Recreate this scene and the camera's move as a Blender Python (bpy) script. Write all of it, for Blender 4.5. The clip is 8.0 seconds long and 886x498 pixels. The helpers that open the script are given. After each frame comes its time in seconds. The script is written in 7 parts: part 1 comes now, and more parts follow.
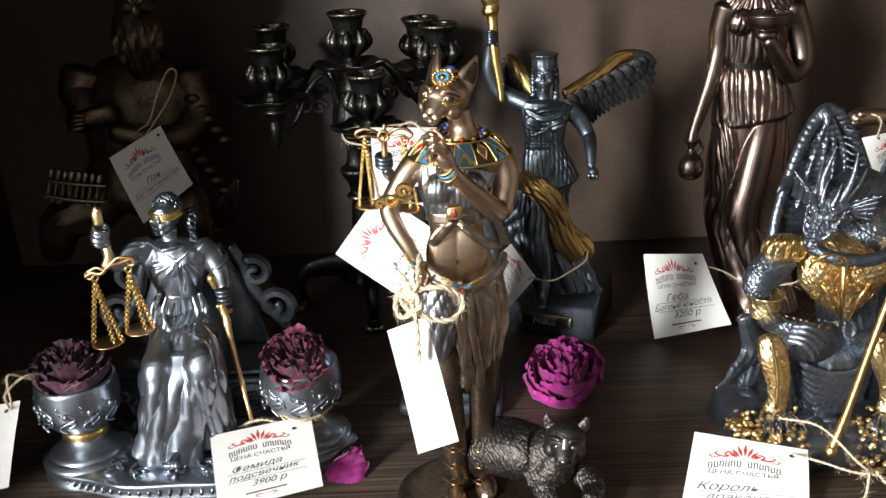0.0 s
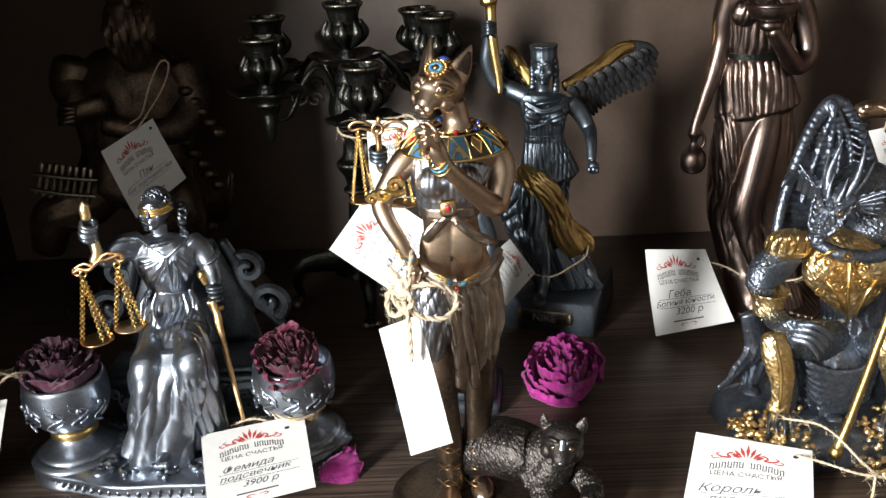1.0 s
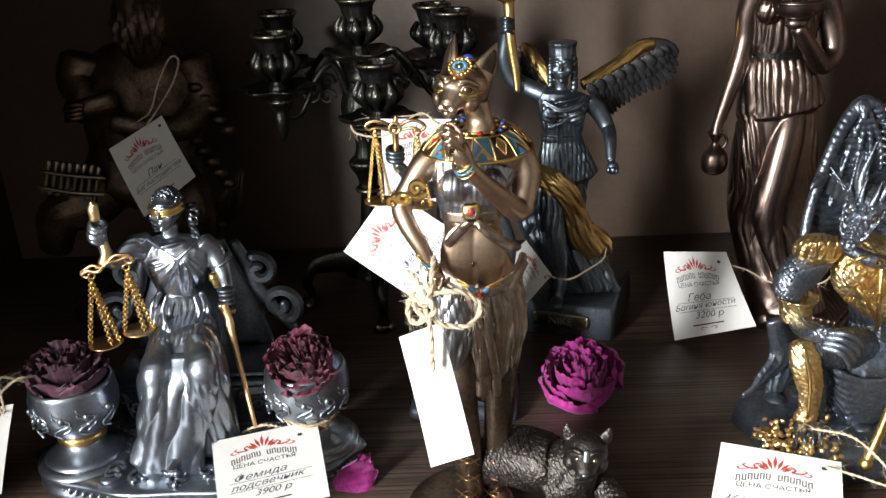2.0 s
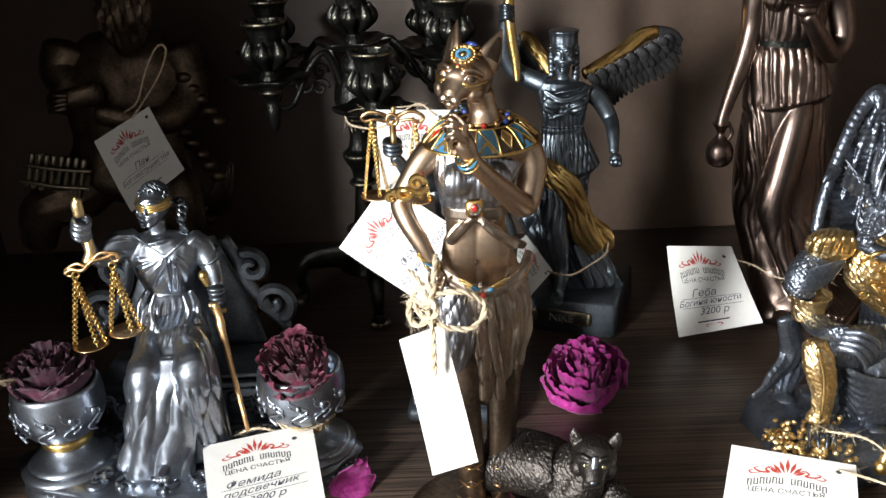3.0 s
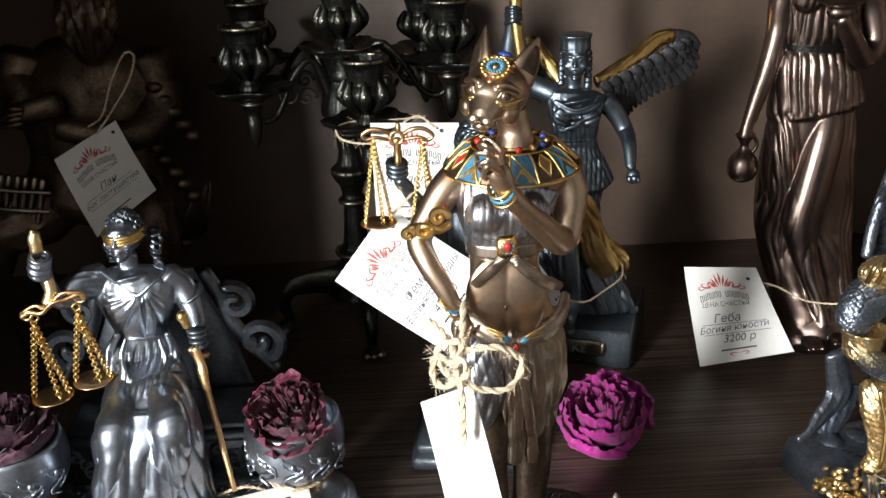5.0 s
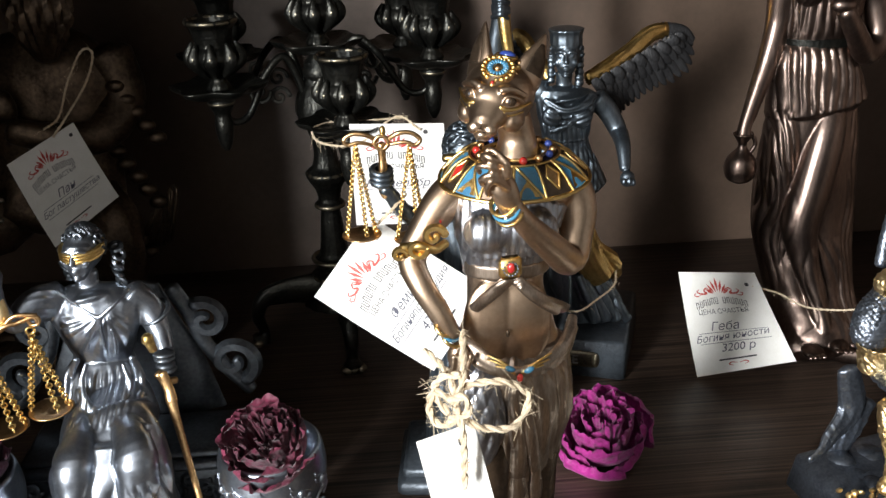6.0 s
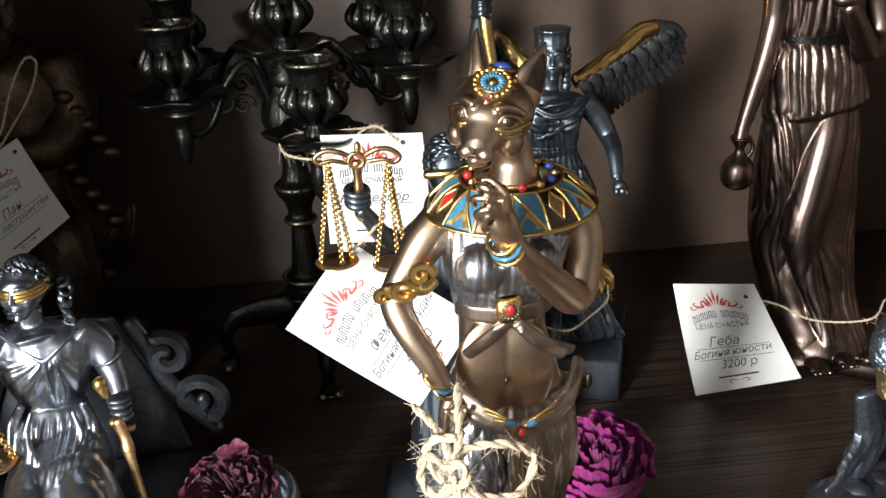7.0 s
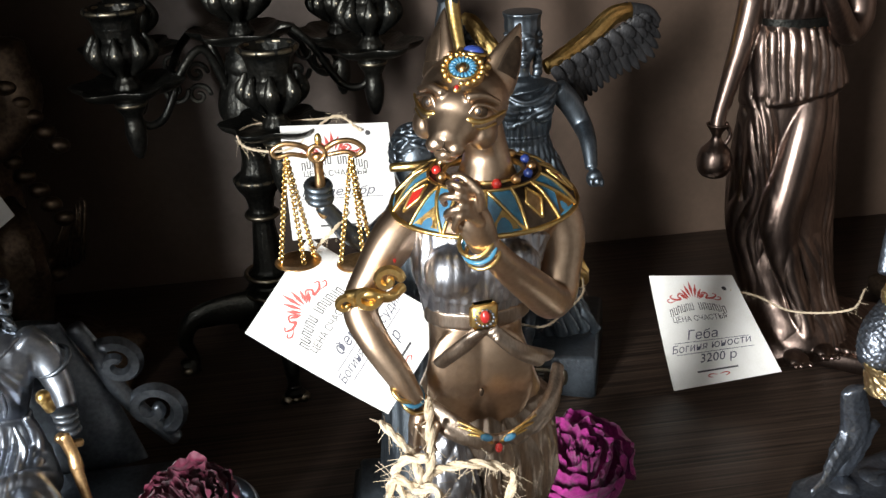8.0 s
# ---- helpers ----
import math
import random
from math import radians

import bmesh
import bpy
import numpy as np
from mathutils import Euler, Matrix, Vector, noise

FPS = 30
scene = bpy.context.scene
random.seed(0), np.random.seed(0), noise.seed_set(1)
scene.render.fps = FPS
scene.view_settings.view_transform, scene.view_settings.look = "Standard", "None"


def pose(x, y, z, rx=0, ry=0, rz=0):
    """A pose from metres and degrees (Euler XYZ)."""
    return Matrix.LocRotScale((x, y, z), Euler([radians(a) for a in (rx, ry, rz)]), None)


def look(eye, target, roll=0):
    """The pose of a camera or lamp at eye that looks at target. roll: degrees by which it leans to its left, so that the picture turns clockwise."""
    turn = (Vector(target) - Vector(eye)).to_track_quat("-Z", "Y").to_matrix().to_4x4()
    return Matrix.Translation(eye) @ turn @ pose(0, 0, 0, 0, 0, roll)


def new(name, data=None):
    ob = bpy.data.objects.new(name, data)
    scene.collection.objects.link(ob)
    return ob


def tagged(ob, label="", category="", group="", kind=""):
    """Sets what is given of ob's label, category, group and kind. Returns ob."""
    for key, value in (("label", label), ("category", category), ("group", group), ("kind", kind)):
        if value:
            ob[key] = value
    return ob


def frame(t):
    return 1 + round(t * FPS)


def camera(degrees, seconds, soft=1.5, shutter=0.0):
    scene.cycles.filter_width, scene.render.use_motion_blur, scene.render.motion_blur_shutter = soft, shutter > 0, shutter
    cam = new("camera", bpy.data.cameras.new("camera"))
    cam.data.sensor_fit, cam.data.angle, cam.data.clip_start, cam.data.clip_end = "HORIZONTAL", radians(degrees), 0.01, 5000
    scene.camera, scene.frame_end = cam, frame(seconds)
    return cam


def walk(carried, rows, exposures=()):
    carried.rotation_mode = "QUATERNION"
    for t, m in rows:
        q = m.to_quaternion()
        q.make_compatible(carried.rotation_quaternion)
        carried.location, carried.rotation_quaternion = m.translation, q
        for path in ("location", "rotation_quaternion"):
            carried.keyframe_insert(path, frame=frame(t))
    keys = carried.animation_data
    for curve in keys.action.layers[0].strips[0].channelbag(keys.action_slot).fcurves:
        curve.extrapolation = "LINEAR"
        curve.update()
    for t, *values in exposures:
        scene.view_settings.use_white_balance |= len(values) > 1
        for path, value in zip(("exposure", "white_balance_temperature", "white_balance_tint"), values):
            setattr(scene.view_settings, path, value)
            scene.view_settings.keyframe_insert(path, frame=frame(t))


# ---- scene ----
cam = camera(52.0, 8.0)
PATH = [
    (0, (0.021, -0.002, 0.414), (-0.018, 1.852, -0.334), -2.9),
    (0.5, (0.024, 0.004, 0.411), (-0.019, 1.856, -0.343), -3.0),
    (1, (0.027, 0.013, 0.409), (-0.022, 1.862, -0.351), -3.0),
    (1.5, (0.021, 0.022, 0.409), (-0.038, 1.87, -0.354), -2.8),
    (3, (0.009, 0.056, 0.402), (-0.026, 1.893, -0.387), -2.7),
    (3.5, (0.004, 0.072, 0.399), (-0.022, 1.906, -0.398), -2.7),
    (4, (0.001, 0.092, 0.395), (-0.013, 1.923, -0.407), -2.8),
    (4.5, (-0.01, 0.112, 0.397), (-0.007, 1.946, -0.401), -2.7),
    (4.7, (-0.014, 0.119, 0.396), (0.002, 1.957, -0.393), -2.6),
    (6, (-0.027, 0.173, 0.389), (0.074, 1.998, -0.422), -2.2),
    (6.5, (-0.033, 0.198, 0.388), (0.097, 2.022, -0.422), -2.2),
    (7, (-0.029, 0.223, 0.385), (0.131, 2.038, -0.44), -2.6),
    (7.5, (-0.027, 0.257, 0.376), (0.152, 2.057, -0.477), -2.9),
    (8, (-0.026, 0.249, 0.378), (0.199, 2.045, -0.474), -2.5),
]
walk(cam, [(t, look(eye, target, roll)) for t, eye, target, roll in PATH], [(0.0, 0.0), (8.0, 0.0)])

# ---- world and lights ----
world = bpy.data.worlds.new("world")
scene.world = world
world.use_nodes = True
world.node_tree.nodes["Background"].inputs[0].default_value = (0.55, 0.62, 0.75, 1)
world.node_tree.nodes["Background"].inputs[1].default_value = 0.3


def window_light(name, eye, target, width, height, watts, colour):
    data = bpy.data.lights.new(name, "AREA")
    data.shape, data.size, data.size_y = "RECTANGLE", width, height
    data.energy, data.color = watts, colour
    lamp = new(name, data)
    lamp.matrix_world = look(eye, target)
    return lamp


window_light("window_daylight", (-1.16, -0.95, 0.68), (0.0, -0.95, 0.68), 0.44, 0.86, 170, (0.96, 0.98, 1.0))

# ---- materials ----
MATS = {}


def material(name, colour, second, metal=0.0, rough=0.5, grain=400.0, bump=0.2, depth=0.0004, coat=0.0, cells=0.0, stretch=(1, 1, 1), sheen=0.0):
    """A surface of two tones at two scales, with fine relief. grain: features to a metre."""
    m = bpy.data.materials.new(name)
    m.use_nodes = True
    nodes, links = m.node_tree.nodes, m.node_tree.links
    bsdf = nodes["Principled BSDF"]
    place = nodes.new("ShaderNodeTexCoord")
    mapping = nodes.new("ShaderNodeMapping")
    mapping.inputs["Scale"].default_value = stretch
    links.new(place.outputs["Object"], mapping.inputs["Vector"])
    fine = nodes.new("ShaderNodeTexNoise")
    fine.inputs["Scale"].default_value = grain
    fine.inputs["Detail"].default_value = 5
    broad = nodes.new("ShaderNodeTexNoise")
    broad.inputs["Scale"].default_value = grain * 0.13
    broad.inputs["Detail"].default_value = 3
    for tex in (fine, broad):
        links.new(mapping.outputs["Vector"], tex.inputs["Vector"])
    both = nodes.new("ShaderNodeMath")
    both.operation = "MULTIPLY_ADD"
    both.inputs[1].default_value = 0.45
    links.new(fine.outputs[0], both.inputs[0])
    half = nodes.new("ShaderNodeMath")
    half.operation = "MULTIPLY"
    half.inputs[1].default_value = 0.55
    links.new(broad.outputs[0], half.inputs[0])
    links.new(half.outputs[0], both.inputs[2])
    ramp = nodes.new("ShaderNodeValToRGB")
    ramp.color_ramp.elements[0].position, ramp.color_ramp.elements[1].position = 0.36, 0.64
    ramp.color_ramp.elements[0].color, ramp.color_ramp.elements[1].color = (*second, 1), (*colour, 1)
    links.new(both.outputs[0], ramp.inputs[0])
    links.new(ramp.outputs[0], bsdf.inputs["Base Color"])
    bsdf.inputs["Metallic"].default_value = metal
    gloss = nodes.new("ShaderNodeMapRange")
    gloss.inputs["To Min"].default_value, gloss.inputs["To Max"].default_value = rough * 1.3, rough * 0.75
    links.new(both.outputs[0], gloss.inputs["Value"])
    links.new(gloss.outputs[0], bsdf.inputs["Roughness"])
    bsdf.inputs["Coat Weight"].default_value = coat
    bsdf.inputs["Sheen Weight"].default_value = sheen
    relief = nodes.new("ShaderNodeBump")
    relief.inputs["Strength"].default_value = bump
    relief.inputs["Distance"].default_value = depth
    if cells:
        scales = nodes.new("ShaderNodeTexVoronoi")
        scales.inputs["Scale"].default_value = cells
        links.new(mapping.outputs["Vector"], scales.inputs["Vector"])
        links.new(scales.outputs["Distance"], relief.inputs["Height"])
        relief.invert = True
    else:
        links.new(both.outputs[0], relief.inputs["Height"])
    links.new(relief.outputs[0], bsdf.inputs["Normal"])
    MATS[name] = m
    return m


material("bronze", (0.57, 0.42, 0.295), (0.44, 0.31, 0.21), 1.0, 0.34, 500, 0.2, 0.0003)
material("bronze_cloth", (0.46, 0.37, 0.29), (0.25, 0.195, 0.15), 1.0, 0.36, 500, 0.4, 0.0006, stretch=(2.5, 2.5, 0.5))
material("silver_cloth", (0.52, 0.53, 0.56), (0.30, 0.305, 0.33), 1.0, 0.34, 500, 0.4, 0.0006, stretch=(2.5, 2.5, 0.6))
material("plum_bronze", (0.27, 0.20, 0.165), (0.15, 0.108, 0.09), 1.0, 0.32, 300, 0.3, 0.0006, stretch=(1.6, 1.6, 0.5))
material("dark_bronze", (0.15, 0.105, 0.07), (0.045, 0.031, 0.021), 0.9, 0.42, 350, 0.6, 0.001)
material("pewter", (0.36, 0.388, 0.43), (0.23, 0.252, 0.288), 0.97, 0.31, 420, 0.25, 0.0004)
material("dark_pewter", (0.19, 0.21, 0.23), (0.09, 0.10, 0.112), 0.95, 0.38, 420, 0.5, 0.0008)
material("blue_black", (0.20, 0.235, 0.265), (0.11, 0.132, 0.152), 0.95, 0.36, 420, 0.4, 0.0007, stretch=(2.0, 2.0, 0.6))
material("wing_dark", (0.055, 0.054, 0.055), (0.02, 0.02, 0.021), 0.6, 0.5, 520, 0.9, 0.0012, stretch=(2, 2, 0.7))
material("dragon_black", (0.20, 0.223, 0.26), (0.09, 0.101, 0.12), 0.9, 0.38, 520, 0.5, 0.0008)
material("dragon_hide", (0.29, 0.315, 0.36), (0.14, 0.153, 0.177), 0.9, 0.36, 600, 0.5, 0.0005, cells=900)
material("dragon_scale", (0.22, 0.245, 0.285), (0.10, 0.112, 0.13), 0.9, 0.36, 500, 0.7, 0.0009, cells=420)
material("fur_black", (0.10, 0.088, 0.078), (0.035, 0.03, 0.027), 0.95, 0.42, 900, 0.8, 0.0010)
material("gold", (0.90, 0.64, 0.26), (0.62, 0.39, 0.12), 1.0, 0.31, 600, 0.6, 0.0008)
material("gold_leaf", (1.0, 0.77, 0.42), (0.78, 0.52, 0.21), 1.0, 0.36, 420, 0.8, 0.0014)
material("copper_gold", (0.80, 0.51, 0.25), (0.48, 0.28, 0.12), 1.0, 0.32, 600, 0.5, 0.0006)
material("candle_iron", (0.052, 0.05, 0.042), (0.014, 0.015, 0.014), 0.9, 0.34, 420, 0.8, 0.0014)
material("brass_rub", (0.36, 0.31, 0.22), (0.14, 0.12, 0.085), 1.0, 0.36, 420, 0.5, 0.0008)
material("plinth_grey", (0.085, 0.10, 0.115), (0.045, 0.053, 0.062), 0.5, 0.36, 380, 0.8, 0.0012)
material("worn_nickel", (0.36, 0.36, 0.34), (0.22, 0.22, 0.21), 0.25, 0.5, 600, 0.4, 0.0005)
material("turquoise", (0.06, 0.24, 0.36), (0.035, 0.12, 0.21), 0.0, 0.28, 600, 0.3, 0.0003, coat=0.5)
material("enamel_blue", (0.03, 0.06, 0.26), (0.02, 0.035, 0.15), 0.0, 0.25, 600, 0.2, 0.0003, coat=0.5)
material("enamel_red", (0.48, 0.03, 0.02), (0.30, 0.015, 0.015), 0.0, 0.22, 600, 0.2, 0.0003, coat=0.6)
material("card", (0.80, 0.785, 0.74), (0.74, 0.72, 0.665), 0.0, 0.75, 900, 0.15, 0.0002)
material("ink_black", (0.03, 0.028, 0.03), (0.055, 0.05, 0.05), 0.0, 0.6, 900, 0.1, 0.0001)
material("ink_pen", (0.05, 0.05, 0.075), (0.10, 0.10, 0.13), 0.0, 0.6, 900, 0.1, 0.0001)
material("ink_red", (0.52, 0.06, 0.04), (0.40, 0.05, 0.04), 0.0, 0.6, 900, 0.1, 0.0001)
material("jute", (0.72, 0.60, 0.43), (0.48, 0.37, 0.24), 0.0, 0.85, 1500, 0.9, 0.0008)
material("petal_pink", (0.40, 0.018, 0.225), (0.16, 0.007, 0.085), 0.0, 0.62, 380, 1.0, 0.0016, sheen=0.15)
material("petal_wine", (0.085, 0.014, 0.036), (0.022, 0.005, 0.012), 0.0, 0.62, 420, 0.9, 0.0014, sheen=0.15)
material("petal_red", (0.17, 0.014, 0.046), (0.045, 0.007, 0.016), 0.0, 0.60, 420, 0.9, 0.0014, sheen=0.15)
material("wall_paint", (0.106, 0.070, 0.049), (0.082, 0.055, 0.038), 0.0, 0.55, 160, 0.25, 0.0004)
material("room_paint", (0.21, 0.202, 0.193), (0.17, 0.165, 0.158), 0.0, 0.8, 12, 0.1, 0.001)
material("room_floor", (0.16, 0.11, 0.07), (0.10, 0.07, 0.045), 0.0, 0.5, 30, 0.2, 0.001, stretch=(1, 8, 1))


def wood(name, light, dark, rough):
    """Dark-stained boards: long grain along x with knots and scratches."""
    m = bpy.data.materials.new(name)
    m.use_nodes = True
    nodes, links = m.node_tree.nodes, m.node_tree.links
    bsdf = nodes["Principled BSDF"]
    place = nodes.new("ShaderNodeTexCoord")
    mapping = nodes.new("ShaderNodeMapping")
    mapping.inputs["Scale"].default_value = (2.2, 230.0, 230.0)
    links.new(place.outputs["Object"], mapping.inputs["Vector"])
    grain = nodes.new("ShaderNodeTexNoise")
    grain.inputs["Scale"].default_value, grain.inputs["Detail"].default_value = 2.2, 8
    grain.inputs["Distortion"].default_value = 0.6
    links.new(mapping.outputs["Vector"], grain.inputs["Vector"])
    speck = nodes.new("ShaderNodeTexNoise")
    speck.inputs["Scale"].default_value, speck.inputs["Detail"].default_value = 14.0, 4
    links.new(place.outputs["Object"], speck.inputs["Vector"])
    mix = nodes.new("ShaderNodeMath")
    mix.operation = "MULTIPLY_ADD"
    mix.inputs[1].default_value = 0.7
    links.new(grain.outputs[0], mix.inputs[0])
    third = nodes.new("ShaderNodeMath")
    third.operation = "MULTIPLY"
    third.inputs[1].default_value = 0.3
    links.new(speck.outputs[0], third.inputs[0])
    links.new(third.outputs[0], mix.inputs[2])
    ramp = nodes.new("ShaderNodeValToRGB")
    ramp.color_ramp.elements[0].position, ramp.color_ramp.elements[1].position = 0.40, 0.63
    ramp.color_ramp.elements[0].color, ramp.color_ramp.elements[1].color = (*dark, 1), (*light, 1)
    links.new(mix.outputs[0], ramp.inputs[0])
    links.new(ramp.outputs[0], bsdf.inputs["Base Color"])
    gloss = nodes.new("ShaderNodeMapRange")
    gloss.inputs["To Min"].default_value, gloss.inputs["To Max"].default_value = rough * 1.2, rough * 0.8
    links.new(mix.outputs[0], gloss.inputs["Value"])
    links.new(gloss.outputs[0], bsdf.inputs["Roughness"])
    relief = nodes.new("ShaderNodeBump")
    relief.inputs["Strength"].default_value, relief.inputs["Distance"].default_value = 0.5, 0.0008
    links.new(mix.outputs[0], relief.inputs["Height"])
    links.new(relief.outputs[0], bsdf.inputs["Normal"])
    MATS[name] = m
    return m


wood("shelf_wood", (0.105, 0.070, 0.050), (0.014, 0.010, 0.008), 0.42)

# ---- shaping tools: all sizes in millimetres ----


def spline(rows, sub):
    """Rows of numbers, rounded off by a smooth curve through them."""
    r = np.array(rows, float)
    if len(r) < 3 or sub < 2:
        return r
    p = np.vstack([2 * r[0] - r[1], r, 2 * r[-1] - r[-2]])
    out = []
    for i in range(1, len(p) - 2):
        for k in range(sub):
            t = k / sub
            out.append(0.5 * (2 * p[i] + (p[i + 1] - p[i - 1]) * t + (2 * p[i - 1] - 5 * p[i] + 4 * p[i + 1] - p[i + 2]) * t * t
                              + (3 * p[i] - p[i - 1] - 3 * p[i + 1] + p[i + 2]) * t ** 3))
    out.append(r[-1])
    return np.array(out)


class Sculpt:
    """Gathers the shapes of one cast piece into one mesh."""

    def __init__(self):
        self.v, self.f, self.m, self.mats, self.n = [], [], [], [], 0

    def slot(self, name):
        if name not in self.mats:
            self.mats.append(name)
        return self.mats.index(name)

    def add(self, verts, faces, mat):
        """mat: a material's name, or one for each face."""
        k = self.n
        self.v.append(np.asarray(verts, float))
        self.n += len(verts)
        self.f += [tuple(i + k for i in face) for face in faces]
        self.m += [self.slot(mat)] * len(faces) if isinstance(mat, str) else [self.slot(x) for x in mat]

    def loft(self, rows, mat, folds=(), seg=24, sub=6, rough=0.0, paint=None, cap=1.0):
        """A limb or a garment: rows of x, y, z, half width, half depth. folds: (count, height, twist, phase)."""
        r = spline(rows, sub)
        c, rx, ry = r[:, :3], np.maximum(r[:, 3], 0.05), np.maximum(r[:, 4], 0.05)
        t = np.gradient(c, axis=0)
        t /= np.linalg.norm(t, axis=1)[:, None] + 1e-9
        side = np.cross(np.array([0.0, 1.0, 0.0]), t)
        side /= np.linalg.norm(side, axis=1)[:, None] + 1e-9
        deep = np.cross(t, side)
        n = len(r)
        a = np.arange(seg) * 2 * math.pi / seg
        s = np.linspace(0, 1, n)
        f = np.ones((n, seg))
        for count, height, twist, phase in folds:
            w = np.cos(count * a[None, :] + twist * 2 * math.pi * s[:, None] + phase + 0.7 * np.sin(3.1 * s[:, None] + phase))
            f += height * (1 - 2 * np.abs(w) ** 0.8) * (0.35 + 0.65 * np.sin(math.pi * np.clip(s, 0.04, 0.96)))[:, None]
        if rough:
            f += rough * np.random.uniform(-1, 1, (n, seg))
        ca, sa = np.cos(a), np.sin(a)
        v = c[:, None, :] + side[:, None, :] * (rx[:, None] * ca * f)[:, :, None] + deep[:, None, :] * (ry[:, None] * sa * f)[:, :, None]
        ends = []
        for i, d in ((0, -1), (-1, 1)):
            ends.append(c[i] + d * t[i] * 0.55 * cap * min(rx[i], ry[i]))
        mid = [c[i] + (v[i] - c[i]) * 0.72 + d * t[i] * 0.32 * cap * min(rx[i], ry[i]) for i, d in ((0, -1), (-1, 1))]
        verts = np.vstack([v.reshape(-1, 3), mid[0], mid[1], [ends[0]], [ends[1]]])
        faces, mats = [], []
        for i in range(n - 1):
            for j in range(seg):
                k = (j + 1) % seg
                faces.append((i * seg + j, i * seg + k, (i + 1) * seg + k, (i + 1) * seg + j))
                mats.append(paint(i / (n - 1), j / seg) if paint else mat)
        lo, hi, e = n * seg, (n + 1) * seg, (n + 2) * seg
        top = (n - 1) * seg
        for j in range(seg):
            k = (j + 1) % seg
            faces += [(lo + j, lo + k, k, j), (e, lo + k, lo + j), (top + j, top + k, hi + k, hi + j), (e + 1, hi + j, hi + k)]
            mats += [mat] * 4
        self.add(verts, faces, mats)

    def tube(self, pts, r, mat, seg=8, sub=5, r2=None):
        r2 = r if r2 is None else r2
        n = len(pts)
        self.loft([(*p, r + (r2 - r) * i / max(1, n - 1), r + (r2 - r) * i / max(1, n - 1)) for i, p in enumerate(pts)], mat, seg=seg, sub=sub)

    def blob(self, x, y, z, rx, ry, rz, mat, seg=12, rings=8, turn=(0, 0, 0), rough=0.0):
        m = np.array(Euler([radians(a) for a in turn]).to_matrix())
        verts = [(0, 0, rz)]
        for i in range(1, rings):
            b = math.pi * i / rings
            for j in range(seg):
                a = 2 * math.pi * j / seg
                k = 1 + rough * random.uniform(-1, 1)
                verts.append((rx * k * math.sin(b) * math.cos(a), ry * k * math.sin(b) * math.sin(a), rz * k * math.cos(b)))
        verts.append((0, 0, -rz))
        faces = [(0, 1 + j, 1 + (j + 1) % seg) for j in range(seg)]
        for i in range(rings - 2):
            for j in range(seg):
                k = (j + 1) % seg
                faces.append((1 + i * seg + j, 1 + (i + 1) * seg + j, 1 + (i + 1) * seg + k, 1 + i * seg + k))
        last, b = len(verts) - 1, 1 + (rings - 2) * seg
        faces += [(last, b + (j + 1) % seg, b + j) for j in range(seg)]
        self.add(np.array(verts) @ m.T + (x, y, z), faces, mat)

    def lathe(self, profile, mat, seg=32, at=(0, 0, 0), sub=4, flutes=0, depth=0.0, paint=None, oval=1.0):
        """A turned piece: radius and height up the profile, perhaps with flutes."""
        p = spline(profile, sub)
        verts, faces, mats = [], [], []
        for i, (r, h) in enumerate(p):
            for j in range(seg):
                a = 2 * math.pi * j / seg
                k = 1 + depth * math.cos(flutes * a) if flutes else 1
                verts.append((at[0] + r * k * math.cos(a), at[1] + oval * r * k * math.sin(a), at[2] + h))
        n = len(p)
        for i in range(n - 1):
            for j in range(seg):
                k = (j + 1) % seg
                faces.append((i * seg + j, i * seg + k, (i + 1) * seg + k, (i + 1) * seg + j))
                mats.append(paint(i / (n - 1), j / seg) if paint else mat)
        faces += [tuple(reversed(range(seg))), tuple(range((n - 1) * seg, n * seg))]
        mats += [mat, mat]
        self.add(verts, faces, mats)

    def box(self, x, y, z, sx, sy, sz, mat, turn=0.0, bevel=1.5, taper=1.0):
        """A block with worn edges; z is its foot."""
        c, s = math.cos(radians(turn)), math.sin(radians(turn))
        verts, rings = [], []
        for h, k in ((0, -bevel), (bevel, 0), (sz - bevel, 0), (sz, -bevel)):
            grow = 1 + (taper - 1) * h / sz
            ring = []
            ax, ay = sx / 2 * grow + k, sy / 2 * grow + k
            for ux, uy in ((-1, -1), (1, -1), (1, 1), (-1, 1)):
                for dx, dy in (((0, 1), (1, 0)) if ux * uy > 0 else ((1, 0), (0, 1))):
                    px, py = ux * (ax - bevel * dx), uy * (ay - bevel * dy)
                    verts.append((x + px * c - py * s, y + px * s + py * c, z + h))
                    ring.append(len(verts) - 1)
            rings.append(ring)
        faces = [tuple(reversed(rings[0])), tuple(rings[-1])]
        for a, b in zip(rings, rings[1:]):
            faces += [(a[j], a[(j + 1) % 8], b[(j + 1) % 8], b[j]) for j in range(8)]
        self.add(verts, faces, mat)

    def ring(self, x, y, z, radius, thick, mat, turn=(0, 0, 0), seg=20, tube=8, oval=1.0):
        m = np.array(Euler([radians(a) for a in turn]).to_matrix())
        verts = []
        for i in range(seg):
            a = 2 * math.pi * i / seg
            for j in range(tube):
                b = 2 * math.pi * j / tube
                q = radius + thick * math.cos(b)
                verts.append((q * math.cos(a), q * oval * math.sin(a), thick * math.sin(b)))
        faces = [(i * tube + j, ((i + 1) % seg) * tube + j, ((i + 1) % seg) * tube + (j + 1) % tube, i * tube + (j + 1) % tube) for i in range(seg) for j in range(tube)]
        self.add(np.array(verts) @ m.T + (x, y, z), faces, mat)

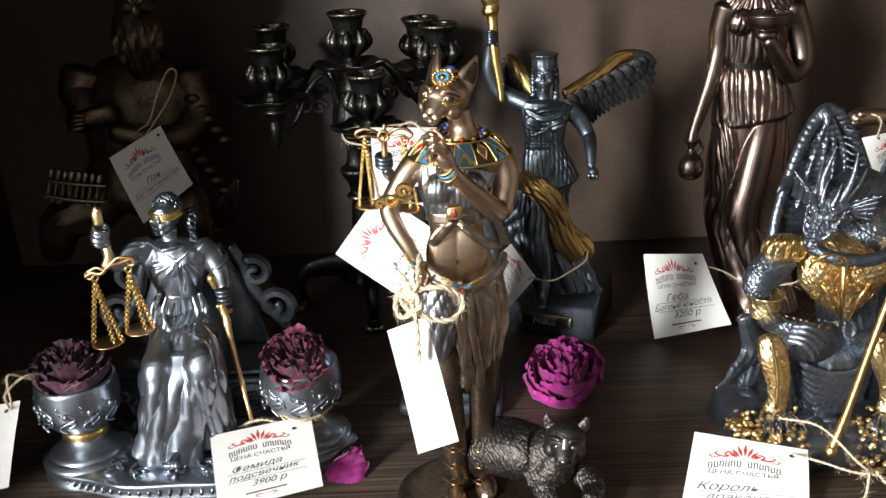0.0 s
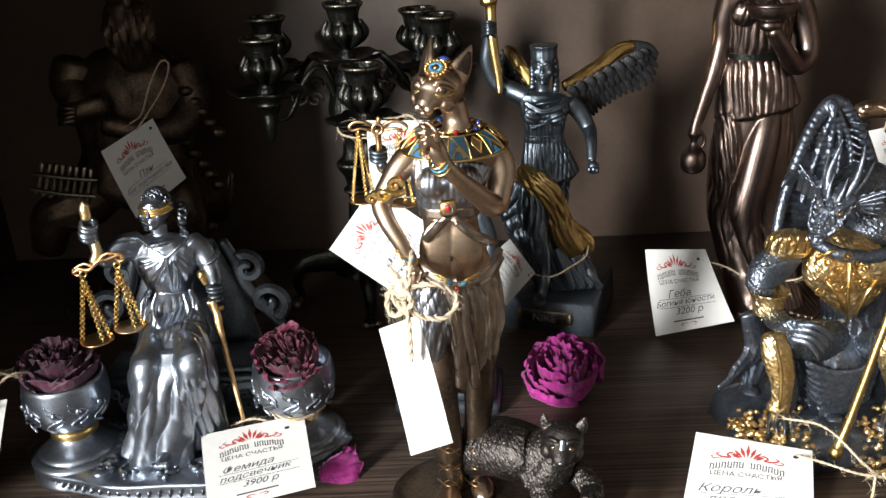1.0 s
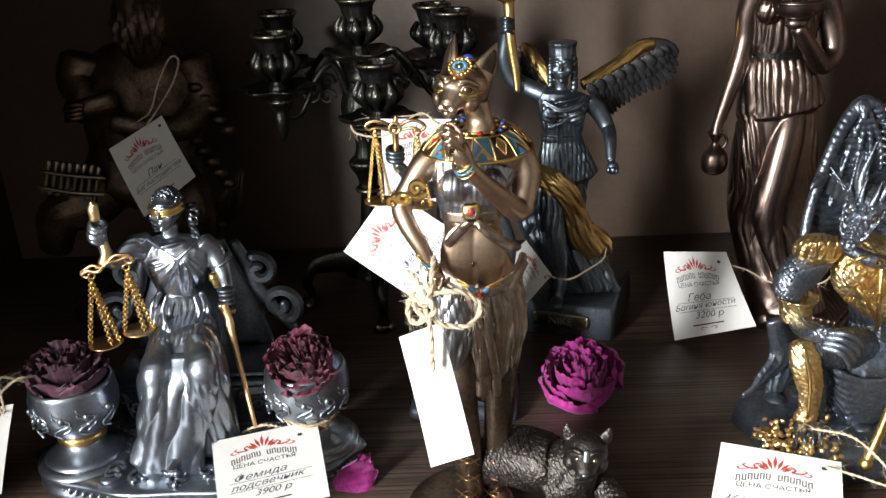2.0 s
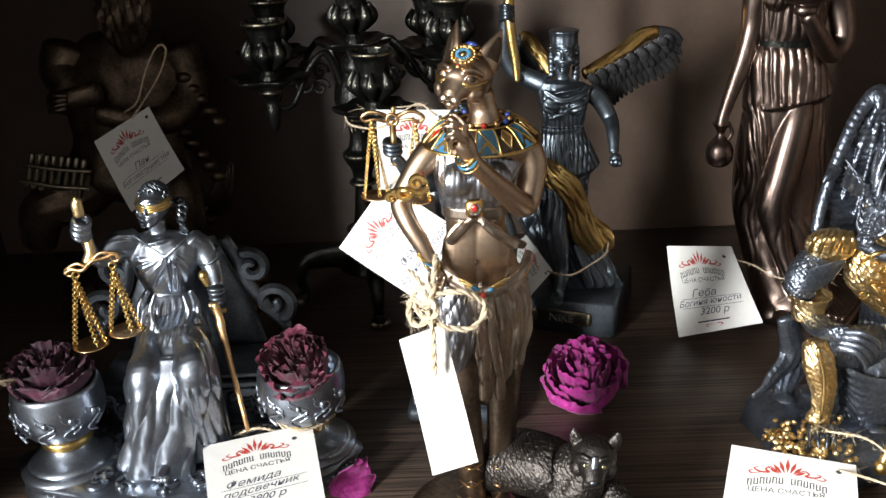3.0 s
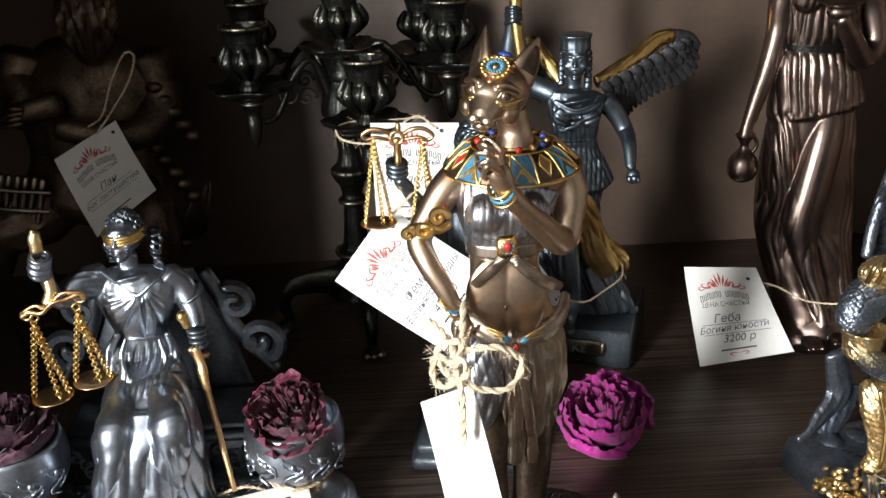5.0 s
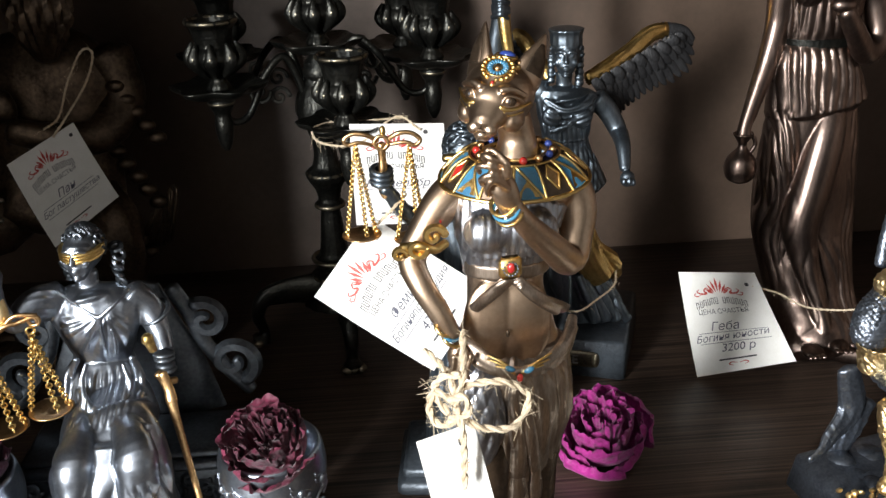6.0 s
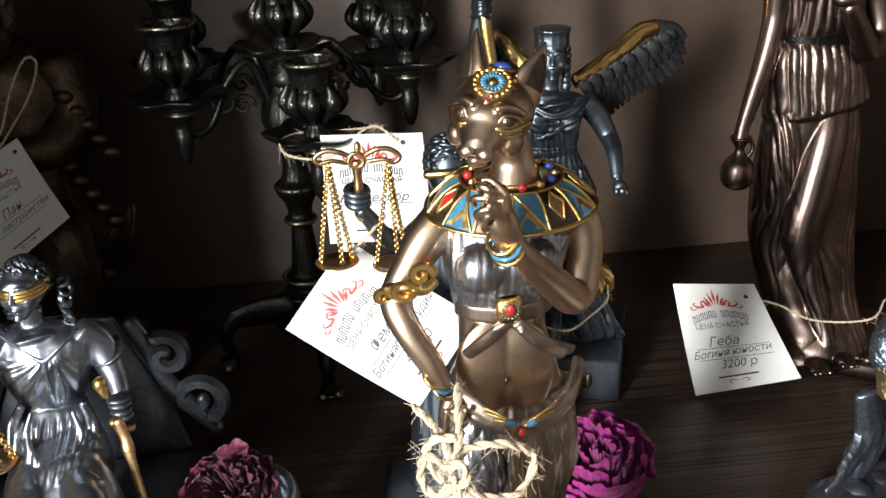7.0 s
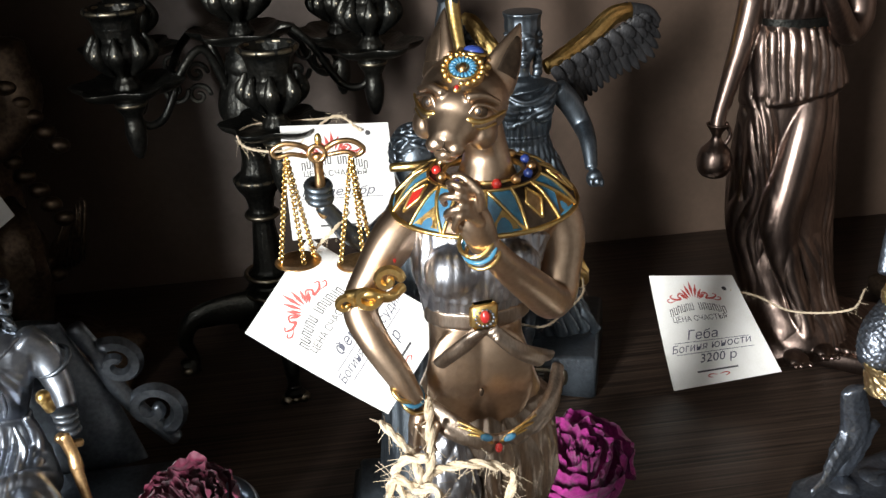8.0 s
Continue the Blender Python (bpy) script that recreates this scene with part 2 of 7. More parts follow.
    def chain(self, a, b, mat, size=1.5, sag=0.0):
        a, b = np.array(a, float), np.array(b, float)
        n = max(3, int(np.linalg.norm(b - a) / (size * 1.35)))
        d = b - a
        yaw = math.degrees(math.atan2(d[0], -d[2]))
        for i in range(n + 1):
            t = i / n
            p = a + d * t - np.array([0, 0, sag * 4 * t * (1 - t)])
            self.ring(*p, size, size * 0.36, mat, (90, -yaw + random.uniform(-8, 8), 90 * (i % 2) + 25), 8, 5)

    def scroll(self, x, y, z, size, mat, thick=1.2, turns=1.4, flip=1, plane="xz", start=0.0):
        """A spiral volute."""
        pts = []
        for i in range(15):
            t = i / 14
            a = start + flip * turns * 2 * math.pi * t
            r = size * (1 - 0.85 * t)
            u, w = r * math.cos(a), r * math.sin(a)
            pts.append((x + u, y, z + w) if plane == "xz" else (x + u, y + w, z))
        self.tube(pts, thick, mat, seg=6, sub=2, r2=thick * 0.7)

    def sheet(self, corners, mat, bulge=0.0, thick=0.8, n=8, ribs=0, ripple=0.0):
        """A membrane or a flat cloth between four corners, with thickness."""
        a, b, c, d = (np.array(p, float) for p in corners)
        normal = np.cross(b - a, d - a)
        normal /= np.linalg.norm(normal) + 1e-9
        rows = []
        for side in (1, -1):
            for i in range(n + 1):
                for j in range(n + 1):
                    u, w = i / n, j / n
                    p = (a * (1 - u) + b * u) * (1 - w) + (d * (1 - u) + c * u) * w
                    h = bulge * 4 * u * (1 - u) + (ripple * math.sin(ribs * math.pi * u) if ribs else 0)
                    rows.append(p + normal * (h + side * thick / 2))
        k, half = n + 1, (n + 1) ** 2
        faces = []
        for i in range(n):
            for j in range(n):
                q = (i * k + j, (i + 1) * k + j, (i + 1) * k + j + 1, i * k + j + 1)
                faces += [q, tuple(half + x for x in reversed(q))]
        rim = [i * k for i in range(k)] + [n * k + j for j in range(1, k)] + [i * k + n for i in range(n - 1, -1, -1)] + [j for j in range(n - 1, 0, -1)]
        for p, q in zip(rim, rim[1:] + rim[:1]):
            faces.append((q, p, half + p, half + q))
        self.add(rows, faces, mat)

    def feather(self, a, b, width, mat, lift=0.0):
        a, b = np.array(a, float), np.array(b, float)
        m = (a + b) / 2 + (0, -lift, 0)
        self.loft([(*a, width * 0.6, 0.7), (*(a * 0.6 + m * 0.4), width * 0.95, 0.9), (*m, width, 1.0), (*(m * 0.4 + b * 0.6), width * 0.85, 0.9), (*b, width * 0.3, 0.5)], mat, seg=8, sub=2)

    def curls(self, x, y, z, rx, ry, rz, mat, count, size):
        """Locks of hair over the round of a head."""
        for i in range(count):
            b = math.acos(1 - 1.25 * (i + 0.5) / count)
            a = i * 2.399
            px, py, pz = x + rx * math.sin(b) * math.cos(a), y + ry * math.sin(b) * math.sin(a), z + rz * math.cos(b)
            self.blob(px, py, pz, size * 0.6, size * random.uniform(1.2, 2.0), size * random.uniform(0.5, 0.75), mat, 7, 6, (random.uniform(-55, 55), math.degrees(b) - 90, math.degrees(a)))

    def absorb(self, other, m):
        """Takes in another sculpt, moved by a matrix in millimetres."""
        k, r = self.n, np.array(m)
        v = np.vstack(other.v) @ r[:3, :3].T + r[:3, 3]
        self.v.append(v)
        self.n += len(v)
        self.f += [tuple(i + k for i in face) for face in other.f]
        self.m += [self.slot(other.mats[i]) for i in other.m]

    def fuse(self, mats, voxel=0.8, smooth=3, relief=(), since=0):
        """Melts the overlapping shapes of some materials into one cast skin, with folds or fur pressed into it."""
        for mat in mats:
            if mat not in self.mats:
                continue
            slot = self.mats.index(mat)
            keep = [i for i, k in enumerate(self.m) if k != slot or i < since]
            take = [self.f[i] for i, k in enumerate(self.m) if k == slot and i >= since]
            if not take:
                continue
            v = np.vstack(self.v)
            used = sorted({i for face in take for i in face})
            where = {i: j for j, i in enumerate(used)}
            me = bpy.data.meshes.new("fused")
            me.from_pydata(v[used].tolist(), [], [tuple(where[i] for i in face) for face in take])
            ob = new("fused", me)
            mod = ob.modifiers.new("remesh", "REMESH")
            mod.mode, mod.voxel_size = "VOXEL", voxel
            bpy.context.view_layer.update()
            out = bpy.data.meshes.new_from_object(ob.evaluated_get(bpy.context.evaluated_depsgraph_get()))
            co = np.empty(len(out.vertices) * 3)
            out.vertices.foreach_get("co", co)
            co = co.reshape(-1, 3)
            quads = np.empty(len(out.loops), int)
            out.loops.foreach_get("vertex_index", quads)
            quads = quads.reshape(-1, 4)
            bpy.data.objects.remove(ob)
            bpy.data.meshes.remove(me)
            bpy.data.meshes.remove(out)
            a = np.concatenate([quads[:, k] for k in range(4)] * 2)
            b = np.concatenate([quads[:, (k + 1) % 4] for k in range(4)] + [quads[:, k - 1] for k in range(4)])
            count = np.bincount(a, minlength=len(co))[:, None]

            def soften(p, turns):
                for _ in range(turns):
                    p = 0.4 * p + 0.6 * np.stack([np.bincount(a, p[b, k], len(p)) for k in range(3)], 1) / count
                return p

            co = soften(co, smooth)
            for press in relief:
                d1, d2 = co[quads[:, 2]] - co[quads[:, 0]], co[quads[:, 3]] - co[quads[:, 1]]
                fn = np.cross(d1, d2)
                nrm = np.stack([np.bincount(quads.ravel(), np.repeat(fn[:, k], 4), len(co)) for k in range(3)], 1)
                nrm /= np.linalg.norm(nrm, axis=1)[:, None] + 1e-9
                co = co + nrm * press(co, nrm)[:, None]
            if relief:
                co = soften(co, 1)
            self.f, self.m = [self.f[i] for i in keep], [self.m[i] for i in keep]
            self.add(co, [tuple(q) for q in quads.tolist()], mat)

    def mesh(self, name, smooth=True):
        me = bpy.data.meshes.new(name)
        me.from_pydata((np.vstack(self.v) * 0.001).tolist(), [], self.f)
        for k in self.mats:
            me.materials.append(MATS[k])
        me.polygons.foreach_set("material_index", self.m)
        if smooth:
            me.polygons.foreach_set("use_smooth", [True] * len(self.f))
        me.validate()
        if smooth:
            me.set_sharp_from_angle(angle=radians(55))
        return me


def waver(v, size, seed=0.0):
    """A slow even wander over space, about -1 to 1."""
    x, y, z = (v / size).T
    return 0.5 * (np.sin(1.7 * x + 0.9 * z + seed) + np.sin(1.3 * y - 1.9 * z + 2.1 * seed + 1) * np.cos(1.1 * x + 0.6 * seed) + 0.6 * np.sin(2.9 * x + 2.3 * y + 3.1 * z + seed))


def pleats(kind, at, wave, height, lo, hi, soft=6.0, warp=0.5, seed=0.0, front=True):
    """Folds for fuse(): along a line, in a fan, in hanging arcs or round an axis, inside a softened box."""
    lo, hi = np.array(lo, float), np.array(hi, float)

    def press(v, nrm):
        x, y, z = v.T
        if kind == "line":
            phase = (x * at[1] - z * at[0]) / math.hypot(*at) / wave
        elif kind == "fan":
            phase = np.arctan2(x - at[0], at[1] - z) / wave
        elif kind == "arc":
            phase = np.hypot(x - at[0], z - at[1]) / wave
        else:
            phase = np.arctan2(y - at[1], x - at[0]) / wave
        phase = phase + warp * waver(v, 30.0, seed)
        mask = np.prod(np.clip((v - lo) / soft, 0, 1) * np.clip((hi - v) / soft, 0, 1), axis=1)
        if front:
            mask = mask * np.clip(0.7 - nrm[:, 1], 0, 1)
        vary = 0.65 + 0.35 * waver(v, 9.0, seed + 4)
        return height * mask * vary * (np.abs(np.sin(math.pi * phase)) ** 0.75 - 0.5)

    return press


def tufts(wave, height, lo=(-999, -999, -999), hi=(999, 999, 999), along=(1.0, 1.0, 1.0)):
    """Fur, scales or leafy chasing for fuse(): crossing ripples of one size, broken up."""
    lo, hi = np.array(lo, float), np.array(hi, float)

    def press(v, nrm):
        q = v / wave * np.array(along)
        x, y, z = (q + 0.6 * np.stack([waver(q, 1.3, 1), waver(q, 1.1, 2), waver(q, 1.2, 3)], 1)).T
        h = np.abs(np.sin(2.1 * x + 1.2 * z)) * np.abs(np.sin(1.9 * z - 1.4 * y + 0.5 * x)) + 0.4 * np.sin(4.3 * x - 3.7 * y) * np.sin(4.9 * z + 1.1 * y)
        return height * np.prod(np.clip((v - lo) / 4, 0, 1) * np.clip((hi - v) / 4, 0, 1), axis=1) * (h - 0.4)

    return press


def turned(at, yaw=0.0, pitch=0.0, roll=0.0, scale=1.0):
    """A place in millimetres, faced away from -y by yaw and bowed by pitch."""
    return Matrix.Translation(Vector(at)) @ Euler((radians(pitch), radians(roll), radians(yaw)), "XYZ").to_matrix().to_4x4() @ Matrix.Scale(scale, 4)


def woman_head(skin, hair, open_eyes=True, locks=90):
    """A small cast head facing -y, 30 mm from chin to crown."""
    h = Sculpt()
    h.blob(0, 1, 3, 9.6, 11.2, 12.2, skin, 24, 16)
    h.loft([(0, -3.5, 6, 8.4, 7.6), (0, -4.6, -1, 8.2, 6.6), (0, -5.2, -7, 6.2, 5.2), (0, -6.2, -11.5, 3.2, 3.4)], skin, seg=28)
    h.loft([(0, -10.6, 4.5, 1.0, 1.0), (0, -12.0, 1, 1.2, 1.3), (0, -13.2, -2.6, 1.7, 1.5)], skin, seg=12)
    for f in (-1, 1):
        h.tube([(f * 1.6, -11.1, 4.2), (f * 4.2, -10.9, 5.0), (f * 7.2, -8.6, 3.6)], 0.9, skin)
        h.blob(f * 5.4, -8.2, -2.2, 2.9, 2.2, 2.8, skin)
        if open_eyes:
            h.blob(f * 3.7, -9.9, 2.2, 1.9, 1.2, 1.1, skin)
    h.tube([(-2.7, -10.0, -6.0), (0, -11.6, -5.7), (2.7, -10.0, -6.0)], 0.75, skin)
    h.tube([(-2.2, -10.0, -7.4), (0, -11.2, -7.6), (2.2, -10.0, -7.4)], 0.8, skin)
    h.blob(0, -9.2, -11, 2.4, 1.9, 1.9, skin)
    h.fuse([skin], 0.4, 2)
    for i in range(locks):
        b = 0.15 + 1.75 * (i + 0.5) / locks
        a = i * 2.399
        if math.sin(a) < -0.25 and b > 1.0 - 0.25 * abs(math.cos(a)):
            continue
        x, y, z = 10.8 * math.sin(b) * math.cos(a), 1.8 + 12.2 * math.sin(b) * math.sin(a), 3.6 + 13 * math.cos(b)
        n = Vector((x, y - 1, z - 3)).normalized()
        side = n.cross(Vector((0.2, 0.3, 1))).normalized()
        down = side.cross(n)
        p = Vector((x, y, z))
        h.tube([tuple(p + side * -2.4), tuple(p + n * 1.1 + down * 1.3), tuple(p + side * 2.2 + down * 0.4), tuple(p + side * 1.2 - down * 1.5 - n * 0.3)], 1.05, hair, 6, 3, 0.6)
    h.blob(0, 2.4, 4, 10.3, 11.6, 12.3, hair, 20, 12)
    return h


def thing(name, sculpt, at, label, category, group="", kind="", smooth=True, turn=0.0):
    ob = new(name, sculpt.mesh(name, smooth))
    ob.matrix_world = pose(*(a * 0.001 for a in at), 0, 0, turn)
    return tagged(ob, label, category, group, kind)


def part(name, sculpt, parent, label="", smooth=True, at=(0, 0, 0)):
    ob = new(name, sculpt.mesh(name, smooth))
    ob.parent = parent
    ob.location = [a * 0.001 for a in at]
    return tagged(ob, label)


def base_of(name, at, label, category, group=""):
    ob = new(name)
    ob.empty_display_size = 0.01
    ob.location = [a * 0.001 for a in at]
    return tagged(ob, label, category, group)


# ---- room and shelf ----


def slab(name, lo, hi, mat, label, category="", bevel=1.0):
    """A board or wall between two corners in millimetres."""
    s = Sculpt()
    size = [b - a for a, b in zip(lo, hi)]
    s.box(0, 0, 0, *size, mat, 0, bevel)
    return thing(name, s, ((lo[0] + hi[0]) / 2, (lo[1] + hi[1]) / 2, lo[2]), label, category or "structure", kind="structure")


slab("shelf_board", (-520, 385, -26), (640, 1030, 0), "shelf_wood", "dark brown stained wooden shelf board with visible grain", "shelf", 2)
slab("wall_back", (-560, 1030, -1150), (700, 1060, 640), "wall_paint", "matt brown painted back wall of the shelf", "wall")
# added out of view; runs forward past the board to shade the back left
slab("shade_panel_left", (-545, 204, -26), (-520, 1030, 520), "wall_paint", "unseen dark brown side panel added at the shelf end", "wall")
slab("wall_right", (640, 420, -26), (665, 1030, 520), "wall_paint", "unseen dark brown side panel added at the shelf end", "wall")
# unseen board, added to keep light from above off the back wall
slab("shade_board_top", (-545, 390, 520), (665, 1030, 545), "shelf_wood", "unseen dark wooden board added over the shelf", "shelf", 2)
slab("room_floor", (-1250, -2250, -1200), (2250, 1110, -1150), "room_floor", "brown wooden shop floor", "floor")
slab("room_ceiling", (-1250, -2250, 1500), (2250, 1110, 1550), "room_paint", "plain pale ceiling", "ceiling")
slab("wall_front", (-1250, -2250, -1150), (2250, -2200, 1500), "room_paint", "plain pale wall behind the camera", "wall")
slab("wall_far_right", (2200, -2200, -1150), (2250, 1060, 1500), "room_paint", "plain pale side wall", "wall")
slab("wall_rear", (700, 1060, -1150), (2200, 1110, 1500), "room_paint", "plain pale wall beside the shelf", "wall")
slab("wall_rear", (-1200, 1060, -1150), (700, 1110, 1500), "room_paint", "plain pale wall behind the shelf", "wall")
# the window wall, open between y -1310 and -590
slab("wall_window", (-1250, -2200, -1150), (-1200, -1310, 1500), "room_paint", "pale wall beside the window", "wall")
slab("wall_window", (-1250, -590, -1150), (-1200, 1060, 1500), "room_paint", "pale wall beside the window", "wall")
slab("wall_window", (-1250, -1310, -1150), (-1200, -590, 200), "room_paint", "pale wall under the window", "wall")
slab("wall_window", (-1250, -1310, 1240), (-1200, -590, 1500), "room_paint", "pale wall over the window", "wall")


def window_frame():
    frame_ = base_of("window_1", (-1200, -950, 200), "white painted window frame with a cross bar", "window")
    tagged(frame_, kind="structure")
    for name, at, size in (("sill", (30, 0, -30), (120, 780, 30)), ("jamb", (0, -345, 0), (40, 30, 1040)), ("jamb", (0, 345, 0), (40, 30, 1040)), ("head", (0, 0, 1010), (40, 660, 30)), ("mullion", (0, 0, 0), (36, 40, 1010)), ("crossbar", (0, 0, 680), (36, 660, 36))):
        s = Sculpt()
        s.box(0, 0, 0, *size, "card", 0, 2)
        part(name, s, frame_, at=at)


window_frame()

# ---- cast statuettes ----


def justice_statuette():
    s = Sculpt()
    s.lathe([(116, 0), (120, 2), (118, 6), (121, 11), (118, 16), (60, 17.5)], "pewter", seg=72, oval=0.45, flutes=10, depth=0.025)
    s.lathe([(33, 0), (35, 3), (33, 10), (35, 16), (31, 20)], "pewter", seg=40, at=(-83, -4, 0))
    s.lathe([(33, 0), (35, 3), (33, 10), (35, 16), (31, 20)], "pewter", seg=40, at=(86, 6, 0))
    for i in range(46):
        a = i * 2.399
        q = 0.35 + 0.58 * math.sqrt(i / 46)
        s.scroll(106 * q * math.cos(a), 46 * q * math.sin(a), 18.2, random.uniform(6, 10), "pewter", 2.3, 1.3, 1 if i % 2 else -1, "xy", a)
    for i in range(96):
        a = i * math.tau / 96
        s.blob(119 * math.cos(a), 54 * math.sin(a), 8, 2.2, 1.6, 3.0, "pewter", 6, 4, (0, 0, math.degrees(a)))
    s.box(2, 52, 16, 138, 46, 34, "dark_pewter", 0, 2)
    s.box(2, 52, 50, 146, 54, 7, "dark_pewter", 0, 2.5)
    s.box(2, 52, 57, 138, 46, 5, "dark_pewter", 0, 2)
    s.box(2, 52, 14, 146, 54, 6, "dark_pewter", 0, 2)
    for x in (-52, -38, 42, 58):
        s.scroll(x, 28, 32, 8, "dark_pewter", 1.6, 1.4, 1 if x > 0 else -1)
    s.loft([(-8, 84, 150, 26, 5), (-8, 84, 128, 34, 6), (-8, 83, 100, 46, 7.5), (-8, 83, 60, 56, 8.5)], "dark_pewter", seg=40)
    for f, x in ((1, 0), (-1, -14)):
        s.tube([(x + f * 26, 80, 148), (x + f * 34, 79, 132), (x + f * 40, 79, 112), (x + f * 52, 78, 92), (x + f * 66, 78, 74)], 5.2, "dark_pewter", r2=4.6)
        s.scroll(x + f * 44, 77, 126, 13, "dark_pewter", 4.6, 1.15, -f, start=1.57 + f * 0.5)
        s.scroll(x + f * 57, 77, 96, 16, "dark_pewter", 5.0, 1.25, f, start=-1.57 + f * 0.4)
        for i in range(4):
            s.scroll(x + f * (22 + 9 * i), 28.2, 36 + 6 * (i % 2), 6, "dark_pewter", 1.5, 1.3, f if i % 2 else -f, start=i)
    start = len(s.f)
    s.absorb(woman_head("pewter", "dark_pewter", False, 110), turned((-7, 38, 191), -10, -8, 0, 1.0))
    for dz in (-1.8, 0.2, 2.0):
        s.ring(-7, 39, 194.5 + dz, 11.0, 1.25, "gold", (8, 0, -8), 36, 8, 1.06)
    for x, y, r in ((8, 47, 3.4), (9, 45, 3.0), (-20, 47, 3.0)):
        for i in range(7):
            s.ring(x + 1.4 * math.sin(i * 1.3), y + 1.2 * math.cos(i * 1.7), 191 - 4.1 * i * (0.7 if x < 0 else 1.0), r - 0.15 * i, 1.15, "dark_pewter", (20 + 25 * (i % 3), 20 * (i % 2), 30 * i), 12, 6)
    s.loft([(-8, 42, 180, 6, 4.8), (-9, 42, 170, 6.9, 5.5), (-8, 40, 164, 14.7, 11.8)], "pewter")
    s.loft([(-7, 44, 168, 19.1, 7.6), (-7, 40, 160, 26.9, 11.3), (-6, 36, 149, 23.4, 11.7), (-7, 38, 134, 18.4, 10.1), (-8, 40, 124, 16.3, 9.8), (-8, 36, 110, 21.2, 12.7), (-8, 32, 96, 25.7, 15.4)], "pewter", folds=[(9, 0.03, 0.5, 0)], seg=48)
    s.loft([(-21, 28, 175, 1.3, 0.9), (-7, 19, 168, 1.3, 0.9), (2, 17, 162, 1.7, 1.2)], "pewter", folds=[(4, 0.15, 0.5, 0)])
    s.loft([(18, 28, 174, 1.3, 0.9), (11, 19, 169, 1.3, 0.9), (2, 17, 162, 1.7, 1.2)], "pewter", folds=[(4, 0.15, 0.5, 0)])
    s.loft([(2, 17, 162, 1.7, 1.2), (1, 20, 149, 1.3, 0.9), (1, 22, 136, 0.9, 0.6)], "pewter", folds=[(4, 0.15, 0.5, 0)])
    s.loft([(2, 17, 162, 1.7, 1.2), (-6, 21, 149, 1.3, 0.9), (-13, 26, 137, 0.9, 0.6)], "pewter", folds=[(4, 0.15, 0.5, 0)])
    s.loft([(7, 19, 154, 0.8, 0.6), (6, 23, 143, 1.3, 0.9), (3, 26, 133, 0.9, 0.6)], "pewter", folds=[(4, 0.15, 0.5, 0)])
    s.loft([(-7, 40, 128, 17.6, 11.3), (-8, 40, 123, 17.7, 11.3)], "pewter", folds=[(4, 0.04, 0.5, 0)], cap=0.05)
    s.loft([(-7, 38, 122, 18.5, 11.5), (-7, 32, 110, 23.8, 14.7), (-7, 28, 98, 27.3, 16.9)], "pewter", folds=[(11, 0.05, 0.2, 0)], seg=60)
    s.loft([(-7, 32, 103, 25.6, 15.9), (-3, 12, 94, 31.1, 19.3), (1, -6, 87, 32.2, 17.7), (0, -10, 64, 33.3, 16.6), (-3, -8, 41, 35.5, 17.8), (-4, -8, 24, 35.8, 17.9)], "pewter", seg=60, sub=8)
    s.loft([(-15, 22, 101, 10.5, 8.4), (-12, -20, 100, 11.1, 8.9), (-12, -30, 86, 9.8, 7.9), (-14, -30, 58, 10.8, 8.7), (-22, -28, 27, 13.6, 10.9), (-27, -28, 18, 12.8, 10.3)], "pewter", seg=40, sub=8)
    s.loft([(5, 22, 100, 11.4, 9.1), (19, -20, 102, 12.4, 9.9), (21, -28, 88, 11.1, 8.9), (15, -26, 64, 9.2, 7.3), (1, -26, 35, 7.6, 6.1), (-5, -26, 25, 6, 4.8)], "pewter", seg=40, sub=8)
    s.loft([(3, -14, 98, 20, 9), (3, -26, 84, 19, 7), (-2, -29, 58, 21, 8), (-10, -30, 34, 25, 9), (-14, -30, 20, 27, 9)], "pewter", seg=40)
    s.loft([(22, -20, 93, 3.3, 2.3), (23, -20, 69, 4.2, 2.9), (19, -18, 36, 5.1, 3.6)], "pewter")
    s.loft([(24, -12, 86, 3.4, 2.4), (26, -12, 64, 4.3, 3), (23, -10, 33, 5.2, 3.6)], "pewter")
    s.loft([(26, -4, 78, 3.4, 2.4), (29, -4, 59, 4.3, 3), (28, -2, 30, 5.3, 3.7)], "pewter")
    s.loft([(-10, -8, 99, 1.3, 1), (4, -8, 107, 2.1, 1.7), (15, -10, 112, 2.5, 2), (28, -12, 110, 1.7, 1.3)], "pewter")
    s.loft([(-17, 16, 119, 2.1, 1.7), (-11, 8, 113, 3.4, 2.7), (1, 4, 109, 3.8, 3.1), (13, 7, 110, 3.4, 2.7), (18, 16, 115, 2.1, 1.7)], "pewter", sub=8)
    s.loft([(-16, 8, 113, 1.3, 1), (-6, 0, 108, 2.1, 1.7), (4, -4, 106, 2.1, 1.7)], "pewter")
    s.loft([(-18, 26, 133, 2.2, 1.5), (-25, 26, 121, 3, 2.1), (-25, 20, 111, 2.2, 1.5)], "pewter")
    s.loft([(-10, 18, 134, 1.3, 0.9), (-14, 14, 123, 2.1, 1.5), (-9, 6, 114, 1.7, 1.2)], "pewter")
    s.loft([(12, 26, 132, 2.2, 1.5), (15, 26, 119, 3, 2.1), (15, 20, 109, 2.2, 1.5)], "pewter")
    s.loft([(9, 18, 133, 1.3, 0.9), (12, 14, 122, 2.1, 1.5), (8, 6, 113, 1.7, 1.2)], "pewter")
    s.loft([(-4, -28, 28, 5.1, 3.1), (-5, -40, 29, 5, 3), (-7, -48, 29, 3.7, 2.2)], "pewter")
    s.blob(-10, -50, 31, 1.6, 2.5, 1.6, "pewter")
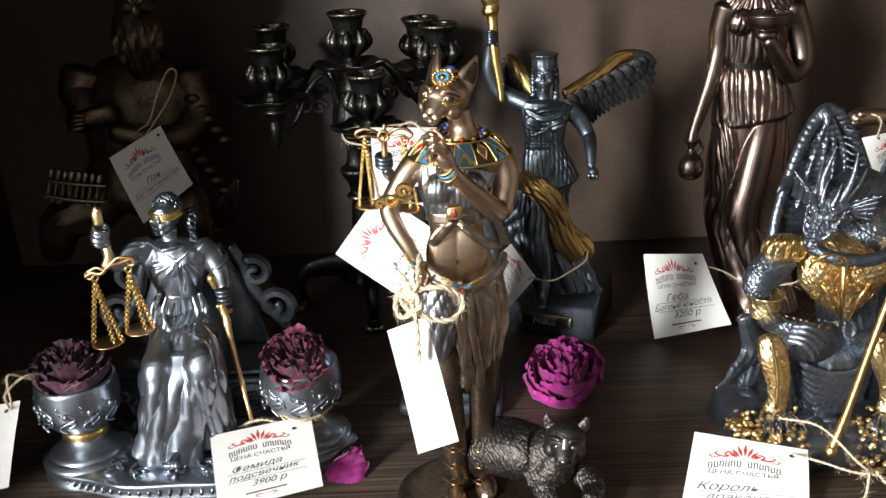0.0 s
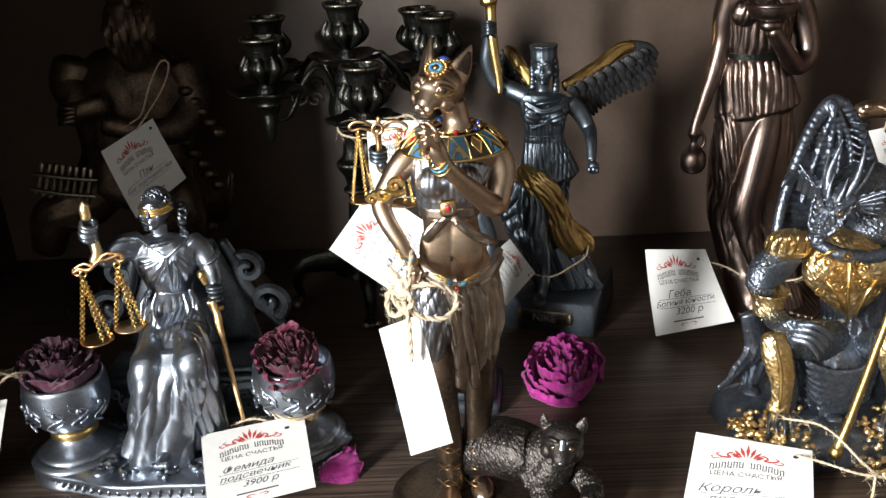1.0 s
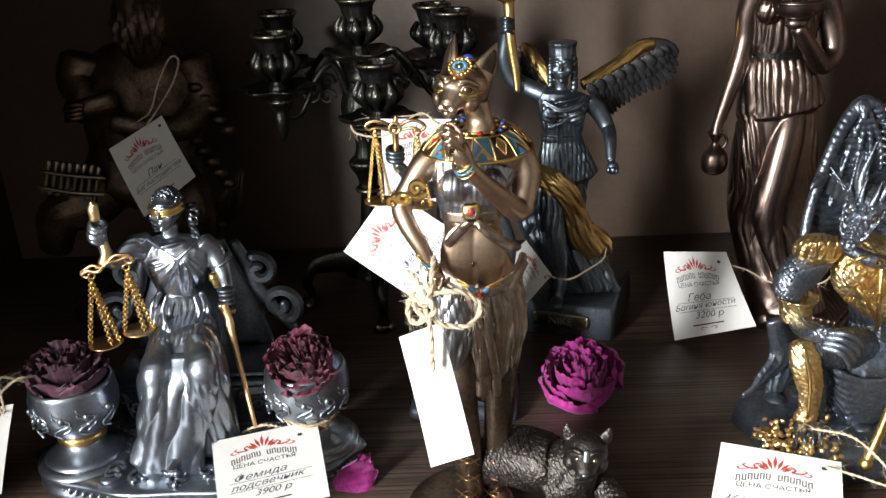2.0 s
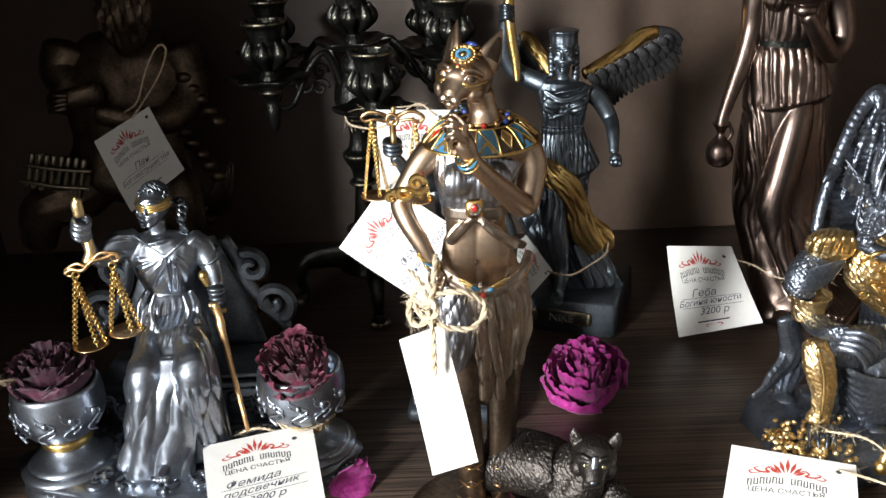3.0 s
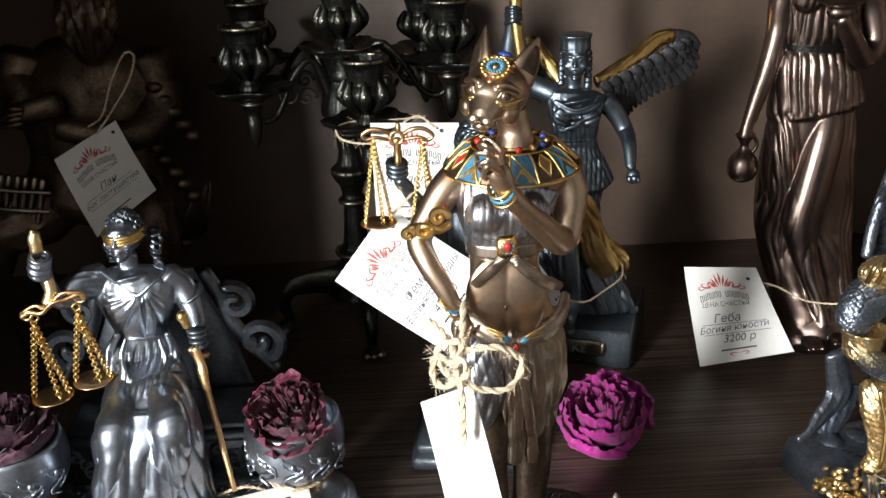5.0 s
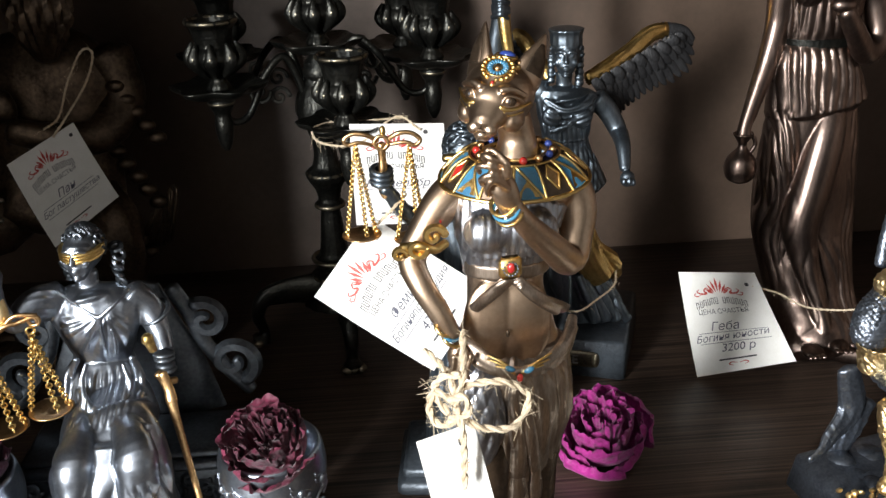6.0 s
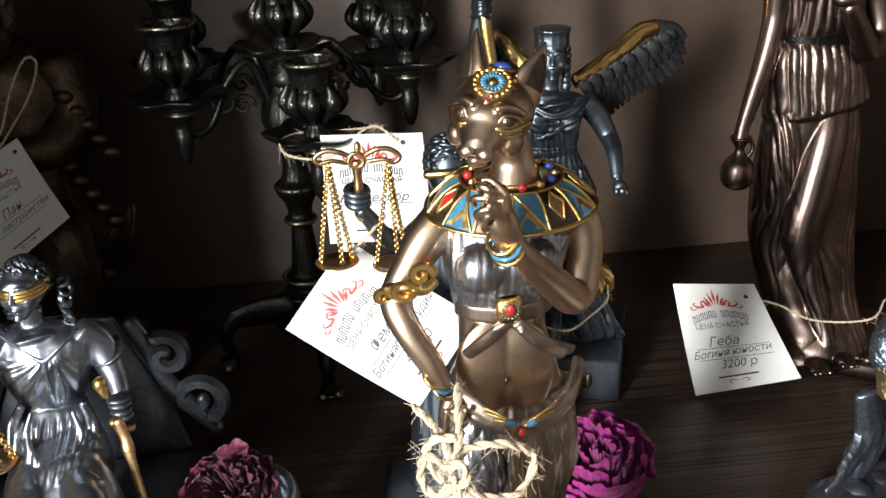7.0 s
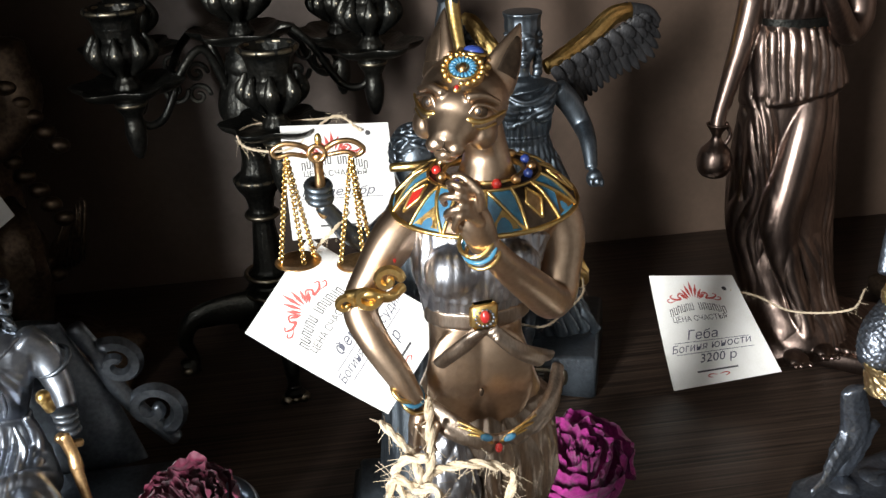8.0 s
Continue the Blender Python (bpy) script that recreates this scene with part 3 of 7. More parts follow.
    s.blob(-6, -50, 30, 1.6, 2.5, 1.6, "pewter")
    s.blob(-3, -50, 30, 1.6, 2.5, 1.6, "pewter")
    s.blob(0, -50, 30, 1.6, 2.5, 1.6, "pewter")
    s.loft([(-26, 40, 164, 11.2, 9), (-35, 32, 165, 10.7, 8.6), (-42, 26, 161, 8.5, 6.8)], "pewter", folds=[(6, 0.08, 0.4, 0)])
    s.loft([(-37, 28, 162, 6, 5.4), (-45, 20, 160, 5.1, 4.6), (-47, 16, 171, 4.2, 3.8), (-48, 14, 183, 4.5, 4.1)], "pewter")
    s.ring(-48, 14, 192, 5.3, 1.6, "pewter", (20, 20, 0), oval=1.0)
    s.ring(-49, 14, 189, 5.4, 1.6, "pewter", (20, 20, 0), oval=1.0)
    s.ring(-50, 14, 185, 5.4, 1.7, "pewter", (20, 20, 0), oval=1.0)
    s.ring(-50, 14, 182, 5.4, 1.7, "pewter", (20, 20, 0), oval=1.0)
    s.loft([(-48, 14, 207, 2.9, 2.6), (-49, 14, 203, 3.7, 3.3), (-49, 14, 196, 3.7, 3.3)], "gold_leaf")
    s.blob(-49, 14, 207, 2, 2, 2.4, "gold")
    s.loft([(-47, 14, 180, 3.3, 3), (-46, 13, 170, 3.7, 3.4), (-49, 12, 163, 3.8, 3.4)], "gold_leaf")
    s.tube([(-64, 8, 157), (-59, 8, 160), (-52, 8, 159), (-45, 8, 165), (-38, 10, 166), (-30, 12, 168), (-28, 12, 165)], 1.7, "copper_gold", r2=1.2)
    s.tube([(-63, 8, 160), (-55, 8, 164), (-48, 8, 162), (-39, 10, 170), (-28, 12, 169)], 1.2, "copper_gold", r2=1.2)
    s.ring(-61, 8, 158, 2.9, 1, "copper_gold", (90, 0, 0), oval=1.0)
    s.ring(-30, 12, 166, 2.9, 1, "copper_gold", (90, 0, 0), oval=1.0)
    s.chain((-58, 8, 153), (-68, 8, 104), "gold", 1.5)
    s.chain((-58, 8, 153), (-49, -1, 107), "gold", 1.5)
    s.chain((-58, 8, 153), (-48, 12, 101), "gold", 1.5)
    s.lathe([(0.9, -2.1), (6.9, -1.7), (11.6, 0), (12, 0.9), (10.7, 0.9), (5.1, -0.9), (0.4, -0.9)], "copper_gold", at=(-57, 8, 102), seg=24)
    s.ring(-57, 8, 156, 2.1, 0.7, "gold", (90, 0, 20), oval=1.0)
    s.chain((-33, 12, 157), (-43, 12, 111), "gold", 1.5)
    s.chain((-33, 12, 157), (-25, 3, 115), "gold", 1.5)
    s.chain((-33, 12, 157), (-23, 16, 108), "gold", 1.5)
    s.lathe([(0.9, -2.1), (6.9, -1.7), (11.6, 0), (12, 0.9), (10.7, 0.9), (5.1, -0.9), (0.4, -0.9)], "copper_gold", at=(-32, 12, 110), seg=24)
    s.ring(-33, 12, 160, 2.1, 0.7, "gold", (90, 0, 20), oval=1.0)
    s.loft([(13, 42, 164, 9.5, 8.6), (21, 42, 155, 8.7, 7.8), (27, 36, 143, 6.5, 5.9), (31, 28, 134, 5.2, 4.7)], "pewter")
    s.ring(25, 41, 152, 8.7, 1.3, "dark_pewter", (20, -20, 0), oval=1.0)
    s.blob(32, 20, 136, 6.4, 4.7, 2.1, "dark_pewter")
    s.blob(32, 20, 133, 6, 4.7, 2.1, "dark_pewter")
    s.blob(32, 20, 129, 5.6, 4.7, 2.1, "dark_pewter")
    s.blob(33, 20, 126, 5.1, 4.7, 2.1, "dark_pewter")
    s.tube([(26, 16, 148), (28, 16, 141)], 3, "gold", r2=2.5)
    s.blob(26, 16, 148, 3.4, 3.4, 3.8, "gold")
    s.tube([(28, 16, 126), (32, 16, 121), (37, 18, 120)], 2.6, "copper_gold", r2=2.1)
    s.loft([(30, 16, 126, 3.4, 2), (33, 14, 117, 3, 1.8), (34, 12, 111, 3.4, 2.1), (36, 8, 101, 2.6, 1.5), (49, -14, 42, 1.5, 0.9)], "copper_gold")
    s.fuse(["pewter"], 0.65, 3, [
        pleats("fan", (30, 150), 0.16, 3.4, (-48, -60, 16), (26, 60, 92), 12, 0.3, 1.0),
        pleats("line", (-0.12, 1), 6.5, 3.4, (16, -60, 16), (44, 60, 92), 6, 0.3, 2.0),
        pleats("line", (0.06, 1), 4.4, 2.0, (-30, -10, 100), (18, 60, 126), 4, 0.45, 4.0),
        pleats("fan", (2, 163), 0.27, 1.8, (-26, -10, 129), (16, 60, 160), 5, 0.35, 5.0)], start)
    s.lathe([(30, 18), (28, 22), (20, 27), (15, 33), (16, 40)], "pewter", seg=40, at=(-83, -4, 0))
    s.lathe([(15.5, 32), (17.5, 34), (17.5, 38), (15.5, 40)], "gold", seg=36, at=(-83, -4, 0))
    s.lathe([(14, 40), (22, 44), (29, 54), (31, 66), (30, 76), (29, 80), (27, 81), (24, 78), (22, 70), (4, 66)], "pewter", seg=48, at=(-83, -4, 0))
    for i in range(5):
        a = -2.6 + i * 0.55
        x, y = -83 + 31 * math.cos(a), -4 + 31 * math.sin(a)
        for h, f in ((66, 1), (58, -1), (62, 1)):
            p = [(-83 + 30.9 * math.cos(a + f * 0.2 * math.sin(k)), -4 + 30.9 * math.sin(a + f * 0.2 * math.sin(k)), h - 8 + 2.6 * k) for k in range(6)]
            s.tube(p, 1.0, "pewter", sub=3, r2=0.6)
        s.blob(x, y, 64, 2.4, 2.4, 3, "pewter", 7, 5)
    s.lathe([(30, 18), (28, 22), (20, 27), (15, 33), (16, 40)], "pewter", seg=40, at=(86, 6, 0))
    s.lathe([(15.5, 32), (17.5, 34), (17.5, 38), (15.5, 40)], "gold", seg=36, at=(86, 6, 0))
    s.lathe([(14, 40), (22, 44), (29, 54), (31, 66), (30, 76), (29, 80), (27, 81), (24, 78), (22, 70), (4, 66)], "pewter", seg=48, at=(86, 6, 0))
    for i in range(5):
        a = -2.6 + i * 0.55
        x, y = 86 + 31 * math.cos(a), 6 + 31 * math.sin(a)
        for h, f in ((66, 1), (58, -1), (62, 1)):
            p = [(86 + 30.9 * math.cos(a + f * 0.2 * math.sin(k)), 6 + 30.9 * math.sin(a + f * 0.2 * math.sin(k)), h - 8 + 2.6 * k) for k in range(6)]
            s.tube(p, 1.0, "pewter", sub=3, r2=0.6)
        s.blob(x, y, 64, 2.4, 2.4, 3, "pewter", 7, 5)
    return s


thing("justice_statuette", justice_statuette(), (-192, 602, 0), "pewter-coloured seated justice statuette with gold blindfold, scales and sword", "figurine")


def victory_statuette():
    s = Sculpt()
    s.box(0, 0, 0, 90, 98, 33, "plinth_grey", -20, 2, 0.97)
    c, k = math.cos(radians(-20)), math.sin(radians(-20))
    for dx, wide, high, m in ((-3, 48, 14, "brass_rub"), (-3, 44, 11, "plinth_grey")):
        s.box(dx * c + 48.2 * k, dx * k - 48.2 * c - (0 if high > 10 else 0.8), 9.5 + (14 - high) / 2, wide, 2.4, high, m, -20, 0.8)
    for dx in (-28, 22):
        s.blob(dx * c + 48.6 * k, dx * k - 48.6 * c, 16.5, 3, 2, 6.5, "brass_rub")
    start = len(s.f)
    s.absorb(woman_head("blue_black", "blue_black", True, 100), turned((-15, -8, 245), -12, -8, 0, 1.06))
    s.lathe([(11.3, 0), (11.8, 2.1), (11.8, 8.2), (12.8, 11.3), (12.3, 12.3), (5.1, 12.8)], "blue_black", at=(-15, -6, 254), seg=28, flutes=14, depth=0.02)
    s.blob(-4, -2, 242, 3.6, 3.1, 3.1, "blue_black")
    s.blob(-25, -2, 243, 3.1, 3.1, 2.6, "blue_black")
    s.blob(-4, -2, 238, 3.6, 3.1, 3.1, "blue_black")
    s.blob(-25, -2, 239, 3.1, 3.1, 2.6, "blue_black")
    s.blob(-4, -2, 233, 3.6, 3.1, 3.1, "blue_black")
    s.blob(-25, -2, 235, 3.1, 3.1, 2.6, "blue_black")
    s.blob(-4, -2, 229, 3.7, 3.1, 3.1, "blue_black")
    s.blob(-25, -2, 232, 3.1, 3.1, 2.6, "blue_black")
    s.blob(-4, -2, 225, 3.7, 3.1, 3.1, "blue_black")
    s.blob(-25, -2, 228, 3.1, 3.1, 2.6, "blue_black")
    s.loft([(-16, -6, 234, 6.2, 5), (-16, -6, 224, 6.8, 5.4), (-15, -6, 217, 18.8, 15)], "blue_black")
    s.loft([(-14, -6, 220, 23, 9.2), (-15, -8, 209, 22, 11), (-15, -10, 194, 18.9, 10.4), (-16, -10, 178, 16.4, 9.8), (-14, -10, 161, 20.3, 12.2), (-11, -8, 143, 21.5, 12.9)], "blue_black", folds=[(9, 0.04, 0.6, 0)], seg=48)
    s.blob(-28, -23, 206, 7.7, 4.1, 7.7, "blue_black")
    s.blob(-6, -23, 204, 7.7, 4.1, 7.7, "blue_black")
    s.loft([(-16, -10, 185, 18.5, 11.8), (-16, -10, 181, 18.5, 11.8)], "blue_black", cap=0.05)
    s.loft([(-16, -10, 181, 18, 11.1), (-14, -12, 164, 23.4, 14.5), (-10, -12, 145, 27.9, 17.3)], "blue_black", folds=[(13, 0.06, 0.3, 0)], seg=70)
    s.loft([(-33, -20, 218, 2.6, 1.8), (-19, -26, 211, 2.6, 1.8), (-3, -24, 214, 2.6, 1.8), (5, -16, 218, 2.6, 1.8)], "blue_black", folds=[(4, 0.15, 0.5, 0)])
    s.loft([(-29, -24, 195, 2.1, 1.4), (-17, -27, 200, 2.1, 1.4), (2, -20, 212, 2.1, 1.4)], "blue_black", folds=[(4, 0.15, 0.5, 0)])
    s.loft([(-12, -6, 146, 22.6, 13.6), (-18, -8, 118, 24, 14.4), (-15, -10, 89, 25.3, 15.2), (-4, -8, 58, 27.9, 16.7), (7, -6, 35, 29.4, 17.6), (13, -6, 26, 28.3, 17)], "blue_black", folds=[(11, 0.08, 0.6, 0), (6, 0.05, -0.5, 1)], seg=80, sub=8)
    s.loft([(-36, -4, 135, 8.7, 5.2), (-46, -2, 116, 11, 6.6), (-40, -2, 93, 12.2, 7.3), (-31, -4, 76, 8.9, 5.3), (-19, -8, 59, 5.6, 3.3)], "blue_black", folds=[(5, 0.14, 0.7, 0)], seg=40)
    s.loft([(-25, -24, 135, 11.7, 10.5), (-27, -32, 110, 10.6, 9.6), (-22, -36, 83, 8.6, 7.7), (-19, -38, 60, 5.4, 4.9), (-22, -42, 41, 4.9, 4.4), (-24, -48, 36, 5.4, 4.9)], "blue_black")
    s.blob(-25, -52, 37, 5.9, 8.6, 3.2, "blue_black")
    s.loft([(-7, -32, 80, 3.2, 2.3), (1, -36, 58, 3.8, 2.7), (6, -36, 42, 4.4, 3.1)], "blue_black")
    s.loft([(-2, -28, 78, 3.3, 2.3), (9, -32, 56, 3.8, 2.7), (16, -32, 40, 4.4, 3.1)], "blue_black")
    s.loft([(4, -24, 76, 3.3, 2.3), (17, -28, 54, 3.8, 2.7), (26, -28, 38, 4.4, 3.1)], "blue_black")
    s.loft([(9, -20, 75, 3.3, 2.3), (25, -24, 52, 3.8, 2.7), (36, -24, 35, 4.4, 3.1)], "blue_black")
    s.loft([(-38, -16, 154, 8.5, 4.3), (-28, -30, 148, 11.5, 5.8), (-15, -34, 137, 11.5, 5.8), (-5, -32, 117, 10.6, 5.3), (1, -30, 94, 11.8, 5.9), (13, -26, 74, 10.9, 5.4)], "gold", folds=[(6, 0.12, 0.8, 0), (9, 0.06, -0.6, 1)], seg=64, sub=8)
    s.loft([(5, -26, 100, 8.6, 4.3), (19, -20, 83, 10.9, 5.5), (27, -16, 71, 5.5, 2.8)], "gold", folds=[(5, 0.14, 0.6, 0)], seg=40)
    s.loft([(-32, -4, 220, 8.9, 8), (-45, 0, 226, 8.4, 7.5), (-58, 2, 234, 7.9, 7.1), (-65, 0, 252, 6.7, 6.1), (-64, -2, 268, 5.6, 5.1), (-63, -4, 278, 5.1, 4.6)], "blue_black")
    s.blob(-63, -6, 283, 6.6, 5.6, 7.1, "blue_black")
    s.tube([(-68, -10, 288), (-64, -18, 290), (-57, -12, 287)], 2, "blue_black", r2=1.5)
    s.tube([(-68, -10, 284), (-64, -18, 286), (-57, -12, 283)], 2, "blue_black", r2=1.5)
    s.tube([(-68, -10, 281), (-64, -18, 283), (-57, -12, 280)], 2, "blue_black", r2=1.5)
    s.tube([(-69, -10, 277), (-64, -18, 280), (-58, -12, 276)], 2, "blue_black", r2=1.5)
    s.loft([(-62, -6, 331, 8.9, 8.5), (-63, -6, 318, 8.5, 8.1), (-62, -6, 311, 7, 6.7), (-62, -6, 306, 8.5, 8.1), (-61, -6, 300, 5, 4.8), (-60, -8, 271, 4.6, 4.4), (-56, -10, 241, 3.6, 3.4), (-55, -12, 226, 2.6, 2.5)], "gold", folds=[(10, 0.05, 0.3, 0)], seg=48)
    s.loft([(8, -6, 213, 8.4, 7.5), (17, -6, 204, 7.9, 7.1), (25, -10, 189, 6.8, 6.2), (25, -26, 182, 5.7, 5.1), (24, -38, 168, 4.1, 3.7)], "blue_black")
    s.blob(25, -42, 162, 5.7, 5.1, 6.2, "blue_black")
    s.blob(20, -51, 163, 2, 2.5, 3.1, "blue_black")
    s.blob(24, -51, 163, 2, 2.5, 3.1, "blue_black")
    s.blob(27, -51, 162, 2, 2.5, 3.1, "blue_black")
    s.fuse(["blue_black"], 0.6, 2, [
        pleats("line", (0.05, 1), 4.2, 1.4, (-40, -60, 140), (12, 40, 200), 6, 0.5, 1.0),
        pleats("arc", (-16, 232), 4.4, 1.6, (-34, -60, 196), (6, 40, 220), 4, 0.3, 2.0),
        pleats("fan", (-26, 190), 0.11, 3.0, (-62, -70, 34), (48, 40, 136), 8, 0.9, 3.0)], start)
    s.fuse(["gold"], 0.6, 2, [pleats("fan", (-60, 200), 0.12, 1.7, (-46, -60, 60), (34, 20, 160), 4, 0.5, 4.0)], start)
    s.loft([(5, 12, 224, 5.3, 2.7), (23, 20, 230, 6.9, 3.5), (42, 30, 239, 7, 3.5), (59, 38, 250, 6.5, 3.2), (74, 44, 252, 6, 3)], "gold", folds=[(7, 0.1, 0.5, 0)], seg=36)
    s.loft([(69, 44, 252, 6.5, 3.3), (86, 48, 247, 7.6, 3.8), (94, 50, 239, 7.1, 3.6)], "wing_dark")
    s.feather((80, 44, 249), (97, 48, 238), 3.8, "wing_dark", 2)
    s.feather((80, 41, 249), (89, 42, 243), 3.5, "wing_dark", 1.5)
    s.feather((76, 42, 248), (98, 46, 231), 3.8, "wing_dark", 2)
    s.feather((75, 39, 247), (88, 40, 238), 3.5, "wing_dark", 1.5)
    s.feather((73, 35, 248), (82, 36, 242), 3.8, "wing_dark", 1)
    s.feather((71, 40, 246), (96, 44, 224), 3.8, "wing_dark", 2)
    s.feather((71, 37, 245), (85, 38, 234), 3.5, "wing_dark", 1.5)
    s.feather((66, 38, 244), (93, 42, 218), 3.8, "wing_dark", 2)
    s.feather((66, 35, 244), (81, 36, 230), 3.5, "wing_dark", 1.5)
    s.feather((64, 31, 244), (74, 32, 236), 3.8, "wing_dark", 1)
    s.feather((62, 36, 242), (87, 41, 215), 3.8, "wing_dark", 2)
    s.feather((61, 33, 242), (76, 35, 227), 3.5, "wing_dark", 1.5)
    s.feather((57, 34, 241), (81, 39, 211), 3.8, "wing_dark", 2)
    s.feather((57, 31, 240), (71, 33, 224), 3.5, "wing_dark", 1.5)
    s.feather((54, 27, 241), (64, 29, 231), 3.7, "wing_dark", 1)
    s.feather((53, 32, 239), (74, 37, 210), 3.8, "wing_dark", 2)
    s.feather((52, 29, 239), (65, 31, 223), 3.5, "wing_dark", 1.5)
    s.feather((48, 30, 237), (67, 35, 209), 3.8, "wing_dark", 2)
    s.feather((48, 27, 237), (59, 29, 221), 3.5, "wing_dark", 1.5)
    s.feather((45, 23, 238), (53, 25, 228), 3.7, "wing_dark", 1)
    s.feather((43, 28, 236), (62, 33, 207), 3.8, "wing_dark", 2)
    s.feather((43, 25, 235), (54, 27, 219), 3.5, "wing_dark", 1.5)
    s.feather((39, 26, 234), (56, 31, 205), 3.8, "wing_dark", 2)
    s.feather((38, 23, 233), (48, 25, 218), 3.5, "wing_dark", 1.5)
    s.feather((36, 19, 234), (44, 21, 225), 3.7, "wing_dark", 1)
    s.feather((34, 24, 232), (51, 29, 202), 3.7, "wing_dark", 2)
    s.feather((34, 21, 232), (43, 23, 215), 3.5, "wing_dark", 1.5)
    s.feather((30, 22, 231), (46, 27, 200), 3.7, "wing_dark", 2)
    s.feather((29, 19, 230), (39, 21, 213), 3.5, "wing_dark", 1.5)
    s.feather((27, 15, 231), (34, 17, 221), 3.7, "wing_dark", 1)
    s.feather((25, 20, 229), (42, 26, 198), 3.7, "wing_dark", 2)
    s.feather((25, 17, 229), (34, 20, 211), 3.5, "wing_dark", 1.5)
    s.feather((21, 18, 227), (38, 24, 195), 3.7, "wing_dark", 2)
    s.feather((20, 15, 227), (30, 18, 209), 3.5, "wing_dark", 1.5)
    s.feather((18, 11, 228), (25, 14, 217), 3.7, "wing_dark", 1)
    s.feather((16, 16, 226), (35, 22, 193), 3.7, "wing_dark", 2)
    s.feather((16, 13, 225), (27, 16, 207), 3.5, "wing_dark", 1.5)
    s.feather((12, 14, 224), (32, 20, 190), 3.7, "wing_dark", 2)
    s.feather((11, 11, 224), (23, 14, 205), 3.4, "wing_dark", 1.5)
    s.feather((9, 7, 225), (18, 10, 213), 3.7, "wing_dark", 1)
    s.loft([(-23, 12, 225, 4.8, 2.4), (-31, 22, 238, 5.9, 2.9), (-41, 32, 252, 5.9, 3), (-47, 38, 256, 4.3, 2.2)], "gold", folds=[(7, 0.1, 0.5, 0)], seg=36)
    s.feather((-46, 36, 254), (-53, 40, 248), 4.8, "wing_dark", 3)
    s.feather((-43, 33, 250), (-52, 37, 242), 4.8, "wing_dark", 3)
    s.feather((-39, 30, 246), (-50, 34, 237), 4.8, "wing_dark", 3)
    s.feather((-36, 27, 242), (-48, 31, 232), 4.8, "wing_dark", 3)
    s.feather((-33, 24, 238), (-47, 28, 227), 4.8, "wing_dark", 3)
    s.feather((-29, 21, 234), (-45, 25, 222), 4.8, "wing_dark", 3)
    s.feather((-26, 18, 230), (-43, 22, 217), 4.8, "wing_dark", 3)
    return s


thing("victory_statuette", victory_statuette(), (119, 832, 0), "blue-black winged victory statuette with gold sash and raised torch", "figurine")


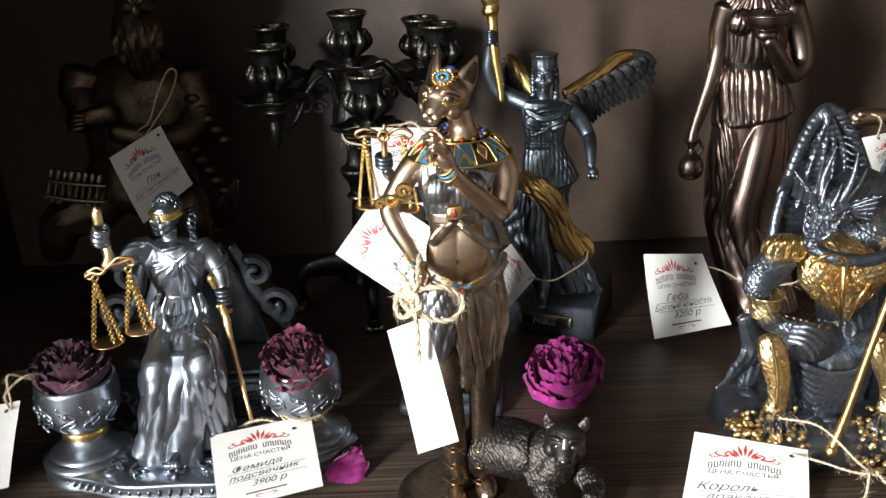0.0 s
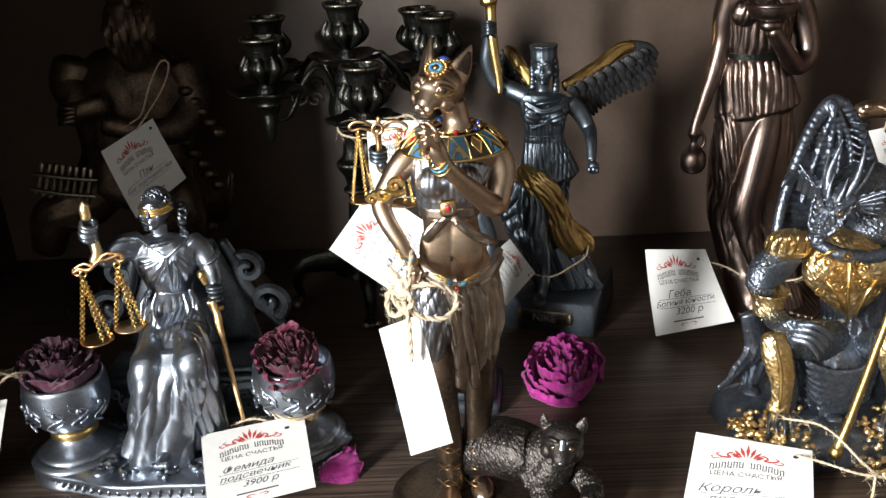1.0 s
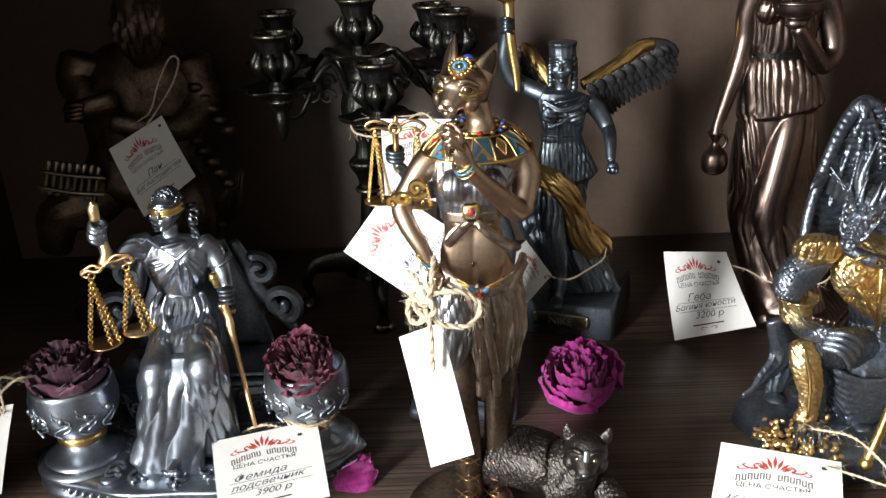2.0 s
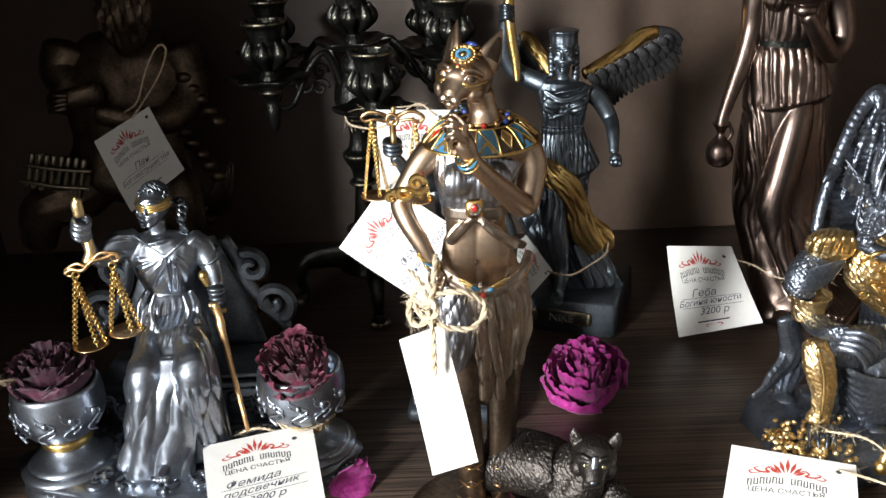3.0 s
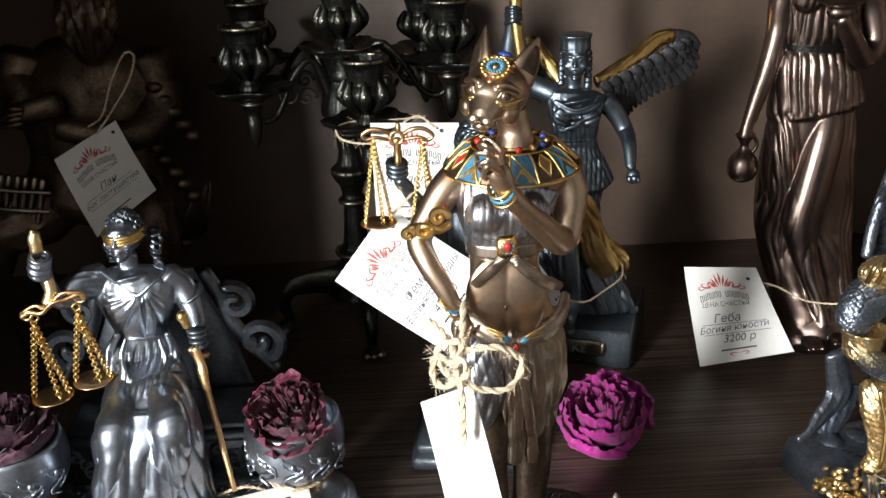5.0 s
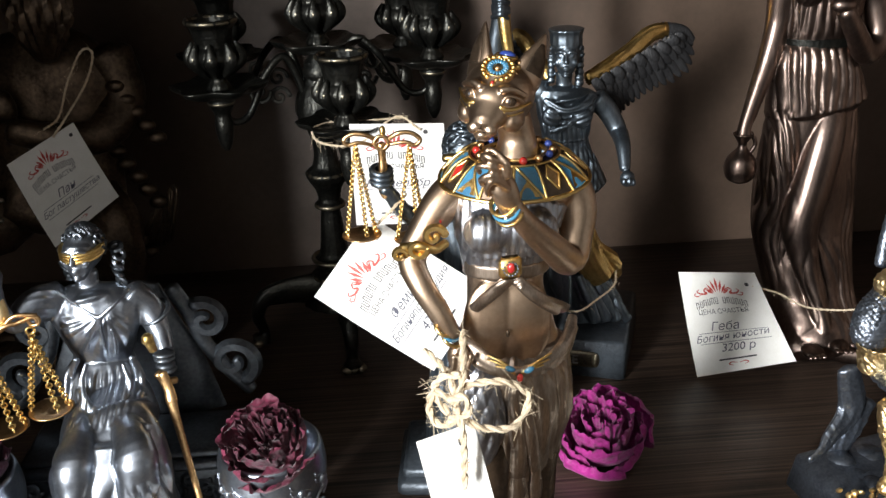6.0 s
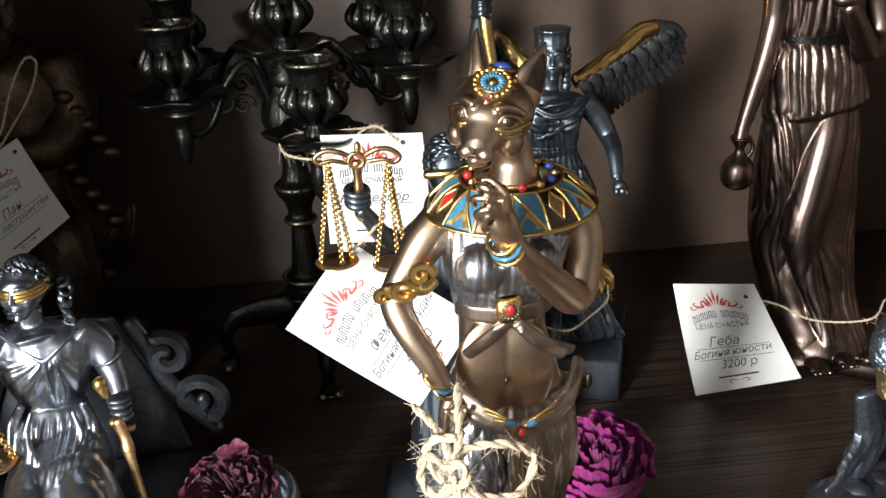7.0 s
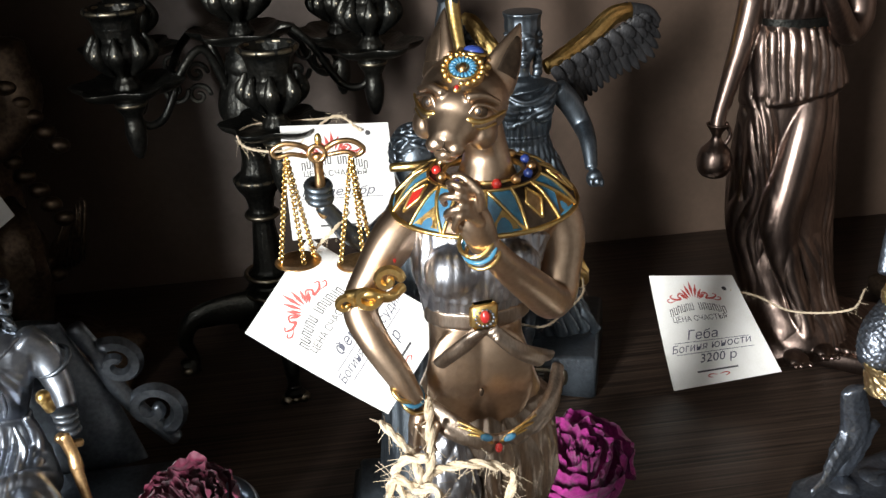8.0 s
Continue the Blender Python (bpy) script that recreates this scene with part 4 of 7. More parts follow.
def cupbearer_statuette():
    s = Sculpt()
    s.box(14, 10, 0, 92, 92, 14, "plum_bronze", -38, 2)
    s.box(14, 10, 14, 86, 86, 4, "plum_bronze", -38, 1.5)
    s.blob(-29, 20, 349, 12.8, 12.8, 17.7, "plum_bronze")
    s.curls(-28, 24, 354, 14.8, 13.8, 15.8, "plum_bronze", 30, 4)
    s.loft([(-28, 20, 333, 7.9, 6.4), (-27, 20, 321, 10, 8)], "plum_bronze")
    s.loft([(-26, 24, 322, 25.1, 10), (-26, 22, 303, 33.3, 14), (-26, 20, 284, 30.5, 15.2), (-26, 20, 264, 27.7, 15.5), (-26, 22, 247, 25.9, 15.5)], "plum_bronze", folds=[(13, 0.04, 0.2, 0)], seg=80)
    s.blob(-46, 4, 287, 12, 9, 12, "plum_bronze")
    s.blob(-20, 4, 286, 12, 9, 12, "plum_bronze")
    s.loft([(-26, 22, 250, 27.4, 17.5), (-26, 22, 244, 27.5, 17.6)], "candle_iron", folds=[(3, 0.02, 0.5, 0)], cap=0.05)
    s.loft([(-26, 22, 244, 27, 16.7), (-27, 20, 228, 32.3, 20), (-25, 20, 209, 36.8, 22.8), (-23, 20, 198, 39.1, 24.2)], "plum_bronze", seg=60, sub=8)
    s.loft([(-24, 22, 206, 32.7, 20.3), (-25, 20, 179, 36.2, 22.4), (-24, 20, 146, 40, 24), (-22, 20, 106, 40.7, 24.4), (-18, 14, 73, 37.6, 22.6), (-13, 4, 41, 34.4, 21.3), (-11, -12, 17, 35.3, 23.3), (-10, -20, 5, 33, 21.8)], "plum_bronze", seg=60, sub=8)
    s.loft([(-14, 12, 205, 10.4, 9.4), (-21, 3, 176, 14.7, 13.2), (-29, -2, 139, 15.9, 14.3), (-35, -6, 111, 14.4, 13), (-30, -10, 83, 10.7, 9.7), (-20, -18, 51, 8.1, 7.3), (-15, -28, 25, 7, 6.3)], "plum_bronze")
    s.loft([(-45, 16, 203, 10.5, 9.4), (-48, 8, 167, 12.7, 11.4), (-47, 8, 128, 10.8, 9.7), (-45, 10, 81, 6.6, 5.9)], "plum_bronze")
    s.blob(-31, -46, 19, 8.5, 11.7, 4.3, "plum_bronze")
    s.blob(-6, -38, 18, 8, 10.7, 4.3, "plum_bronze")
    s.blob(-42, -64, 25, 2.1, 3.1, 2.1, "plum_bronze")
    s.blob(-17, -56, 24, 2.1, 3.1, 2.1, "plum_bronze")
    s.blob(-38, -64, 25, 2.1, 3.1, 2.1, "plum_bronze")
    s.blob(-14, -56, 23, 2.1, 3.1, 2.1, "plum_bronze")
    s.blob(-35, -64, 25, 2.1, 3.1, 2.1, "plum_bronze")
    s.blob(-10, -56, 23, 2.1, 3.1, 2.1, "plum_bronze")
    s.blob(-31, -64, 25, 2.1, 3.1, 2.1, "plum_bronze")
    s.blob(-6, -56, 23, 2.1, 3.1, 2.1, "plum_bronze")
    s.loft([(-53, 22, 299, 12.1, 10.9), (-57, 24, 280, 10.7, 9.7), (-58, 24, 260, 9.3, 8.4), (-64, 20, 235, 8.3, 7.5), (-73, 14, 210, 6.8, 6.1), (-80, 10, 190, 5.2, 4.7), (-82, 8, 180, 5.8, 5.2)], "plum_bronze")
    s.fuse(["plum_bronze"], 0.75, 2, [
        pleats("fan", (-30, 330), 0.12, 2.0, (-56, -60, 250), (6, 60, 318), 6, 0.5, 1.0),
        pleats("line", (0.03, 1), 7.5, 2.4, (-64, -60, 196), (16, 60, 246), 4, 0.5, 2.0),
        pleats("line", (-0.12, 1), 5.4, 1.8, (-80, -60, 4), (-42, 60, 200), 5, 0.8, 3.0),
        pleats("line", (-0.06, 1), 5.6, 2.0, (-2, -60, 4), (60, 60, 200), 6, 0.8, 4.0),
        pleats("fan", (-34, 220), 0.09, 2.2, (-50, -60, 4), (10, 60, 96), 10, 0.7, 5.0)], 24)
    s.lathe([(4.3, -3.2), (9.6, 0), (12.3, 7.5), (10.7, 16), (5.3, 22.4), (3.2, 26.7), (4.8, 31), (7.5, 35.2), (6.4, 35.8), (3.2, 31)], "plum_bronze", at=(-82, 8, 146), seg=28)
    s.tube([(-77, 8, 164), (-72, 8, 173), (-76, 8, 182)], 1.6, "plum_bronze")
    s.loft([(4, 22, 297, 12.1, 10.9), (14, 22, 272, 11.3, 10.1), (17, 18, 247, 10.3, 9.3), (4, 8, 239, 9.2, 8.3), (-14, -6, 258, 7.5, 6.7), (-26, -12, 274, 6.4, 5.8)], "plum_bronze")
    s.blob(-28, -12, 278, 9.8, 6.9, 5.9, "plum_bronze")
    s.lathe([(3.9, -3.9), (9.8, -2.9), (17.6, 1), (20.5, 7.8), (20.5, 11.7), (18.5, 11.7), (16.6, 4.9), (2, 2)], "plum_bronze", at=(-29, -14, 286), seg=36)
    s.ring(-30, -14, 296, 20.4, 1.5, "plum_bronze", (0, 0, 0), oval=1.0)
    return s


thing("cupbearer_statuette", cupbearer_statuette(), (322, 812, 0), "plum-bronze draped cupbearer statuette holding a jug and a bowl", "figurine")


def dragon_king_statuette():
    s = Sculpt()
    s.box(6, 0, 0, 150, 100, 30, "dragon_black", 14, 6, 0.94)
    for i in range(26):
        a = i * 2.399
        q = 0.55 + 0.42 * random.random()
        s.blob(6 + 66 * q * math.cos(a), 46 * q * math.sin(a), 24 + 4 * random.random(), random.uniform(7, 13), random.uniform(7, 12), random.uniform(4, 9), "dragon_black", 8, 5, rough=0.12)
    for i in range(230):
        s.blob(random.uniform(-78, -24) + (i % 3 == 0) * 90, random.uniform(-60, -22), random.uniform(26, 38), 2.3, 2.3, 1.5, "gold_leaf", 7, 4, (random.uniform(-60, 60), random.uniform(-60, 60), 0))
    for i in range(120):
        s.blob(random.uniform(10, 80), random.uniform(-72, -40), random.uniform(4, 22), 2.4, 2.4, 1.5, "gold_leaf", 7, 4, (random.uniform(-60, 60), random.uniform(-60, 60), 0))
    s.box(52, -52, 10, 44, 26, 22, "dragon_black", 14, 2)
    s.box(52, -52, 30, 46, 28, 4, "dragon_black", 14, 1.5)
    foot = len(s.f)
    s.loft([(45, 62, 181, 21.8, 7.6), (56, 62, 129, 35.9, 10.8), (60, 58, 50, 41.8, 12.6), (60, 52, -11, 42.8, 12.8)], "dragon_black")
    s.loft([(-32, 36, 153, 3.9, 3.5), (-27, 42, 177, 3.8, 3.5), (-15, 50, 210, 4.2, 3.8), (-3, 58, 231, 4.7, 4.2), (8, 62, 242, 5.5, 5), (15, 62, 242, 4.7, 4.2)], "dragon_black")
    s.loft([(6, 60, 243, 5.1, 4), (7, 56, 240, 3.8, 3), (7, 52, 233, 1.3, 1)], "dragon_black")
    s.loft([(-19, 46, 194, 4.3, 3.4), (-27, 40, 191, 3, 2.4), (-31, 38, 187, 0.8, 0.7)], "dragon_black")
    s.sheet([(-31, 40, 151), (9, 62, 240), (44, 68, 179), (7, 52, 135)], "dragon_black", bulge=6, thick=2.5, n=18, ribs=7, ripple=2.2)
    s.tube([(10, 58, 241), (2, 60, 206), (-12, 52, 155)], 2.1, "dragon_black", r2=1.3)
    s.tube([(10, 58, 241), (10, 60, 206), (0, 52, 152)], 2.1, "dragon_black", r2=1.3)
    s.tube([(10, 58, 241), (18, 60, 205), (12, 52, 150)], 2.1, "dragon_black", r2=1.3)
    s.tube([(10, 58, 241), (26, 60, 205), (23, 52, 147)], 2.1, "dragon_black", r2=1.3)
    s.tube([(23, 60, 228), (29, 55, 227), (37, 60, 226)], 1.4, "dragon_black", r2=0.9)
    s.tube([(24, 60, 222), (29, 55, 221), (37, 60, 220)], 1.4, "dragon_black", r2=0.9)
    s.tube([(25, 60, 217), (30, 55, 215), (37, 60, 214)], 1.4, "dragon_black", r2=0.9)
    s.tube([(26, 60, 211), (31, 55, 209), (38, 60, 209)], 1.4, "dragon_black", r2=0.9)
    s.tube([(27, 60, 205), (31, 55, 204), (38, 60, 203)], 1.4, "dragon_black", r2=0.9)
    s.tube([(28, 60, 199), (32, 55, 198), (38, 60, 197)], 1.4, "dragon_black", r2=0.9)
    s.tube([(28, 60, 193), (33, 55, 192), (39, 60, 191)], 1.4, "dragon_black", r2=0.9)
    s.tube([(28, 60, 187), (34, 55, 186), (39, 60, 185)], 1.4, "dragon_black", r2=0.9)
    s.tube([(28, 60, 181), (34, 55, 180), (39, 60, 179)], 1.4, "dragon_black", r2=0.9)
    s.loft([(17, 62, 242, 4.2, 3.8), (32, 64, 221, 3.9, 3.5), (45, 66, 193, 3.5, 3.1)], "dragon_black")
    s.sheet([(87, 40, 145), (68, 62, 231), (54, 68, 179), (73, 52, 132)], "dragon_black", bulge=6, thick=2.5, n=12, ribs=6, ripple=2.2)
    s.loft([(85, 36, 147, 3.9, 3.5), (77, 50, 197, 4.3, 3.8), (68, 62, 236, 5.1, 4.6)], "dragon_black")
    s.loft([(-12, -10, 193, 10, 10), (8, 6, 198, 14, 13), (28, 22, 190, 17, 15), (40, 32, 168, 19, 16), (36, 28, 150, 22, 16)], "dragon_scale", seg=28)
    s.loft([(-20, -6, 160, 4, 4), (0, -14, 153, 5, 4), (26, -12, 152, 5, 4), (44, -2, 158, 4, 4)], "dragon_black")
    h = Sculpt()
    h.blob(0, 1, 0, 10.5, 13, 9.5, "dragon_hide", 20, 14)
    h.loft([(0, -4, 0, 9.6, 7.6), (0, -13, -1, 7.4, 6.0), (0, -23, -2.2, 5.6, 4.4), (0, -31, -2.4, 4.6, 3.6), (0, -34, -2.6, 3.2, 2.6)], "dragon_hide", seg=28)
    h.loft([(0, 0, -7, 7, 3.4), (0, -14, -7.4, 5.2, 2.8), (0, -28, -7.2, 3.4, 2.2)], "dragon_hide", seg=20)
    h.loft([(0, -2, 8, 2.0, 2.2), (0, -14, 5.4, 1.8, 1.8), (0, -28, 2.0, 1.4, 1.2)], "dragon_hide", seg=12)
    for f in (-1, 1):
        h.tube([(f * 3, -15, 5.6), (f * 7, -9, 7), (f * 11, 0, 6)], 2.5, "dragon_hide", r2=1.6)
        h.blob(f * 3.0, -33, 0.6, 2.0, 2.4, 1.7, "dragon_hide")
        h.blob(f * 9, -2, -4, 4, 7, 4.5, "dragon_hide")
        for i in range(5):
            h.tube([(f * (8.5 - 0.9 * i), -4 - 5.5 * i, -1.5), (f * (11.5 - i), -2 - 5.5 * i, 1.0), (f * (12.5 - i), 1.5 - 5.5 * i, 3.2)], 1.7, "dragon_hide", r2=0.5)
    h.fuse(["dragon_hide"], 0.5, 1, [tufts(1.7, 0.8)])
    for f in (-1, 1):
        h.blob(f * 6.6, -11, 3.4, 1.7, 2.2, 1.4, "gold", 10, 7)
        h.blob(f * 3.2, -35, 0.8, 0.8, 0.6, 0.7, "ink_black", 8, 5)
        h.tube([(f * 5.5, 0, 7), (f * 8, 7, 15), (f * 7.5, 16, 23), (f * 6.5, 20, 32)], 2.9, "dragon_hide", r2=0.5)
        h.tube([(f * 8, 5, 5), (f * 12, 14, 10), (f * 13, 25, 15)], 2.4, "dragon_hide", r2=0.5)
        h.tube([(f * 3, -7, 8), (f * 4, -3, 14), (f * 4, 4, 19)], 2.0, "dragon_hide", r2=0.4)
        h.sheet([(f * 9, 2, 2), (f * 25, 10, 10), (f * 26, 8, -10), (f * 9, 2, -8)], "dragon_black", bulge=1.6, thick=1.4, n=16, ribs=7, ripple=0.9)
        for i in range(5):
            h.tube([(f * 8, 1, -2), (f * 17, 6, 4 - 3.4 * i), (f * (27 - 0.6 * i), 10 - 0.6 * i, 11 - 5.4 * i)], 1.5, "dragon_hide", r2=0.5)
    s.absorb(h, turned((-15, -18, 196), -34, 30, 10, 1.08))
    s.loft([(22, 26, 145, 27.2, 13.6), (16, 14, 133, 35, 18), (16, 14, 118, 28, 15.5), (16, 12, 104, 15, 12.5), (16, 10, 97, 5, 6)], "gold_leaf", seg=48)
    s.blob(-7, -8, 141, 13.8, 4.9, 12.2, "gold_leaf")
    s.blob(23, -8, 140, 13.8, 4.9, 12.2, "gold_leaf")
    s.scroll(-17, -8, 151, 3.6, "gold", 0.8, 1.2, -1, start=0)
    s.scroll(-12, -12, 148, 3.6, "gold", 0.8, 1.2, 1, start=0)
    s.scroll(-7, -16, 145, 3.6, "gold", 0.8, 1.2, -1, start=0)
    s.scroll(-3, -20, 155, 3.6, "gold", 0.8, 1.2, 1, start=0)
    s.scroll(4, -20, 150, 3.6, "gold", 0.8, 1.2, -1, start=0)
    s.scroll(12, -16, 144, 3.6, "gold", 0.8, 1.2, 1, start=0)
    s.scroll(20, -12, 151, 3.6, "gold", 0.8, 1.2, -1, start=0)
    s.scroll(29, -8, 144, 3.6, "gold", 0.8, 1.2, 1, start=0)
    s.scroll(-14, -8, 124, 3.7, "gold", 0.8, 1.2, -1, start=0)
    s.scroll(-10, -12, 134, 3.7, "gold", 0.8, 1.2, 1, start=0)
    s.scroll(-5, -16, 131, 3.6, "gold", 0.8, 1.2, -1, start=0)
    s.scroll(0, -20, 129, 3.6, "gold", 0.8, 1.2, 1, start=0)
    s.scroll(5, -20, 137, 3.6, "gold", 0.8, 1.2, -1, start=0)
    s.scroll(14, -16, 131, 3.6, "gold", 0.8, 1.2, 1, start=0)
    s.scroll(23, -12, 124, 3.7, "gold", 0.8, 1.2, -1, start=0)
    s.scroll(30, -8, 131, 3.7, "gold", 0.8, 1.2, 1, start=0)
    s.tube([(1, -12, 157), (-14, -14, 156), (-17, -4, 141), (-6, -14, 127), (10, -6, 101)], 1.6, "gold", r2=1.2)
    s.tube([(5, -12, 156), (18, -14, 154), (34, -4, 139), (18, -14, 126), (14, -6, 101)], 1.6, "gold", r2=1.2)
    s.tube([(3, -12, 156), (2, -18, 128), (10, -6, 97)], 2, "gold", r2=1.2)
    s.loft([(22, 18, 112, 24, 14), (25, 18, 91, 24.2, 13.6), (24, 14, 79, 28.6, 16), (26, 10, 64, 32.1, 18)], "dragon_black", folds=[(12, 0.08, 0.2, 0)], seg=60)
    s.blob(-33, 8, 154, 17.3, 12.4, 11.6, "gold_leaf")
    s.blob(55, 8, 150, 17.3, 12.4, 11.6, "gold_leaf")
    s.tube([(-53, -8, 157), (-53, -14, 169), (-46, -6, 170)], 1.6, "gold", r2=1.2)
    s.tube([(-47, -8, 156), (-47, -14, 168), (-41, -6, 170)], 1.6, "gold", r2=1.2)
    s.tube([(-40, -8, 156), (-41, -14, 168), (-37, -6, 170)], 1.6, "gold", r2=1.2)
    s.tube([(-34, -8, 156), (-35, -14, 168), (-32, -6, 170)], 1.6, "gold", r2=1.2)
    s.tube([(-27, -8, 155), (-29, -14, 167), (-27, -6, 169)], 1.6, "gold", r2=1.2)
    s.loft([(-37, 10, 144, 11.7, 10.5), (-48, 6, 138, 10.8, 9.7), (-53, 2, 129, 10, 9), (-50, 0, 120, 8.3, 7.5)], "dragon_scale")
    s.feather((-27, -4, 147), (-52, -8, 144), 3.3, "dragon_black", 2)
    s.feather((-29, -4, 145), (-53, -8, 142), 3.3, "dragon_black", 2)
    s.feather((-30, -4, 142), (-54, -8, 139), 3.3, "dragon_black", 2)
    s.feather((-32, -4, 140), (-55, -8, 136), 3.3, "dragon_black", 2)
    s.feather((-33, -4, 138), (-56, -8, 134), 3.3, "dragon_black", 2)
    s.feather((-34, -4, 136), (-57, -8, 131), 3.3, "dragon_black", 2)
    s.feather((-36, -4, 134), (-58, -8, 128), 3.3, "dragon_black", 2)
    s.lathe([(9.2, 0), (10.5, 4.2), (11.3, 12.6), (14.2, 18.4), (13.4, 18.8), (10.1, 15.1), (4.2, 12.6)], "gold_leaf", at=(-47, -2, 105), seg=28)
    s.loft([(-46, -8, 107, 7.5, 3.7), (-48, -30, 112, 8.8, 4.4), (-48, -54, 120, 9.2, 4.6), (-42, -62, 122, 6.8, 3.4)], "dragon_scale")
    s.tube([(-49, -64, 128), (-41, -70, 130), (-31, -68, 123), (-25, -62, 114)], 2.5, "dragon_hide", r2=1.1)
    s.tube([(-50, -64, 125), (-42, -70, 126), (-32, -68, 118), (-27, -62, 109)], 2.5, "dragon_hide", r2=1.1)
    s.tube([(-51, -64, 121), (-42, -70, 121), (-34, -68, 113), (-29, -62, 105)], 2.5, "dragon_hide", r2=1.1)
    s.tube([(-52, -64, 118), (-43, -70, 117), (-36, -68, 108), (-32, -62, 100)], 2.5, "dragon_hide", r2=1.1)
    s.loft([(12, 12, 71, 17.4, 13.9), (-20, -12, 87, 15.8, 12.7), (-44, -28, 97, 12.2, 9.7)], "dragon_scale")
    s.loft([(34, 12, 68, 17.4, 13.9), (34, -12, 82, 15, 12), (35, -28, 88, 12.2, 9.8)], "dragon_scale")
    s.loft([(-53, -32, 103, 8, 6.4), (-50, -36, 90, 10.1, 8.1), (-44, -34, 71, 8.6, 6.9), (-42, -32, 53, 7, 5.6), (-44, -32, 43, 8.3, 6.7)], "gold_leaf", folds=[(5, 0.05, 0.3, 0)], seg=40)
    s.tube([(-57, -48, 108), (-51, -50, 85), (-48, -46, 54)], 1.6, "gold", r2=1.2)
    s.loft([(-37, -18, 75, 7.5, 6.7), (-32, -18, 51, 6.8, 6.1), (-34, -22, 31, 6.8, 6.1)], "dragon_scale")
    s.blob(-41, -34, 36, 10, 9.2, 5.8, "dragon_black")
    s.tube([(-51, -40, 42), (-58, -56, 46), (-60, -62, 43)], 2.9, "dragon_black", r2=0.8)
    s.tube([(-46, -40, 42), (-53, -56, 46), (-54, -62, 42)], 2.9, "dragon_black", r2=0.8)
    s.tube([(-41, -40, 42), (-47, -56, 46), (-49, -62, 42)], 2.9, "dragon_black", r2=0.8)
    s.tube([(-35, -40, 42), (-42, -56, 45), (-43, -62, 42)], 2.9, "dragon_black", r2=0.8)
    s.loft([(26, -32, 99, 8, 6.4), (30, -36, 86, 10.1, 8.1), (36, -34, 68, 8.6, 6.9), (40, -32, 49, 7, 5.6), (39, -32, 39, 8.3, 6.7)], "gold_leaf", folds=[(5, 0.05, 0.3, 0)], seg=40)
    s.tube([(20, -48, 104), (27, -50, 81), (32, -46, 50)], 1.6, "gold", r2=1.2)
    s.loft([(45, -18, 71, 7.5, 6.7), (51, -18, 47, 6.7, 6.1), (50, -22, 27, 6.8, 6.1)], "dragon_scale")
    s.blob(41, -34, 32, 10, 9.2, 5.8, "dragon_black")
    s.tube([(30, -40, 39), (21, -56, 43), (19, -62, 39)], 2.9, "dragon_black", r2=0.8)
    s.tube([(35, -40, 38), (27, -56, 42), (24, -62, 39)], 2.9, "dragon_black", r2=0.8)
    s.tube([(41, -40, 38), (32, -56, 42), (30, -62, 39)], 2.9, "dragon_black", r2=0.8)
    s.tube([(46, -40, 38), (38, -56, 42), (35, -62, 38)], 2.9, "dragon_black", r2=0.8)
    s.loft([(-55, 12, 98, 6.9, 3.4), (-47, 16, 67, 8.8, 4.4), (-61, 8, 54, 6.1, 3.1), (-69, 2, 48, 3.9, 2), (-78, -2, 44, 2.6, 1.3)], "dragon_black", folds=[(4, 0.15, 0.5, 0)])
    s.loft([(-37, 22, 68, 9.7, 4.9), (-43, 24, 47, 10.7, 5.4), (-47, 24, 27, 6.3, 3.2)], "dragon_black", folds=[(5, 0.14, 0.5, 0)], seg=40)
    s.loft([(14, 8, 73, 30.2, 12.1), (11, -4, 55, 32.6, 13), (19, 4, 20, 30.9, 12.4)], "dragon_black", folds=[(5, 0.05, 0.5, 0)], seg=48)
    s.loft([(-27, -14, 79, 2.1, 1), (-20, -20, 72, 3.3, 1.7), (-4, -22, 65, 3.7, 1.9), (16, -21, 65, 3.3, 1.7), (34, -16, 75, 2.1, 1)], "dragon_black", folds=[(4, 0.12, 0.6, 0.0)], rough=0.03)
    s.loft([(-25, -14, 73, 2.1, 1), (-18, -20, 66, 3.3, 1.7), (-5, -22, 60, 3.8, 1.9), (15, -21, 61, 3.3, 1.7), (34, -16, 70, 2.1, 1)], "dragon_black", folds=[(4, 0.12, 0.6, 0.7)], rough=0.03)
    s.loft([(-23, -14, 68, 2.1, 1.1), (-16, -20, 60, 3.3, 1.7), (-5, -22, 55, 3.8, 1.9), (14, -21, 57, 3.3, 1.7), (33, -16, 66, 2.1, 1)], "dragon_black", folds=[(4, 0.12, 0.6, 1.4)], rough=0.03)
    s.loft([(-21, -14, 62, 2.1, 1.1), (-14, -20, 54, 3.4, 1.7), (-5, -22, 50, 3.8, 1.9), (14, -21, 54, 3.4, 1.7), (32, -16, 62, 2.1, 1)], "dragon_black", folds=[(4, 0.12, 0.6, 2.0999999999999996)], rough=0.03)
    s.loft([(-19, -14, 56, 2.1, 1.1), (-13, -20, 48, 3.4, 1.7), (-5, -22, 45, 3.8, 1.9), (13, -21, 50, 3.4, 1.7), (31, -16, 58, 2.1, 1.1)], "dragon_black", folds=[(4, 0.12, 0.6, 2.8)], rough=0.03)
    s.loft([(-18, -14, 50, 2.1, 1.1), (-11, -20, 42, 3.4, 1.7), (-6, -22, 41, 3.8, 1.9), (12, -21, 46, 3.4, 1.7), (31, -16, 53, 2.1, 1.1)], "dragon_black", folds=[(4, 0.12, 0.6, 3.5)], rough=0.03)
